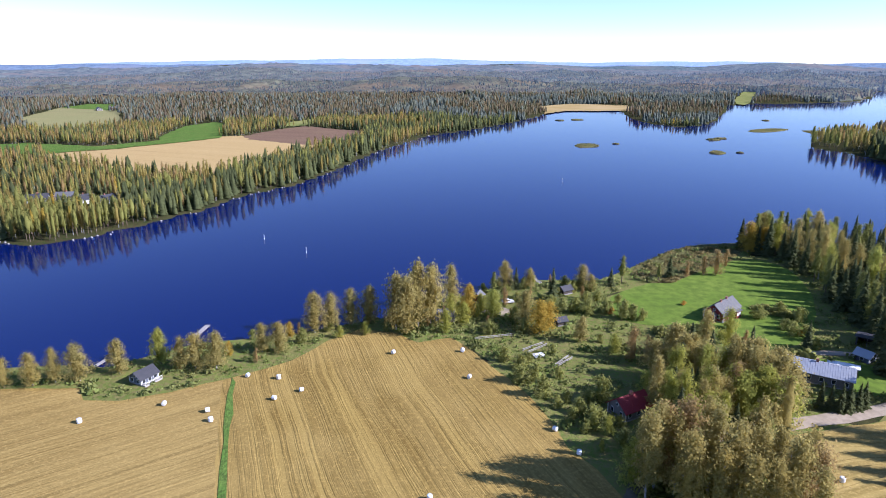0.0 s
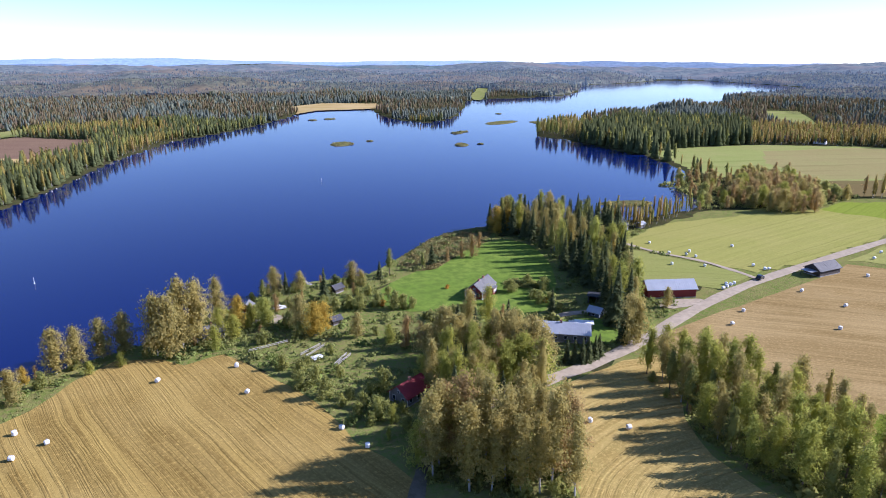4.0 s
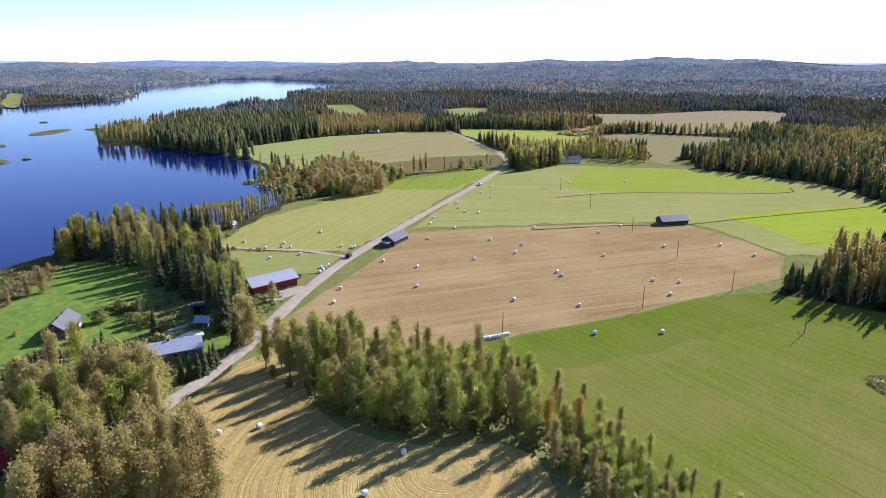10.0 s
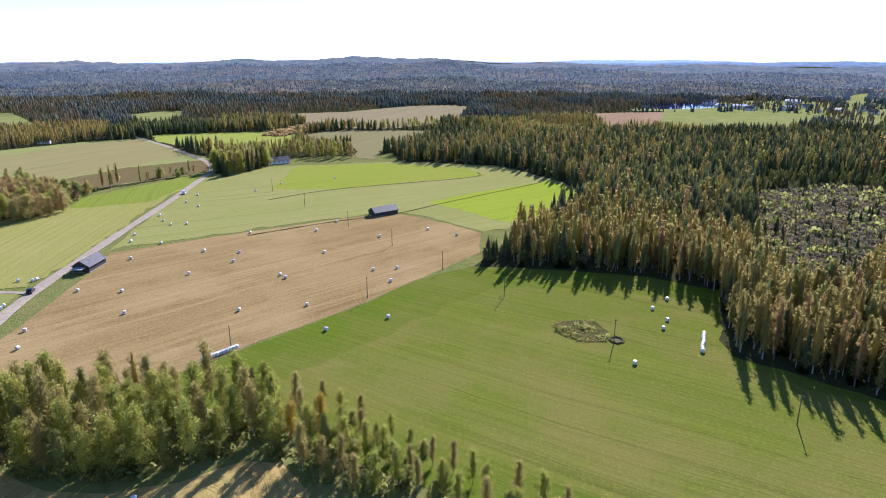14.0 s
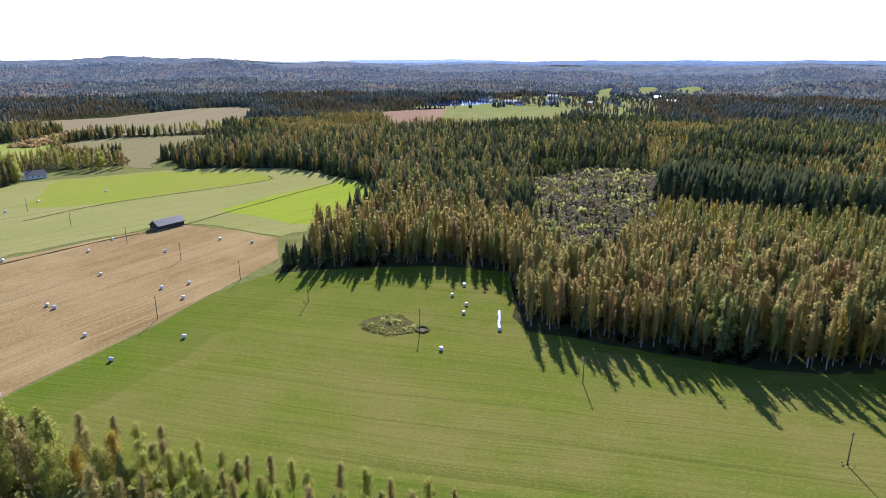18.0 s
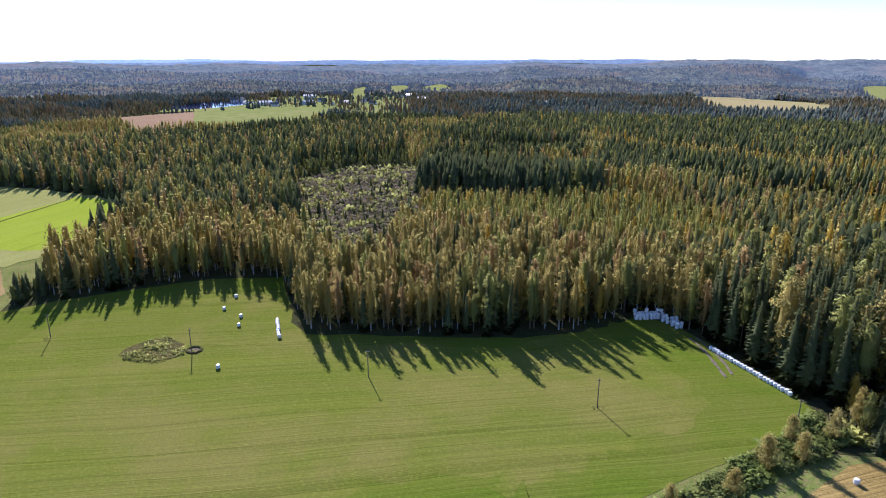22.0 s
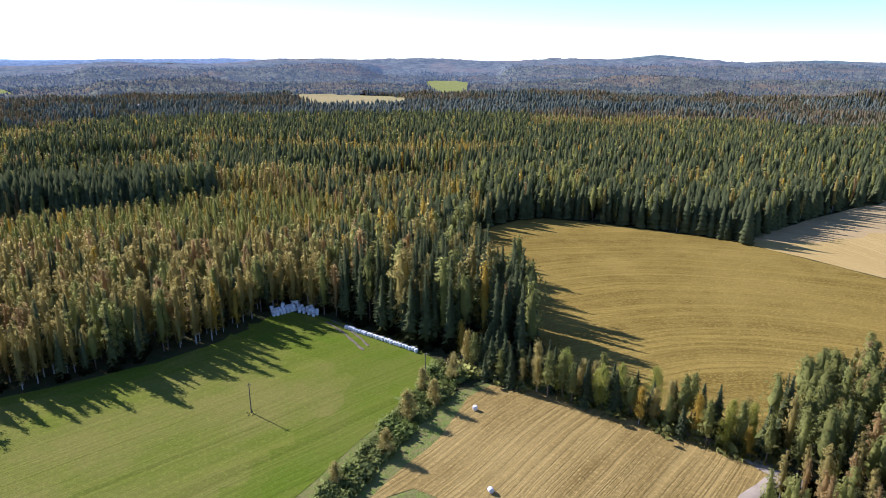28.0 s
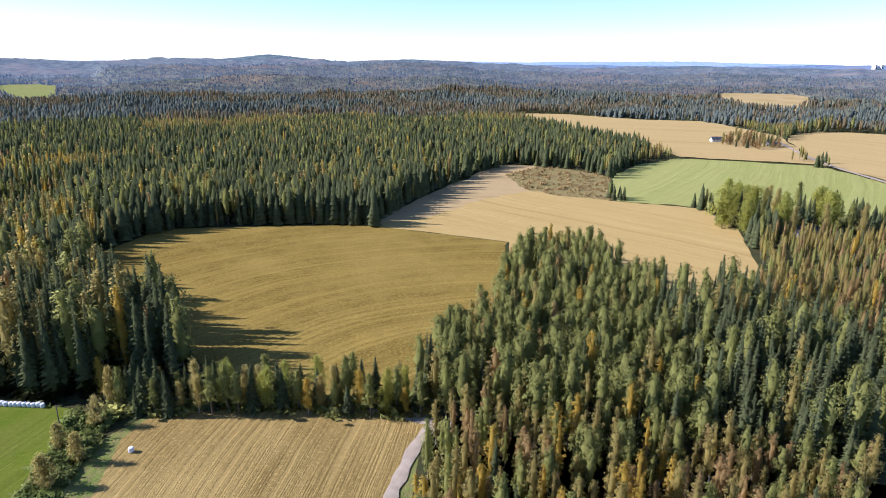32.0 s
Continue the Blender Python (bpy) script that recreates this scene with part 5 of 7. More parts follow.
tree_kind("apple", [broadleaf(9, width=0.5, low=0.15, clumps=44, per=14, size=0.05, round_top=1.0)], M["green"], M["bark"], "spreading apple tree in the garden", "fruit tree")
tree_kind("spruce", [conifer(s, w) for s, w in ((1, 0.19), (2, 0.22), (3, 0.17))], M["spruce"], M["bark"], "tall dark green spruce", "spruce")
tree_kind("pine", [pine_shape(s) for s in (1, 2)], M["pine"], M["bark"], "pine with a bare trunk and grey-green crown", "pine")
tree_rnd = random.Random(5)
CABIN = (46.5, 141.0)   # kept free of tall trees on its open side


def plant(key, x, y, h, group="", fat=1.0):
    shapes, label, category = TREES[key]
    if h > 3.5 and edge_distance([CABIN, (CABIN[0] * 0.93, CABIN[1] * 0.93)], np.array([x]), np.array([y]), False)[0] < 4.2:
        return None
    if lake_depth(np.array([float(x)]), np.array([float(y)]))[0] > 1.5:
        return None
    trunk, crown = tree_rnd.choice(shapes)
    t = thing(category.replace(" ", "_") + "_tree" if "tree" not in category else category.replace(" ", "_"), x, y, -0.05, tree_rnd.uniform(0, 360), label, category, group)
    k = h * tree_rnd.uniform(0.9, 1.1) * fat
    t.scale = (k, k, h)
    for nm, me in (("trunk", trunk), ("crown", crown)):
        ob = new(nm, me)
        ob.parent = t
    return t


def scatter(poly, gap, seed):
    """Points in a polygon, no two nearer than the gap."""
    rnd = random.Random(seed)
    xs, ys = [p[0] for p in poly], [p[1] for p in poly]
    pts = []
    area = (max(xs) - min(xs)) * (max(ys) - min(ys))
    for _ in range(int(area / gap ** 2 * 6)):
        x, y = rnd.uniform(min(xs), max(xs)), rnd.uniform(min(ys), max(ys))
        if inside(poly, np.array([x]), np.array([y]))[0] and all((x - a) ** 2 + (y - b) ** 2 > gap * gap for a, b in pts):
            pts.append((x, y))
    return pts


def grove(poly, gap, mixture, lo, hi, seed, group, fat=1.1, south=None):
    rnd = random.Random(seed + 100)
    keys = [k for k, w in mixture for _ in range(w)]
    for x, y in scatter(poly, gap, seed):
        h = rnd.uniform(lo, hi)
        if south and y < south:
            h *= max(0.55, 1 - (south - y) / 130)
        plant(rnd.choice(keys), x, y, h, group, fat)


grove(CLUMP, 4.0, [("birch", 9), ("aspen", 1), ("rust", 1)], 17, 22, 1, "birch clump by the lane")
grove(BELT, 4.3, [("birch", 10), ("aspen", 14), ("pine", 2), ("yellow", 1)], 11.5, 17.5, 2, "tree belt between the fields", south=75)
grove(WOOD_YARD, 4.5, [("spruce", 13), ("birch", 2), ("pine", 2), ("aspen", 2)], 13, 20, 3, "wood by the farm")
grove(DITCH, 7.5, [("lake_birch", 4), ("willow", 1), ("rust", 4)], 3, 8, 4, "bushes along the ditch")
grove(ROW_TREES, 2.7, [("spruce", 5), ("pine", 3), ("birch", 3), ("aspen", 2), ("yellow", 1)], 8, 14, 6, "tree row along the forest road")
grove(COPSE_MINT, 8.0, [("spruce", 4), ("pine", 3), ("birch", 4), ("lake_aspen", 4)], 15, 21, 7, "copse by the young crop")
grove(ALDER_CORE, 5.0, [("lake_aspen", 3), ("lake_birch", 3), ("rust", 6)], 9, 14, 28, "alder grove by the bay", 1.2)
grove(ALDER, 6.0, [("willow", 2), ("lake_aspen", 2), ("lake_birch", 4), ("rust", 5)], 4.5, 9, 18, "alder thicket by the bay", 1.3)
grove(BARN_ROW, 7.0, [("aspen", 4), ("birch", 5), ("rust", 1)], 10, 15, 19, "tree row by the roadside house", 1.3)
grove(BARN_TREES, 4.8, [("lake_aspen", 4), ("birch", 4), ("spruce", 3)], 11, 18, 8, "trees round the roadside house")
grove(BELT, 7.0, [("willow", 3), ("rust", 1)], 2.5, 5, 12, "undergrowth in the tree belt")
grove(CLUMP, 6.0, [("willow", 3), ("rust", 1)], 2.5, 5, 13, "undergrowth in the birch clump")
grove(THICKET, 5.6, [("birch", 4), ("aspen", 4), ("spruce", 3), ("rust", 1)], 10, 16, 14, "thicket by the cabin", 1.2)
grove([(30, 124), (42, 122), (44, 134), (38, 148), (28, 146)], 5.0, [("willow", 4), ("lake_aspen", 1)], 2.5, 4.5, 27, "bushes before the cabin")
grove([(53, 128), (66, 124), (68, 138), (60, 150), (53, 146), (52, 138)], 3.6, [("spruce", 3), ("birch", 2), ("aspen", 3)], 11, 16, 29, "trees beside the cabin")
grove([(38, 112), (50, 116), (58, 122), (56, 130), (44, 126)], 4.0, [("lake_aspen", 2), ("spruce", 1), ("birch", 2)], 8, 13, 30, "trees along the shaded lane")
grove(SPIT, 8.0, [("birch", 4), ("pine", 3)], 13, 18, 15, "trees on the spit")
grove(HEDGE_FAR, 9.0, [("spruce", 2), ("aspen", 3), ("birch", 2)], 6, 11, 16, "hedge in the far pasture", 1.4)
grove([(-384, -586), (-437, -644), (-455, -625), (-438, -564), (-399, -551)], 7.0, [("spruce", 3), ("rust", 2), ("birch", 3)], 8, 13, 25, "trees round the far farm", 1.2)
grove([(-61, 184), (-44, 190), (-31, 196), (-16, 203), (3, 218), (21, 233), (39, 240), (62, 240), (62, 226), (40, 212), (20, 196), (-15, 187), (-32, 184), (-59, 162)], 6.5, [("willow", 4), ("lake_aspen", 2), ("rust", 2)], 2.2, 5, 26, "bushes on the lake shore", 1.1)
grove(HILL_TREES, 7.0, [("birch", 3), ("willow", 2)], 5, 10, 9, "trees below the pasture")
for key, singles in (("birch", SINGLE_BIRCH), ("aspen", SINGLE_ASPEN), ("yellow", SINGLE_YELLOW), ("rust", SINGLE_RUST), ("spruce", SINGLE_SPRUCE), ("pine", SINGLE_PINE), ("willow", SINGLE_WILLOW), ("apple", SINGLE_APPLE)):
    for x, y, h in singles:
        low_tree = h < 23 and key in ("birch", "yellow", "aspen")
        plant("lake_" + key if low_tree else key, x, y, max(2.0, h), fat=0.85 if h > 15 else 1.15)


def forest_template(kind, seed):
    """Small trees for the woods: nearer ones of boughs or sprays, farther ones of a few planes."""
    rnd = np.random.RandomState(seed)
    base, tier = kind.split("_")
    detail = ("close", "near", "mid", "far", "tiny").index(tier)
    trunk = tube([(0, 0, 0), (0, 0, 0.4), (0, 0, 0.85)], [0.012, 0.009, 0.003], 5 if detail == 0 else 3)
    if base == "leaf":
        sides, rings, clumps, per, size = ((7, 8, 42, 17, 0.0165), (6, 6, 40, 3, 0.026), (5, 4, 36, 1, 0.046), (5, 3, 0, 0, 0), (4, 2, 0, 0, 0))[detail]
        crown = leafy(seed, rnd.uniform(0.09, 0.122), rnd.uniform(0.08, 0.2), rnd.uniform(0.35, 0.52), sides, rings, clumps, per, size, 0.28, (0.4, 0.45, 0.55, 0.85, 0.9)[detail])
    elif base == "pine":
        sides, rings, clumps, per, size = ((7, 7, 38, 17, 0.018), (6, 5, 36, 3, 0.027), (5, 4, 22, 1, 0.045), (5, 3, 0, 0, 0), (4, 2, 0, 0, 0))[detail]
        crown = leafy(seed, rnd.uniform(0.14, 0.19), rnd.uniform(0.2, 0.32), rnd.uniform(0.35, 0.5), sides, rings, clumps, per, size, 0.35, (0.45, 0.48, 0.55, 0.85, 0.9)[detail])
    elif detail == 0:
        crown = conifer(seed, 0.14, 0.05, 20, 8)[1]
    else:
        v, f = [], []
        steps, points = ((0, 0), (8, 9), (5, 7), (3, 6), (2, 5))[detail]
        for k in range(steps):
            z1 = 0.06 + 0.88 * k / steps
            z2 = min(1.0, z1 + 1.8 / steps)
            r = (0.165 + 0.015 * detail) * (1 - z1) ** 0.9 + 0.015
            n = len(v)
            v.append((0, 0, z2))
            for j in range(points):
                a = 6.283 * (j + rnd.uniform(-0.3, 0.3)) / points + k
                q = r * rnd.uniform(0.72, 1.15)
                v.append((q * math.cos(a), q * math.sin(a), z1 - 0.04 * rnd.uniform(0, 1)))
            f += [(n, n + 1 + j, n + 1 + (j + 1) % points) for j in range(points)]
        crown = (np.array(v), np.array(f))
    return [crown, trunk] if detail < 3 else [crown]


def tuft(seed, n=9):
    """A low clump of stems and leaves."""
    rnd = np.random.RandomState(seed)
    c = np.stack([rnd.normal(size=n) * 0.42, rnd.normal(size=n) * 0.42, rnd.uniform(0.1, 0.85, n)], -1)
    return [cards(c, rnd.uniform(0.22, 0.42, n), rnd, 0.7)]


def stand(name, templates, x, y, z, h, mats, labels, seed, wide=1.0):
    """One object per material out of many small trees."""
    rnd = np.random.RandomState(seed)
    pick = rnd.randint(0, len(templates), len(x))
    for part in range(len(templates[0])):
        vs, ls, ss, ns, off = [], [], [], [], 0
        for t, tem in enumerate(templates):
            v, f = tem[part]
            f, soft = rounded(v, f)
            sel = pick == t
            n = int(sel.sum())
            if n == 0:
                continue
            a = rnd.uniform(0, 6.283, n)
            fat = h[sel] * rnd.uniform(0.8, 1.25, n) * wide
            ca, sa = np.cos(a), np.sin(a)
            ns.append(np.stack([soft[None, :, 0] * ca[:, None] - soft[None, :, 1] * sa[:, None], soft[None, :, 0] * sa[:, None] + soft[None, :, 1] * ca[:, None], np.repeat(soft[None, :, 2], n, 0)], -1).reshape(-1, 3))
            ca, sa = ca * fat, sa * fat
            px = x[sel][:, None] + v[None, :, 0] * ca[:, None] - v[None, :, 1] * sa[:, None]
            py = y[sel][:, None] + v[None, :, 0] * sa[:, None] + v[None, :, 1] * ca[:, None]
            pz = z[sel][:, None] + v[None, :, 2] * h[sel][:, None]
            vs.append(np.stack([px, py, pz], -1).reshape(-1, 3))
            fl = np.asarray(f)
            ls.append((fl[None] + (np.arange(n) * len(v))[:, None, None] + off).ravel())
            ss.append(np.full(n * len(fl), fl.shape[1]))
            off += n * len(v)
        if vs:
            ob = arrays(name if part == 0 else name + "_trunks", np.concatenate(vs), np.concatenate(ls), np.concatenate(ss), mats[part])
            if part == 0:
                set_normals(ob.data, np.concatenate(ns))
            tagged(ob, labels[part], "forest", kind="stuff")


OPEN = [soften(p, True, 1) for _, p, _, _ in FIELDS] + [BELT, CLUMP, WOOD_YARD, DITCH, REEDS, NO_TREES, LAWN, LAWN_B, SHORE_STRIP, ROW_TREES, COPSE_MINT, BARN_TREES, HILL_TREES, THICKET, SPIT, HEDGE_FAR, ALDER, BARN_ROW]
OPEN += [[(28, 118), (60, 116), (82, 132), (60, 152), (28, 152)], [(50, -78), (74, -78), (72, -160), (48, -156)], [(-68, -302), (-92, -302), (-97, -262), (-72, -248)], [(-228, 339), (-178, 347), (-197, 384), (-255, 384)]]
OPEN = [p for p in OPEN if p[0] != soften(VILLAGE, True, 1)[0]]
SIDE = Vector((CABIN[1], -CABIN[0], 0)).normalized() * 5
OPEN.append([(CABIN[0] * k + SIDE.x * s, CABIN[1] * k + SIDE.y * s) for k, s in ((1.04, 1), (1.04, -1), (0.92, -1), (0.92, 1))])
LANES = [(ROAD, 5.5), (LANE_NEAR, 3), (LANE_EAST, 4), (LANE_WOOD, 3), (LANE_BAY, 4), (LANE_FAR, 5), ([(-300, -520), (-394, -461)], 12)]
# stands of one character: plan, shares of birch, green, yellow, rust, pine and spruce, mean height
WESTLAND = [(-3600, 200), (-3600, 3600), (600, 3600), (250, 1900), (-100, 1000), (-200, 300)]
ZONES = [
    (WESTLAND, (40, 11, 1, 19, 10, 19), 13.5),
    (ZONE_FRONT, (66, 9, 1, 12, 4, 8), 18.5), (ZONE_FRONT_B, (50, 9, 2, 10, 6, 23), 18.5), (ZONE_DARK, (18, 6, 0, 2, 14, 60), 19), (ZONE_BLOCK, (0, 0, 0, 0, 5, 95), 23), (ZONE_YOUNG, (72, 12, 0, 14, 0, 2), 8.5),
    (ZONE_LIME, (22, 66, 8, 0, 0, 4), 13), (ZONE_SLOPE, (5, 5, 1, 1, 18, 70), 19), (ZONE_STRIPE, (70, 15, 15, 0, 0, 0), 16),
]
ZONES += [
    (ZONE_AMBER, (42, 10, 6, 6, 8, 28), 17), (ZONE_PINES, (13, 8, 4, 2, 5, 68), 25), (ZONE_COPSE, (11, 10, 3, 4, 64, 8), 16),
    (ZONE_COPSE_DARK, (3, 2, 0, 0, 12, 83), 19), (ZONE_COPSE_RUST, (50, 20, 5, 22, 0, 3), 11), (ZONE_COPSE_GOLD, (34, 18, 7, 20, 19, 2), 13), (ZONE_FARWOOD, (8, 6, 1, 1, 12, 72), 19),
    (ZONE_WEST_SHORE, (16, 22, 0, 0, 10, 52), 17), (ZONE_HEAD, (3, 3, 0, 0, 9, 85), 22), (ZONE_HEADBIRCH, (58, 8, 0, 22, 2, 10), 15), (ZONE_ALDER, (30, 60, 0, 10, 0, 0), 8), (ZONE_EAST, (24, 6, 1, 8, 14, 47), 19), (ZONE_TEAL, (2, 0, 0, 0, 60, 38), 11), (ZONE_HILLWOOD, (30, 8, 0, 12, 10, 40), 18), (ZONE_HOMES, (20, 30, 2, 0, 45, 3), 15)]
SPECIES = (("birch_wood", "birch"), ("mixed_wood", "green"), ("yellow_birch_wood", "yellow"), ("rust_wood", "rust"), ("pine_wood", "pine"), ("spruce_wood", "spruce"))


def woods(r0, r1, gap, seed):
    """Jittered places for trees on all wooded land between two distances."""
    rnd = np.random.RandomState(seed)
    n = int(2 * r1 / gap)
    ix, iy = np.meshgrid(np.arange(n), np.arange(n))
    x = (-r1 + ix * gap + rnd.uniform(-0.45, 0.45, ix.shape) * gap).ravel()
    y = (-r1 + iy * gap + rnd.uniform(-0.45, 0.45, ix.shape) * gap).ravel()
    r, az = np.hypot(x, y), np.degrees(np.arctan2(-x, y))
    keep = (r > r0) & (r <= r1) & ~((az > 38) & (az < 132)) & ((r > 122) | (az > 132) & (az < 173))
    x, y, r = x[keep], y[keep], r[keep]
    keep = np.ones(len(x), bool)
    for poly in OPEN:
        keep &= ~inside(poly, x, y)
        near = np.hypot(x - poly[0][0], y - poly[0][1]) < 700
        keep[near] &= edge_distance(poly, x[near], y[near]) > 1.8
    for line, w in LANES:
        keep &= edge_distance(line, x, y, False) > w
    x, y = x[keep], y[keep]
    keep = lake_depth(x, y) < -3.5
    return x[keep], y[keep]


def plant_woods(r0, r1, gap, tier, seed, wide=1.0):
    x, y = woods(r0, r1, gap, seed)
    rnd = np.random.RandomState(seed + 1)
    n = len(x)
    lot = rnd.uniform(0, 100, n)
    dark = np.clip(waves(x, y, 420, 21) * 2.4 + waves(x, y, 130, 22) * 1.2 - 0.1, -1, 1)
    shares = np.stack([34 - 31 * dark, 13 - 9 * dark, 0.5 + 0 * dark, 10 - 9 * dark, 14 + 4 * dark, 34 + 45 * dark], -1)
    mean = 14.5 + 4.5 * waves(x, y, 180, 23)
    for poly, share, tall in ZONES:
        sel = inside(poly, x, y)
        shares[sel], mean[sel] = share, tall
    shares = np.clip(shares, 0, None)
    cum = np.cumsum(shares, 1) / shares.sum(1)[:, None] * 100
    kind = (lot[:, None] > cum).sum(1)
    h = mean * rnd.uniform(0.66, 1.18, n)
    if r0 >= 430:
        h = h * 0.84
    thin = inside(CLEARCUT, x, y)
    h = np.where(thin, rnd.uniform(2, 7, n), h)
    keep = (~thin | (rnd.uniform(size=n) < 0.26)) & (~inside(VILLAGE, x, y) | (rnd.uniform(size=n) < 0.3))
    z = ground_height(x, y) - 0.1
    for k, (nm, key) in enumerate(SPECIES):
        sel = keep & (kind == k)
        if not sel.any():
            continue
        base = key if key in ("spruce", "pine") else "leaf"
        # the far tier takes the hues with haze painted in
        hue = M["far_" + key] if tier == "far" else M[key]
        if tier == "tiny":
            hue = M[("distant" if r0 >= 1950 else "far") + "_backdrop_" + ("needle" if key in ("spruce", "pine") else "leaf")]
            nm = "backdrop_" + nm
        tem = [forest_template(base + "_" + tier, s) for s in (31, 32, 33, 34, 35, 36)]
        bark = M["birch_bark"] if key in ("birch", "yellow") else M["bark"]
        what = nm.replace("_", " ")
        stand(nm, tem, x[sel], y[sel], z[sel], h[sel], [hue, bark], ["dense %s of many autumn trees" % what, "bare trunks of the %s" % what], seed + 7 + k, wide)
    print(tier, r0, r1, n)


plant_woods(60, 265, 3.8, "close", 40)
plant_woods(265, 430, 3.9, "near", 45)
plant_woods(430, 900, 5.3, "mid", 50, 1.0)
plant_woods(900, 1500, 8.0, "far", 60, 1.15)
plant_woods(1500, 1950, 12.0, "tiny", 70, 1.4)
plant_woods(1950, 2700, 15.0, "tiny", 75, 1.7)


def canopy(r0, r1, step, mat, label, seed):
    """The closed roof of the far woods, rough with crowns, open over fields and water."""
    rnd = np.random.RandomState(seed)
    az = np.radians(np.arange(-228, 40, 0.3))
    rad = np.arange(r0, r1 + step, step)
    a, r = np.meshgrid(az, rad)
    a = a + rnd.uniform(-0.0018, 0.0018, a.shape)
    r = r + rnd.uniform(-0.4, 0.4, r.shape) * step
    x, y = -np.sin(a) * r, np.cos(a) * r
    tall = 6 + 4 * waves(x, y, 180, 23) + rnd.uniform(-3, 3, x.shape)
    shut = lake_depth(x, y) < -12
    for plan in OPEN:
        if max(math.hypot(p, q) for p, q in plan) > r0 - 50:
            shut &= ~inside(plan, x, y) & (edge_distance(plan, x, y) > 12)
    z = np.where(shut, ground_height(x, y) + np.clip(tall, 2, 14), -4.0)
    k = np.arange(x.size).reshape(x.shape)
    q = np.stack([k[:-1, :-1], k[1:, :-1], k[1:, 1:], k[:-1, 1:]], -1).reshape(-1, 4)
    q = q[shut.ravel()[q].any(1)]
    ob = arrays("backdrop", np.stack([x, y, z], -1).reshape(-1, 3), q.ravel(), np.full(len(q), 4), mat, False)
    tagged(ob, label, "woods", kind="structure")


# haze glow put into each canopy, stronger farther out
canopy(1500, 1960, 13.0, distant("canopy_far", (0.085, 0.085, 0.05), (0.22, 0.31, 0.48), 0.07), "autumn woods in the distance with faint painted haze", 91)
canopy(1950, 2620, 16.0, distant("canopy_distant", (0.08, 0.083, 0.055), (0.22, 0.31, 0.48), 0.12), "autumn woods far off with painted haze", 92)
canopy(2600, 3700, 22.0, distant("canopy_faint", (0.075, 0.08, 0.06), (0.22, 0.32, 0.50), 0.19), "woods on the farthest slopes, pale with blue haze glow", 93)


# ---- undergrowth, weeds and reeds ----
def weeds(name, poly, count, lo, hi, mat, label, seed, fields=True):
    rnd = np.random.RandomState(seed)
    xs, ys = np.array([p[0] for p in poly]), np.array([p[1] for p in poly])
    x, y = rnd.uniform(xs.min(), xs.max(), count * 4), rnd.uniform(ys.min(), ys.max(), count * 4)
    keep = inside(poly, x, y)
    if fields:
        for q in (FIELD_SHORE, FIELD_LANE, FIELD_GREEN, FIELD_ROUND, FIELD_GOLD, FIELD_ROADSIDE, FIELD_BAY, LAWN, LAWN_B):
            keep &= ~inside(q, x, y)
        for line, w in ((ROAD, 3.6), (DRIVE, 2.2), (LANE_WOOD, 2.4), (LANE_EAST, 2.2)):
            keep &= edge_distance(line, x, y, False) > w
    clump = waves(x, y, 14, seed) + rnd.uniform(-0.6, 0.6, len(x)) > (-0.1 if count < 3000 else -0.9)
    keep &= clump
    x, y = x[keep][:count], y[keep][:count]
    h = rnd.uniform(lo, hi, len(x)) * (1 + 0.5 * waves(x, y, 9, seed + 1))
    z = ground_height(x, y)
    stand(name, [tuft(s) for s in (1, 2, 3, 4)], x, y, np.maximum(z, -0.6), np.clip(h, lo * 0.5, hi * 1.4), [mat], [label], seed)


weeds("tall_weeds", YARD, 2600, 0.5, 1.5, M["weed"], "tall green weeds and nettles round the farm", 201)
weeds("shore_weeds", SHORE_STRIP, 2200, 0.5, 1.6, M["weed"], "weeds and young bushes on the shore", 202)
weeds("belt_undergrowth", BELT, 1300, 0.7, 2.0, M["green"], "bushy undergrowth beneath the tree belt", 203)
weeds("clump_undergrowth", CLUMP, 500, 0.6, 1.8, M["green"], "bushy undergrowth beneath the birches", 204)
weeds("ditch_weeds", DITCH, 5000, 0.5, 1.5, M["weed"], "rank green growth in the ditch", 205)
weeds("heath_weeds", HEATH, 420, 0.3, 0.8, M["green"], "olive uncut weeds on the field", 206, False)
weeds("reed_bed", REEDS, 1500, 0.4, 0.9, M["straw_leaf"], "pale reeds standing in shallow water", 207, False)
weeds("brush_weeds", BRUSH, 800, 0.4, 1.6, M["rust"], "rusty bushes on the fallow patch", 208, False)
weeds("far_scrub", SCRUB_FAR, 1500, 1.0, 3.0, M["rust"], "brown scrub and young birches on rough land", 212, False)
weeds("alder_undergrowth", ALDER, 900, 1.0, 2.6, M["green"], "sallow bushes beneath the alders", 213, False)
weeds("row_undergrowth", ROW_TREES, 700, 0.8, 2.4, M["green"], "bushes beneath the tree row", 209, False)
weeds("clearcut_scrub", CLEARCUT, 5500, 0.4, 1.4, M["scrub"], "scrub and slash on the felled patch", 210, False)
weeds("clearcut_saplings", CLEARCUT, 450, 1.0, 3.0, M["green"], "young saplings on the felled patch", 211, False)
for k, poly in enumerate((HEDGE_A, HEDGE_B, HEDGE_C, HEDGE_D)):
    weeds("garden_hedge", poly, 130, 1.0, 1.9, M["green"], "low leafy garden hedge", 240 + k, False)
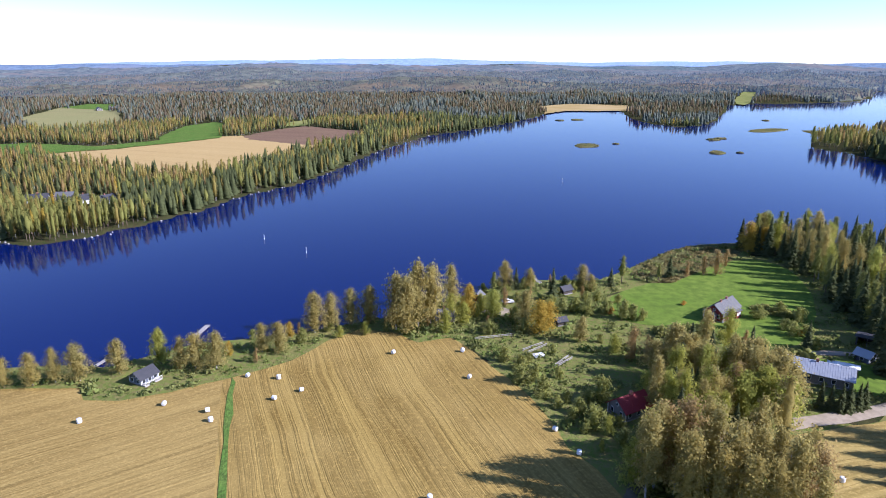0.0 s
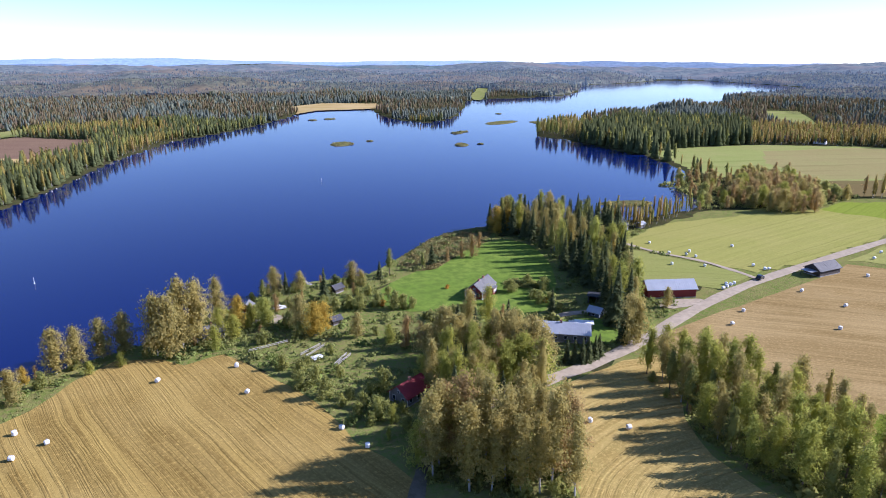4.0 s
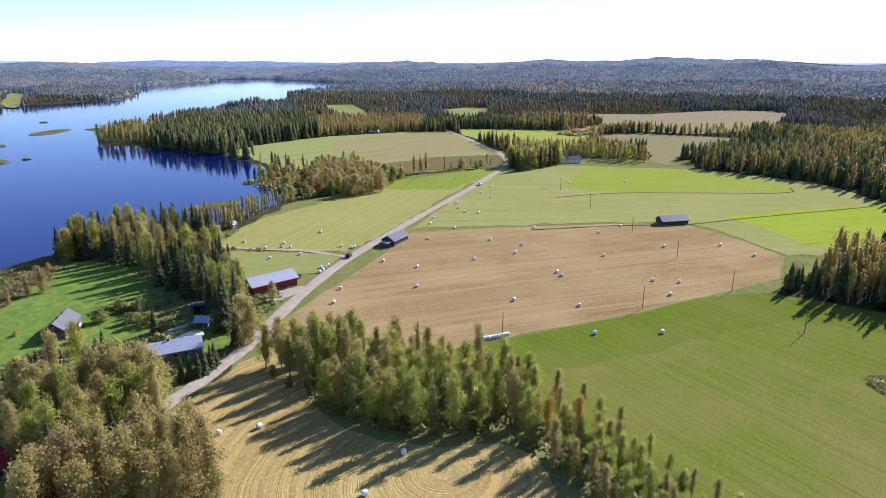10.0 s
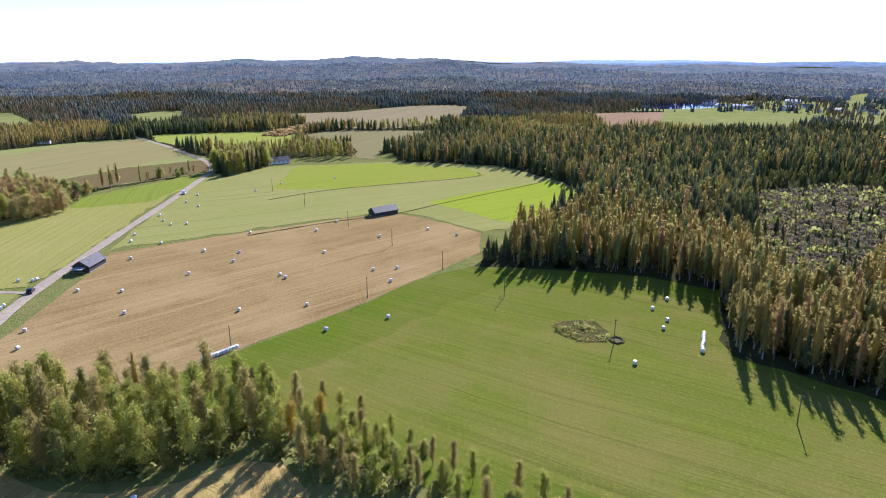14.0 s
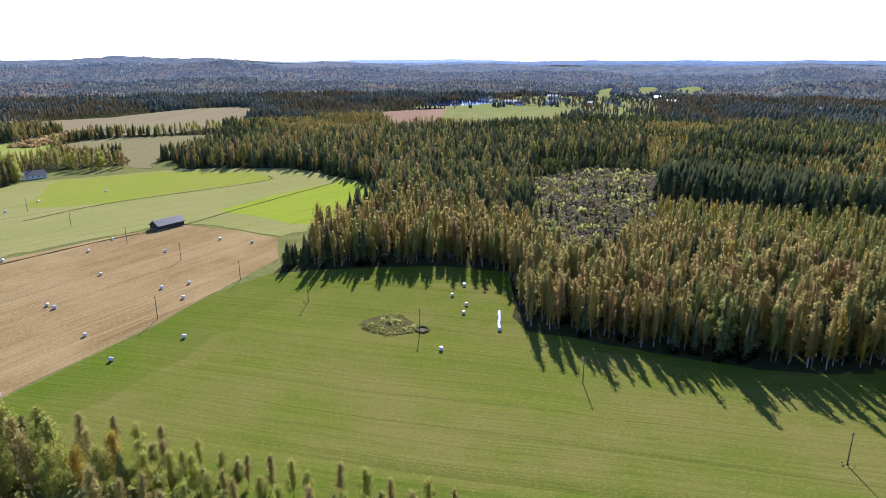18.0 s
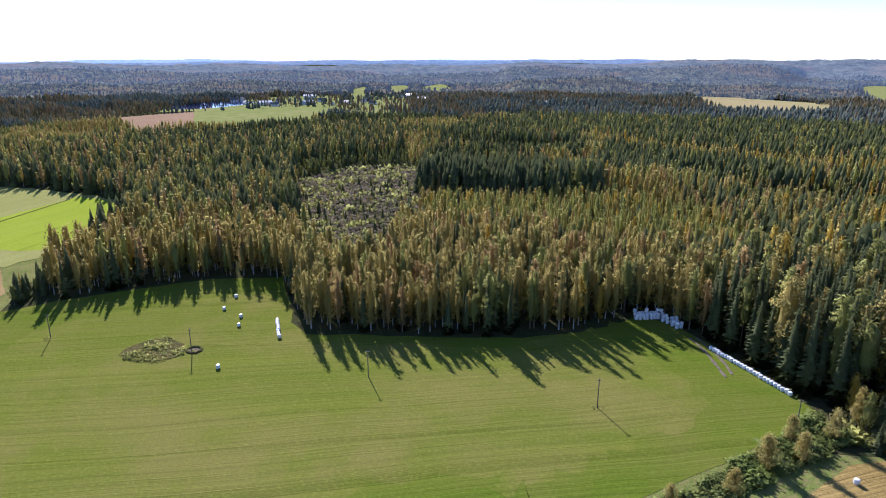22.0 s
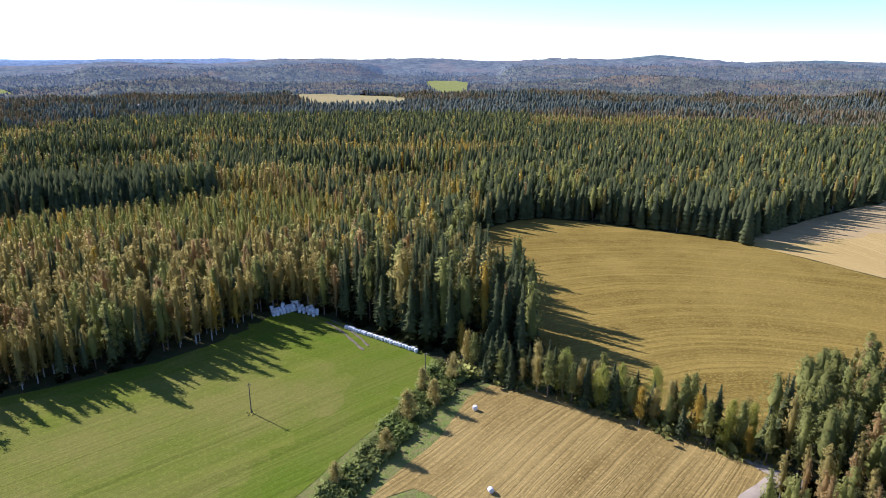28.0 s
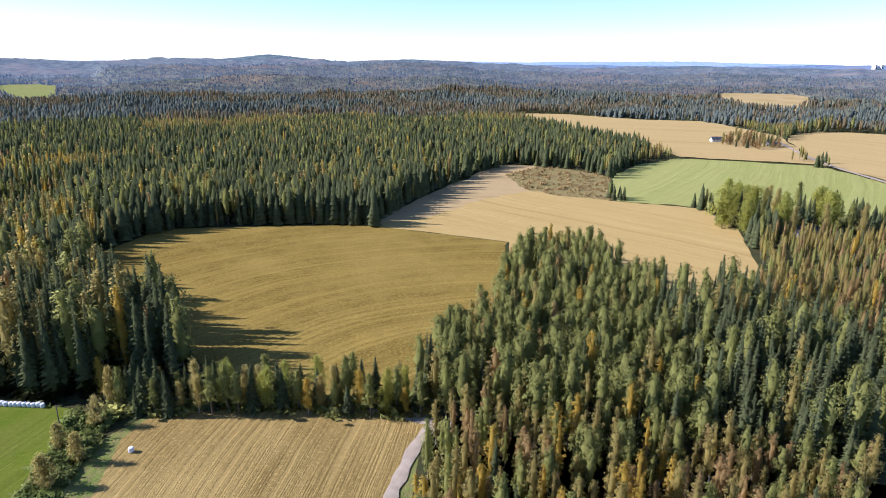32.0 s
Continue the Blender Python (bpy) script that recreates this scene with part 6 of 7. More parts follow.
for x, y, h in ((114.0, 187.0, 2.0), (86.0, 213.0, 1.6), (58.0, 205.0, 2.2)):
    bush = thing("garden_bush", x, y, 0.03, 30, "round garden bush in bright orange autumn colour", "bush")
    w, crown = broadleaf(9, width=0.5, low=0.05, clumps=40, per=12, size=0.06, round_top=1.0)
    for nm, vf, mat in (("stem", w, M["bark"]), ("crown", crown, M["orange"])):
        ob = new(nm, mesh_of(nm, vf, mat))
        ob.parent = bush
    bush.scale = (h * 1.3, h * 1.3, h)
for k, poly in enumerate(ISLETS):
    weeds("islet_reeds", poly, 60, 0.6, 1.4, M["straw_leaf"], "brownish reeds on an islet", 220 + k, False)

# ---- buoys and shore stones ----
for x, y in [(85, 450), (-87, 300), (-62, 278)]:
    buoy = thing("marker_buoy", x, y, -0.6, 0, "slim white marker buoy floating on the lake", "buoy", "lake buoys")
    for nm, pts, rr, mat in (("float", [(0, 0, 0), (0, 0, 0.35), (0, 0, 0.6)], [0.25, 0.3, 0.1], M["wrap"]), ("staff", [(0, 0, 0.6), (0, 0, 2.6), (0, 0, 2.7)], [0.1, 0.09, 0.02], M["white"])):
        v, f = tube(pts, rr, 8)
        put(nm, v.tolist(), [tuple(int(i) for i in q) for q in f], mat, buoy)


def shore_stones(line, count, seed, label):
    """Pale boulders at the waterline."""
    rnd = np.random.RandomState(seed)
    pts = soften(line, False, 2)
    k = rnd.randint(0, len(pts) - 1, count)
    u = rnd.uniform(0, 1, count)
    p = np.array(pts)
    x = p[k, 0] * (1 - u) + p[k + 1, 0] * u + rnd.normal(size=count) * 1.6
    y = p[k, 1] * (1 - u) + p[k + 1, 1] * u + rnd.normal(size=count) * 1.6
    tem = []
    for t in (1, 2, 3):
        r2 = np.random.RandomState(seed + t)
        tem.append([closed_core(lambda q: 0.55 * math.sin(3.1416 * min(1, max(0.05, q))) ** 0.6, 0.0, 1.0, r2, 6, 3, 0.25)])
    stand("shore_stones", tem, x, y, np.full(count, -0.7), rnd.uniform(0.7, 1.1, count), [M["stone"]], [label], seed, 1.1)


shore_stones(SHORE_C[5:], 48, 401, "pale boulders along the far lake shore")

# ---- buildings ----
def box(bm, x0, x1, y0, y1, z0, z1):
    vs = [bm.verts.new(p) for p in ((x0, y0, z0), (x1, y0, z0), (x1, y1, z0), (x0, y1, z0), (x0, y0, z1), (x1, y0, z1), (x1, y1, z1), (x0, y1, z1))]
    for f in ((3, 2, 1, 0), (4, 5, 6, 7), (0, 1, 5, 4), (1, 2, 6, 5), (2, 3, 7, 6), (3, 0, 4, 7)):
        bm.faces.new([vs[i] for i in f])


def part(name, bm, mat, parent, label=""):
    me = bpy.data.meshes.new(name)
    bm.normal_update()
    bm.to_mesh(me)
    bm.free()
    me.materials.append(mat)
    ob = new(name, me)
    ob.parent = parent
    return tagged(ob, label) if label else ob


def box_part(name, parent, mat, *dims, label=""):
    bm = bmesh.new()
    box(bm, *dims)
    return part(name, bm, mat, parent, label)


def window_at(parent, side, u, z, w, h, half, frame_mat):
    """A window in a wall: side x or y and its sign, place u along it; frame proud of the wall, pane within it."""
    axis, sign = side
    holder = parent
    for nm, grow, d0, d1, mat in (("window", 0.09, -0.05, 0.05, frame_mat), ("pane", 0.0, 0.0, 0.06, M["glass"])):
        a, b = sorted((sign * (half + d0), sign * (half + d1)))
        if axis == "y":
            holder = box_part(nm, holder, mat, u - w / 2 - grow, u + w / 2 + grow, a, b, z - h / 2 - grow, z + h / 2 + grow)
        else:
            holder = box_part(nm, holder, mat, a, b, u - w / 2 - grow, u + w / 2 + grow, z - h / 2 - grow, z + h / 2 + grow)


def gable_roof(parent, length, width, eave, rise, mat, over=0.5, thick=0.18, ribs=0.0):
    """Two roof slopes as slabs that meet at the ridge, with standing seams where there are any."""
    run = width / 2 + over
    drop = rise * over / (width / 2)
    for sign in (-1, 1):
        bm = bmesh.new()
        a = [(-length / 2 - over, 0, eave + rise), (length / 2 + over, 0, eave + rise), (length / 2 + over, sign * run, eave - drop), (-length / 2 - over, sign * run, eave - drop)]
        lo = [bm.verts.new((p[0], p[1], p[2] + 0.02)) for p in a]
        hi = [bm.verts.new((p[0], p[1], p[2] + thick)) for p in a]
        for q in ((hi[0], hi[1], hi[2], hi[3]), (lo[3], lo[2], lo[1], lo[0])):
            bm.faces.new(q)
        for i in range(4):
            bm.faces.new((lo[i], lo[(i + 1) % 4], hi[(i + 1) % 4], hi[i]))
        bmesh.ops.recalc_face_normals(bm, faces=bm.faces)
        slope = part("roof_slope", bm, mat, parent)
        n = int(length / ribs) if ribs else -1
        for k in range(n + 1):
            x = -length / 2 + k * length / n
            bm = bmesh.new()
            vs = [bm.verts.new(p) for p in ((x - 0.04, 0, eave + rise + thick), (x + 0.04, 0, eave + rise + thick), (x + 0.04, sign * run, eave - drop + thick), (x - 0.04, sign * run, eave - drop + thick),
                                            (x - 0.04, 0, eave + rise + thick + 0.06), (x + 0.04, 0, eave + rise + thick + 0.06), (x + 0.04, sign * run, eave - drop + thick + 0.06), (x - 0.04, sign * run, eave - drop + thick + 0.06))]
            for f in ((4, 5, 6, 7), (0, 1, 5, 4), (1, 2, 6, 5), (2, 3, 7, 6), (3, 0, 4, 7)):
                bm.faces.new([vs[i] for i in f])
            part("roof_seam", bm, mat, slope)


def walls(parent, length, width, eave, rise, mat, label=""):
    bm = bmesh.new()
    pts = [(-width / 2, 0), (width / 2, 0), (width / 2, eave), (0, eave + rise), (-width / 2, eave)]
    ends = [[bm.verts.new((x, y, z)) for y, z in pts] for x in (-length / 2, length / 2)]
    bm.faces.new(ends[0])
    bm.faces.new(ends[1][::-1])
    for i in range(5):
        j = (i + 1) % 5
        bm.faces.new((ends[0][i], ends[0][j], ends[1][j], ends[1][i]))
    bmesh.ops.recalc_face_normals(bm, faces=bm.faces)
    return part("wall", bm, mat, parent, label)


def house(name, x, y, rz, length, width, eave, rise, wall_mat, roof_mat, label, category="house", windows=0, chimneys=0, trim=None, door=None, ribs=0.0, plinth=True, gable_window=True):
    t = thing(name, x, y, 0.5 if math.hypot(x, y) > 900 else 0.03, rz, label, category)
    walls(t, length, width, eave, rise, wall_mat)
    gable_roof(t, length, width, eave, rise, roof_mat, ribs=ribs)
    if plinth:
        box_part("plinth", t, M["stone"], -length / 2 - 0.06, length / 2 + 0.06, -width / 2 - 0.06, width / 2 + 0.06, -0.3, 0.35)
    trim = trim or M["white"]
    for sign in (-1, 1):
        for k in range(windows):
            u = -length / 2 + (k + 0.5) * length / windows
            if door and sign == -1 and k == door - 1:
                box_part("door", t, M["dark_boards"], u - 0.5, u + 0.5, -width / 2 - 0.08, -width / 2 + 0.02, 0.35, 2.4)
                continue
            window_at(t, ("y", sign), u, eave * 0.58, 0.9, 1.1, width / 2, trim)
        if windows and gable_window:
            for u in (-width / 4, width / 4):
                window_at(t, ("x", sign), u, eave * 0.58, 0.8, 1.1, length / 2, trim)
            window_at(t, ("x", sign), 0, eave + rise * 0.35, 0.6, 0.6, length / 2, trim)
    if windows:
        for sx in (-1, 1):
            for sy in (-1, 1):
                cx, cy = sx * length / 2, sy * width / 2
                box_part("corner_board", t, trim, cx - 0.09, cx + 0.09, cy - 0.09, cy + 0.09, 0.35, eave)
    for k in range(chimneys):
        u = (k + 1) * length / (chimneys + 1) - length / 2
        box_part("chimney", t, M["brick"], u - 0.35, u + 0.35, -0.3, 0.3, eave + rise * 0.6, eave + rise + 0.9)
    return t


# farmyard
farm = house("farmhouse", 95.6, 203.4, 42, 12.4, 6.6, 3.0, 2.6, M["red"], M["roof_grey"], "red board farmhouse with white trim and grey roof", windows=4, chimneys=2, ribs=0.6)
porch = box_part("porch", farm, M["red"], -7.9, -6.1, -1.1, 1.1, 0, 2.3)
bm = bmesh.new()
for s in (-1, 1):
    vs = [bm.verts.new(p) for p in ((-8.2, 0, 3.2), (-6.1, 0, 3.2), (-6.1, s * 1.4, 2.3), (-8.2, s * 1.4, 2.3))]
    ws = [bm.verts.new((v.co.x, v.co.y, v.co.z + 0.12)) for v in vs]
    bm.faces.new(ws)
    for i in range(4):
        bm.faces.new((vs[i], vs[(i + 1) % 4], ws[(i + 1) % 4], ws[i]))
part("porch_roof", bm, M["roof_grey"], farm)
for s in (-1, 1):
    box_part("porch_post", farm, M["white"], -8.0, -7.85, s * 1.15 - 0.08, s * 1.15 + 0.08, 0, 2.3)
box_part("verandah", farm, M["red"], 0.5, 3.8, -4.9, -3.3, 0, 2.6)
box_part("verandah_roof", farm, M["roof_grey"], 0.2, 4.1, -5.2, -3.2, 2.6, 2.78)
for k in range(3):
    box_part("verandah_window", farm, M["white"], 0.7 + k, 1.4 + k, -4.96, -4.86, 1.1, 2.2)
long_house = house("long_house", 103.2, 159.6, -31, 17.5, 9.0, 3.0, 1.7, M["grey_boards"], M["roof_tin"], "long grey house with a pale metal roof", windows=6, chimneys=1, ribs=0.6)
box_part("annex_roof", long_house, M["white"], 2.5, 10.5, 4.4, 7.6, 2.7, 2.95, label="pale flat roof of the annex")
box_part("annex_wall", long_house, M["grey_boards"], 3.0, 10.0, 4.3, 7.2, 0, 2.7)
house("red_barn", 160.3, 177.4, -17, 18.2, 7.5, 3.5, 2.4, M["red"], M["roof_tin"], "long dark red barn with a shining metal roof", "barn", ribs=0.8)
shed = thing("open_shed", 132.0, 179.5, 0.03, -42, "dark open-fronted shed with a flat roof", "shed")
box_part("back_wall", shed, M["dark_boards"], -4.2, 4.2, 2.3, 2.5, 0, 2.5)
for s in (-1, 1):
    box_part("side_wall", shed, M["dark_boards"], s * 4.1 - 0.1, s * 4.1 + 0.1, -2.3, 2.3, 0, 2.7)
for k in range(4):
    box_part("post", shed, M["grey_boards"], -4.0 + k * 2.65, -3.85 + k * 2.65, -2.4, -2.25, 0, 2.9)
bm = bmesh.new()
box(bm, -4.7, 4.7, -2.9, 2.9, 2.75, 2.95)
for v in bm.verts:
    v.co.z += 0.06 * -v.co.y
part("roof", bm, M["roof_dark"], shed)
house("small_hut", 123.5, 170.0, -60, 4.2, 3.4, 1.9, 1.3, M["slate_boards"], M["roof_tin"], "small blue-grey hut with a white window", "hut", windows=1, plinth=False)
house("grey_barn", 236.5, 174.5, 4, 12.5, 7.0, 2.6, 2.2, M["dark_boards"], M["roof_dark"], "weathered dark barn with a grey roof by the road", "barn", ribs=0.8)
ca, sa = math.cos(radians(4)), math.sin(radians(4))
lean = thing("lean_to", 236.5 - 8.2 * ca, 174.5 - 8.2 * sa, 0.03, 4, "open lean-to with a pale roof against the barn", "shed")
box_part("roof", lean, M["roof_tin"], -1.9, 1.9, -2.4, 2.4, 2.2, 2.35)
for k in (-1.7, 1.7):
    for j in (-2.2, 2.2):
        box_part("post", lean, M["dark_boards"], k - 0.08, k + 0.08, j - 0.08, j + 0.08, 0, 2.2)
house("field_barn", 344.5, 71.5, -45, 15.0, 7.0, 2.4, 2.2, M["dark_boards"], M["roof_dark"], "old dark hay barn in the meadow", "barn")
house("roadside_house", 508.0, 193.0, -52, 18.0, 8.0, 3.0, 2.6, M["white"], M["roof_dark"], "white house with a dark roof behind trees", windows=5, chimneys=1)
house("bay_house", 197.0, 261.5, 10, 11.5, 8.0, 3.3, 3.0, M["grey_boards"], M["roof_dark"], "grey lakeside house with a dark roof", windows=4, chimneys=1)
house("garden_shed", 214.0, 262.0, 20, 4.0, 3.0, 2.0, 0.9, M["grey_boards"], M["roof_tin"], "small grey garden shed", "shed")
cottage = house("lake_cottage", -81.6, 157.4, 62, 5.4, 4.6, 1.9, 1.5, M["slate_boards"], M["roof_dark"], "small slate-grey lake cottage with white corners", "cottage", windows=3, ribs=0.5)
box_part("terrace", cottage, M["planks"], -2.7, 2.7, -3.9, -2.3, 0.0, 0.3)
for k in range(5):
    box_part("rail_post", cottage, M["white"], -2.7 + k * 1.32, -2.6 + k * 1.32, -3.9, -3.8, 0.3, 1.1)
box_part("rail", cottage, M["white"], -2.7, 2.7, -3.92, -3.82, 1.0, 1.12)
house("red_roof_cabin", 46.5, 141.0, 30, 8.5, 6.0, 2.7, 2.4, M["grey_boards"], M["roof_red"], "small pale cabin with a bright red roof in shade", "cabin", windows=3, chimneys=1, ribs=0.6)
house("sauna", 0.5, 199.5, 15, 6.2, 4.6, 2.3, 1.7, M["grey_boards"], M["roof_grey"], "grey lakeside sauna among birches", "sauna", windows=2, chimneys=1)
house("boat_shed", 46.0, 225.0, 30, 4.2, 3.2, 1.9, 1.1, M["dark_boards"], M["roof_dark"], "dark boat shed near the water", "shed")
house("garden_hut", 39.0, 195.5, 20, 3.2, 2.6, 1.9, 0.9, M["dark_boards"], M["roof_dark"], "small dark hut beside the bushes", "hut")
house("store_hut", 13.0, 217.5, 70, 4.0, 3.2, 2.0, 1.2, M["red"], M["roof_grey"], "little red store hut under trees", "hut")

board = thing("hay_cover", 28.3, 171.2, 0.03, 20, "white sheet-metal cover on low posts in the weeds", "cover")
bm = bmesh.new()
for k in range(5):
    box(bm, -1.7 + k * 0.7, -1.08 + k * 0.7, -1.3, 1.3, 0.9 + 0.02 * (k % 2), 0.97 + 0.02 * (k % 2))
part("sheet", bm, M["white"], board)
for a in (-1.5, 1.5):
    for b in (-1.1, 1.1):
        box_part("post", board, M["grey_boards"], a - 0.06, a + 0.06, b - 0.06, b + 0.06, 0, 0.9)
# long lying poles, built as low racks with added stakes
for dx, dy, rz, long in [(16.0, 184.5, 14, 12.4), (27.5, 177.5, 36, 8.6), (28.5, 176.0, 41, 9.2), (34.5, 168.0, 50, 7.8), (35.5, 167.5, 45, 7.1)]:
    rack = thing("pole_rack", dx, dy, 0.03, rz, "long weathered grey poles on added low stakes", "hay rack", "hay racks")
    for k in range(5):
        u = -long / 2 + 0.2 + k * (long - 0.4) / 4
        box_part("stake", rack, M["pole"], u - 0.04, u + 0.04, -0.04, 0.04, 0, 1.1)
    for z, w in ((0.55, 0.05), (1.0, 0.09)):
        box_part("bar", rack, M["planks"], -long / 2, long / 2, -w, w, z, z + 0.1)


def dock(x, y, rz, length, width, label):
    t = thing("dock", x, y, -0.2, rz, label, "dock")
    n = int(length / 0.3)
    for k in range(n):
        box_part("plank", t, M["planks"], k * 0.3, k * 0.3 + 0.26, -width / 2, width / 2, 0.18, 0.24)
    for s in (-1, 1):
        box_part("beam", t, M["grey_boards"], 0, length, s * width * 0.35 - 0.07, s * width * 0.35 + 0.07, 0.0, 0.18)
    for k in range(3):
        for s in (-1, 1):
            box_part("pile", t, M["pole"], k * length * 0.45 + 0.3, k * length * 0.45 + 0.5, s * width * 0.45 - 0.1, s * width * 0.45 + 0.1, -2.6, 0.3)


dock(-78.6, 183.0, 84, 12.0, 1.8, "long grey plank dock reaching into the lake")
dock(38.6, 236.0, 112, 8.0, 1.6, "short plank dock by the boat shed")
dock(-99.5, 165.0, 75, 5.0, 1.3, "small white swimming jetty")

# far homes
HOMES = [(-244, 378, 25, "white"), (-229, 369, 25, "white"), (-230, 384, 10, "grey"), (-216, 377, 35, "white"), (-202, 375, 60, "white"), (-534, 1062, 40, "red"), (-515, 1080, 40, "white"), (-552, 1048, 130, "grey"),
         (-72, 838, 5, "white"), (-48, 893, 5, "red"), (-215, -280, 170, "red"), (-229, -269, 150, "white"), (-395, -612, 170, "white"), (-430, -570, 170, "grey"), (585, 500, -65, "grey"), (600, 470, -65, "white"),
         (795, 560, 30, "red")]
for hx, hy, rz, tone in HOMES:
    house("far_house", hx, hy, rz, 11.0, 7.0, 3.0, 2.4, M["grey_boards" if tone == "grey" else tone], M["roof_dark" if tone == "white" else "roof_grey"], "%s house among trees far off" % tone, windows=3, chimneys=1, plinth=False)
village_rnd = random.Random(8)
for k in range(26):
    a = -104.5 - 18 * village_rnd.random() - (12 if k % 5 == 0 else 0)
    r = village_rnd.uniform(1180, 1420)
    big = k % 6 == 0
    house("village_house", -math.sin(radians(a)) * r, math.cos(radians(a)) * r, village_rnd.uniform(0, 180), 26.0 if big else 13.0, 12.0 if big else 8.0, 5.0 if big else 4.0, 3.0, M["white"], M["roof_tin" if big else "roof_grey"],
          "pale hall with a light metal roof in the village" if big else "pale village house far off", "hall" if big else "house", windows=2, plinth=False, gable_window=False)

for x, y in TOWERS:
    tower = thing("tower_block", x, y, 0, 20, "white tower block far on the horizon", "tower block")
    box_part("wall", tower, M["white"], -9, 9, -9, 9, -5, 47)
    box_part("roof", tower, M["roof_grey"], -9.5, 9.5, -9.5, 9.5, 47, 48)
    for k in range(6):
        for s in (-1, 1):
            box_part("window_band", tower, M["glass"], -8, 8, s * 9 - 0.1, s * 9 + 0.1, 4 + 7 * k, 6.5 + 7 * k)

# ---- bales ----
def bale_mesh():
    bm = bmesh.new()
    rings = []
    prof = [(0.0, 0.0), (0.45, 0.0), (0.60, 0.03), (0.66, 0.12), (0.675, 0.3), (0.665, 0.45), (0.68, 0.62), (0.665, 0.8), (0.675, 0.95), (0.66, 1.13), (0.60, 1.22), (0.45, 1.25), (0.0, 1.24)]
    rnd = random.Random(2)
    for r, z in prof[1:-1]:
        rings.append([bm.verts.new((r * math.cos(a * 6.2832 / 18) * rnd.uniform(0.985, 1.015), r * math.sin(a * 6.2832 / 18) * rnd.uniform(0.985, 1.015), z)) for a in range(18)])
    for a, b in zip(rings, rings[1:]):
        for i in range(18):
            bm.faces.new((a[i], a[(i + 1) % 18], b[(i + 1) % 18], b[i]))
    bm.faces.new(rings[0][::-1])
    bm.faces.new(rings[-1])
    me = bpy.data.meshes.new("round_bale")
    bm.to_mesh(me)
    bm.free()
    me.materials.append(M["wrap"])
    me.shade_smooth()
    return me


BALE = bale_mesh()
bale_rnd = random.Random(12)


def bale(x, y, z=0.1, lying=None, rz=None, group="", label="white plastic-wrapped round hay bale on the field"):
    ob = new("round_bale", BALE)
    lying = bale_rnd.random() < 0.45 if lying is None else lying
    rz = bale_rnd.uniform(0, 360) if rz is None else rz
    k = bale_rnd.uniform(0.84, 0.94)
    if lying:
        ob.matrix_basis = pose(x, y, z + 0.66 * k, 0, 0, rz) @ pose(0, 0, 0, 90, 0, 0) @ Matrix.Translation((0, 0, -0.62 * k)) @ Matrix.Scale(k, 4)
    else:
        ob.matrix_basis = pose(x, y, z, 0, 0, rz) @ Matrix.Scale(k, 4)
    return tagged(ob, label, "hay bale", group)


for spots, group in ((BALES_SHORE, "bales by the shore"), (BALES_LANE, "bales by the lane"), (BALES_GOLD, "bales on the tan stubble"), (BALES_GREEN, "bales on the green field"),
                     (BALES_MEADOW, "bales on the meadow"), (BALES_BAY, "bales by the bay"), (BALES_ROADSIDE, "bales by the road"), (BALES_ROUND, "bales on the round field")):
    for x, y in spots:
        bale(x, y, 0.15 if group in ("bales on the meadow", "bales by the bay") else 0.1, group=group)


def bale_row(a, b, n, group, lying=True):
    rz = math.degrees(math.atan2(b[1] - a[1], b[0] - a[0])) + 90
    for k in range(n):
        u = k / (n - 1)
        bale(a[0] + (b[0] - a[0]) * u + bale_rnd.uniform(-0.12, 0.12), a[1] + (b[1] - a[1]) * u + bale_rnd.uniform(-0.12, 0.12), 0.1, lying, rz + bale_rnd.uniform(-5, 5), group, "white wrapped bale in a row at the field edge")


bale_row(ROW_POLE[0], ROW_POLE[1], 11, "bale row by the pole", False)
bale_row(ROW_TUBE[0], ROW_TUBE[1], 11, "bale row by the wood")
bale_row(ROW_DITCH[0], ROW_DITCH[1], 25, "long bale row by the ditch", False)
for x0, y0, x1, y1, n in ((*STACK[0], *STACK[1], 7), (*STACK[1], *STACK[2], 5)):
    for k in range(n):
        u = k / max(1, n - 1)
        for d in range(2):
            for level in range(2 if d == 0 or k % 3 else 3):
                ox, oy = (x1 - x0), (y1 - y0)
                ln = math.hypot(ox, oy)
                bale(x0 + ox * u - oy / ln * 1.4 * d + bale_rnd.uniform(-0.25, 0.25), y0 + oy * u + ox / ln * 1.4 * d + bale_rnd.uniform(-0.25, 0.25), 0.05 + 1.1 * level, level > 0 and bale_rnd.random() < 0.5, None, "stacked bales", "white wrapped bale in a stack at the wood")

# ---- poles, vehicles ----
def power_pole(x, y, rz, h=8.2):
    t = thing("utility_pole", x, y, 0.0, rz, "slender dark wooden utility pole in the field", "utility pole", "utility poles")
    v, f = tube([(0, 0, 0), (0.02, 0, h * 0.5), (0, 0, h)], [0.15, 0.13, 0.1], 8)
    put("pole", v.tolist(), [tuple(int(i) for i in q) for q in f], M["pole"], t)
    box_part("crossarm", t, M["pole"], -0.6, 0.6, -0.05, 0.05, h - 0.55, h - 0.43)
    for s in (-0.5, 0, 0.5):
        v, f = tube([(s, 0, h - 0.43), (s, 0, h - 0.25)], [0.05, 0.04], 6)
        put("insulator", v.tolist(), [tuple(int(i) for i in q) for q in f], M["white"], t)


for spots, rz in ((POLES_A, 30), (POLES_B, 60)):
    for x, y in spots:
        power_pole(x, y, rz)


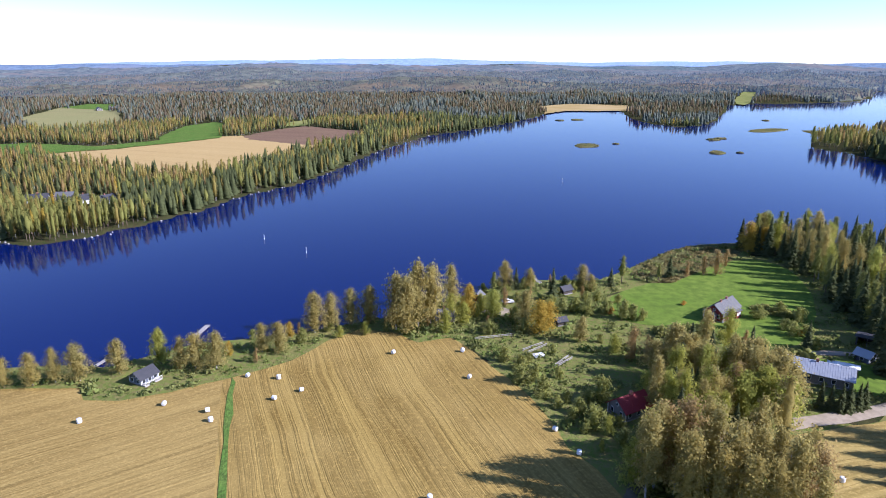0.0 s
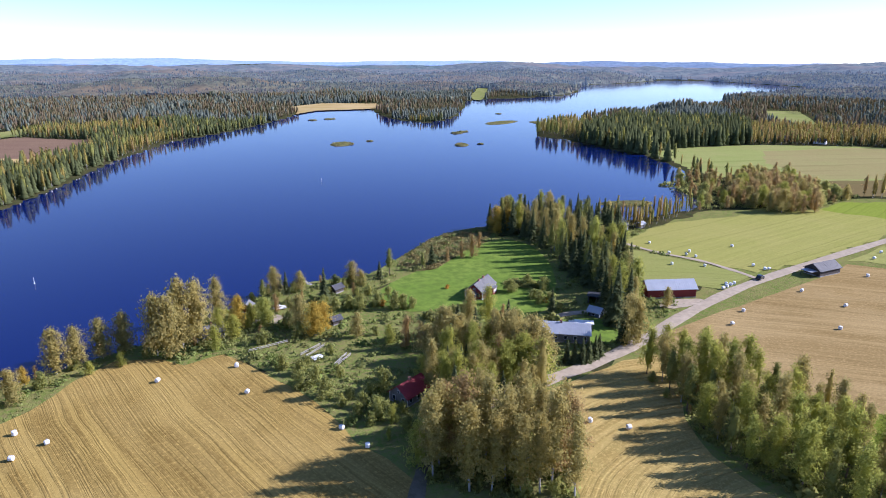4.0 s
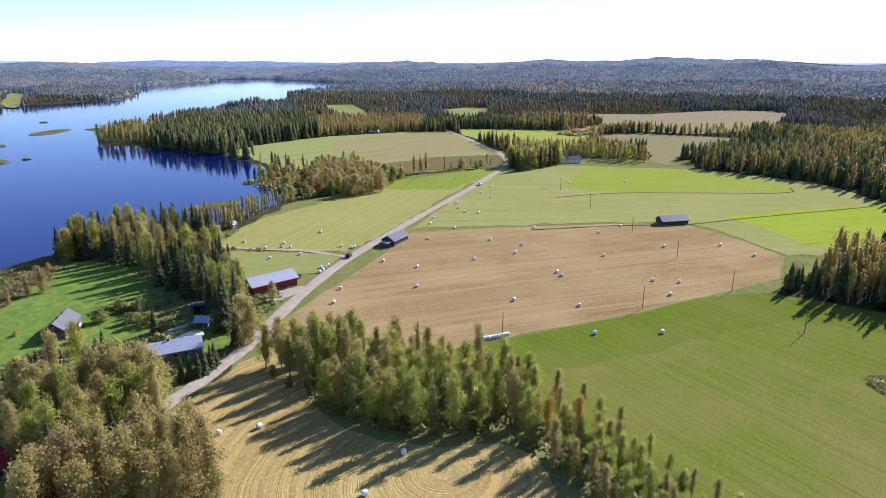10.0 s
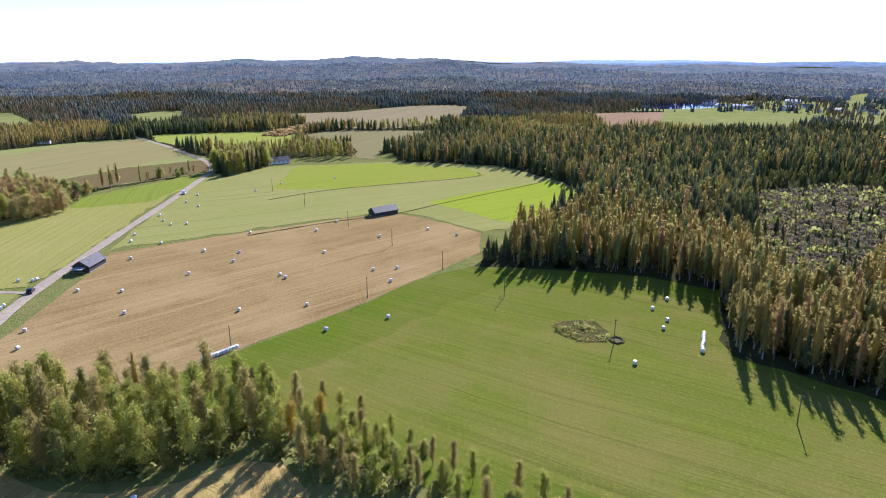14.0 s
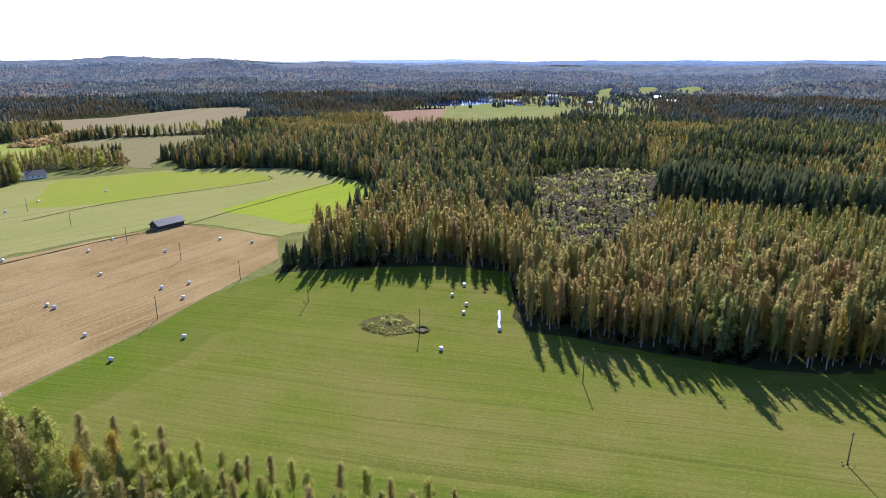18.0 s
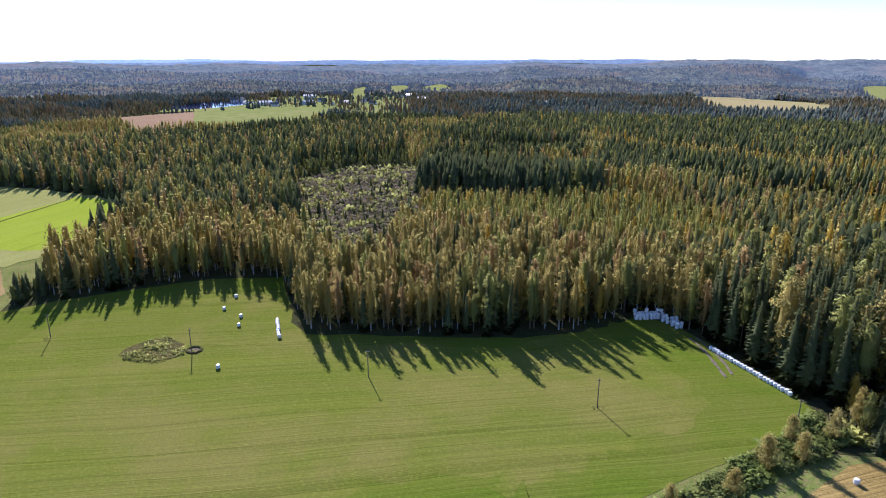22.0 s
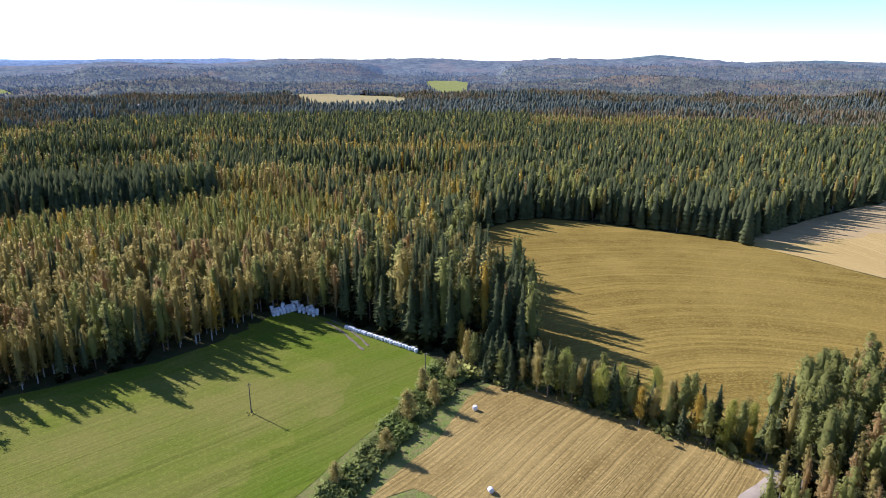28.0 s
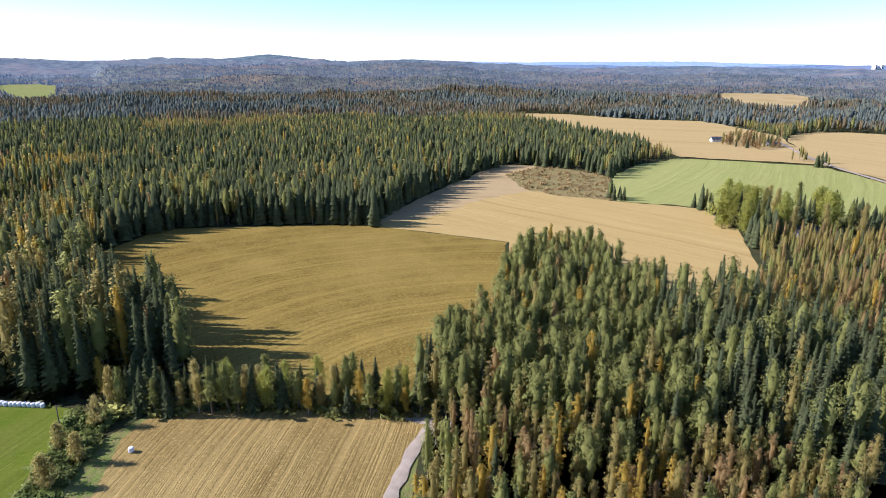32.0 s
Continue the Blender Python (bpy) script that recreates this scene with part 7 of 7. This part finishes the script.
def car(name, x, y, rz, paint, label, length=4.4, width=1.75, height=1.45, category="car"):
    t = thing(name, x, y, 0.27, rz, label, category)
    L, W = length / 2, width / 2
    prof = [(-L, 0.35), (-L, 0.8), (-L * 0.92, 0.95), (-L * 0.7, height * 0.93), (-L * 0.45, height), (L * 0.1, height), (L * 0.42, 0.98), (L * 0.95, 0.82), (L, 0.6), (L, 0.35)]
    bm = bmesh.new()
    sides = []
    for s in (-1, 1):
        sides.append([bm.verts.new((px, s * W * (0.86 if pz > 1.0 else 1.0), pz)) for px, pz in prof])
    n = len(prof)
    for i in range(n):
        bm.faces.new((sides[0][i], sides[0][(i + 1) % n], sides[1][(i + 1) % n], sides[1][i]))
    bm.faces.new(sides[0])
    bm.faces.new(sides[1][::-1])
    bmesh.ops.recalc_face_normals(bm, faces=bm.faces)
    part("body", bm, paint, t)
    for s in (-1, 1):
        box_part("side_window", t, M["glass"], -L * 0.62, L * 0.18, s * W * 0.93 - 0.03, s * W * 0.93 + 0.03, 0.98, height - 0.1)
        for wx in (-L * 0.62, L * 0.62):
            v, f = tube([(0, 0, -0.11), (0, 0, 0.11)], [0.32, 0.32], 14)
            v = np.concatenate([v, [[0, 0, -0.11], [0, 0, 0.11]]])
            fs = [tuple(int(i) for i in q) for q in f] + [(28, (i + 1) % 14, i) for i in range(14)] + [(29, 14 + i, 14 + (i + 1) % 14) for i in range(14)]
            w = put("wheel", v.tolist(), fs, M["tyre"], t)
            w.matrix_basis = pose(wx, s * (W - 0.06), 0.32, 90, 0, 0)
            v, f = tube([(0, 0, -0.125), (0, 0, 0.125)], [0.19, 0.19], 10)
            put("rim", v.tolist(), [tuple(int(i) for i in q) for q in f] + [tuple(range(9, -1, -1)), tuple(range(10, 20))], M["roof_tin"], w)
    return t


car("dark_car", 206.0, 177.4, 22, M["paint_dark"], "dark off-road car on the gravel road", 4.6, 1.85, 1.8)
car("white_van", 383.0, 209.0, 13, M["paint_white"], "white van parked at the road edge", 5.6, 2.0, 2.2, "van")
car("white_car", 23.5, 214.5, 10, M["paint_white"], "white car parked among trees", 4.3, 1.75, 1.45)

# ---- small ground details ----
for k, (x, y) in enumerate(POLES_B):
    weeds("pole_weeds", [(x - 1.6, y - 1.2), (x + 1.4, y - 1.5), (x + 1.7, y + 1.3), (x - 1.2, y + 1.5)], 16, 0.3, 0.7, M["green"], "uncut weeds round the foot of a pole", 300 + k, False)

pit = thing("pit_ring", PIT[0][0], PIT[0][1], 0.06, 0, "low ring of pale earth round a small field pit", "pit")
for nm, rings, mat in (("bank", ((3.0, 0.0), (2.5, 0.42), (2.0, 0.5), (1.6, 0.12)), M["heath"]), ("hollow", ((1.65, 0.12), (0.9, 0.04), (0.05, 0.03)), M["earth"])):
    vs = [(r * (1 + 0.08 * math.sin(3 * k + r)) * math.cos(k * 0.3927), r * 0.9 * math.sin(k * 0.3927), z + 0.05 * math.sin(5 * k)) for r, z in rings for k in range(16)]
    put(nm, vs, [(i * 16 + k, i * 16 + (k + 1) % 16, (i + 1) * 16 + (k + 1) % 16, (i + 1) * 16 + k) for i in range(len(rings) - 1) for k in range(16)], mat, pit)
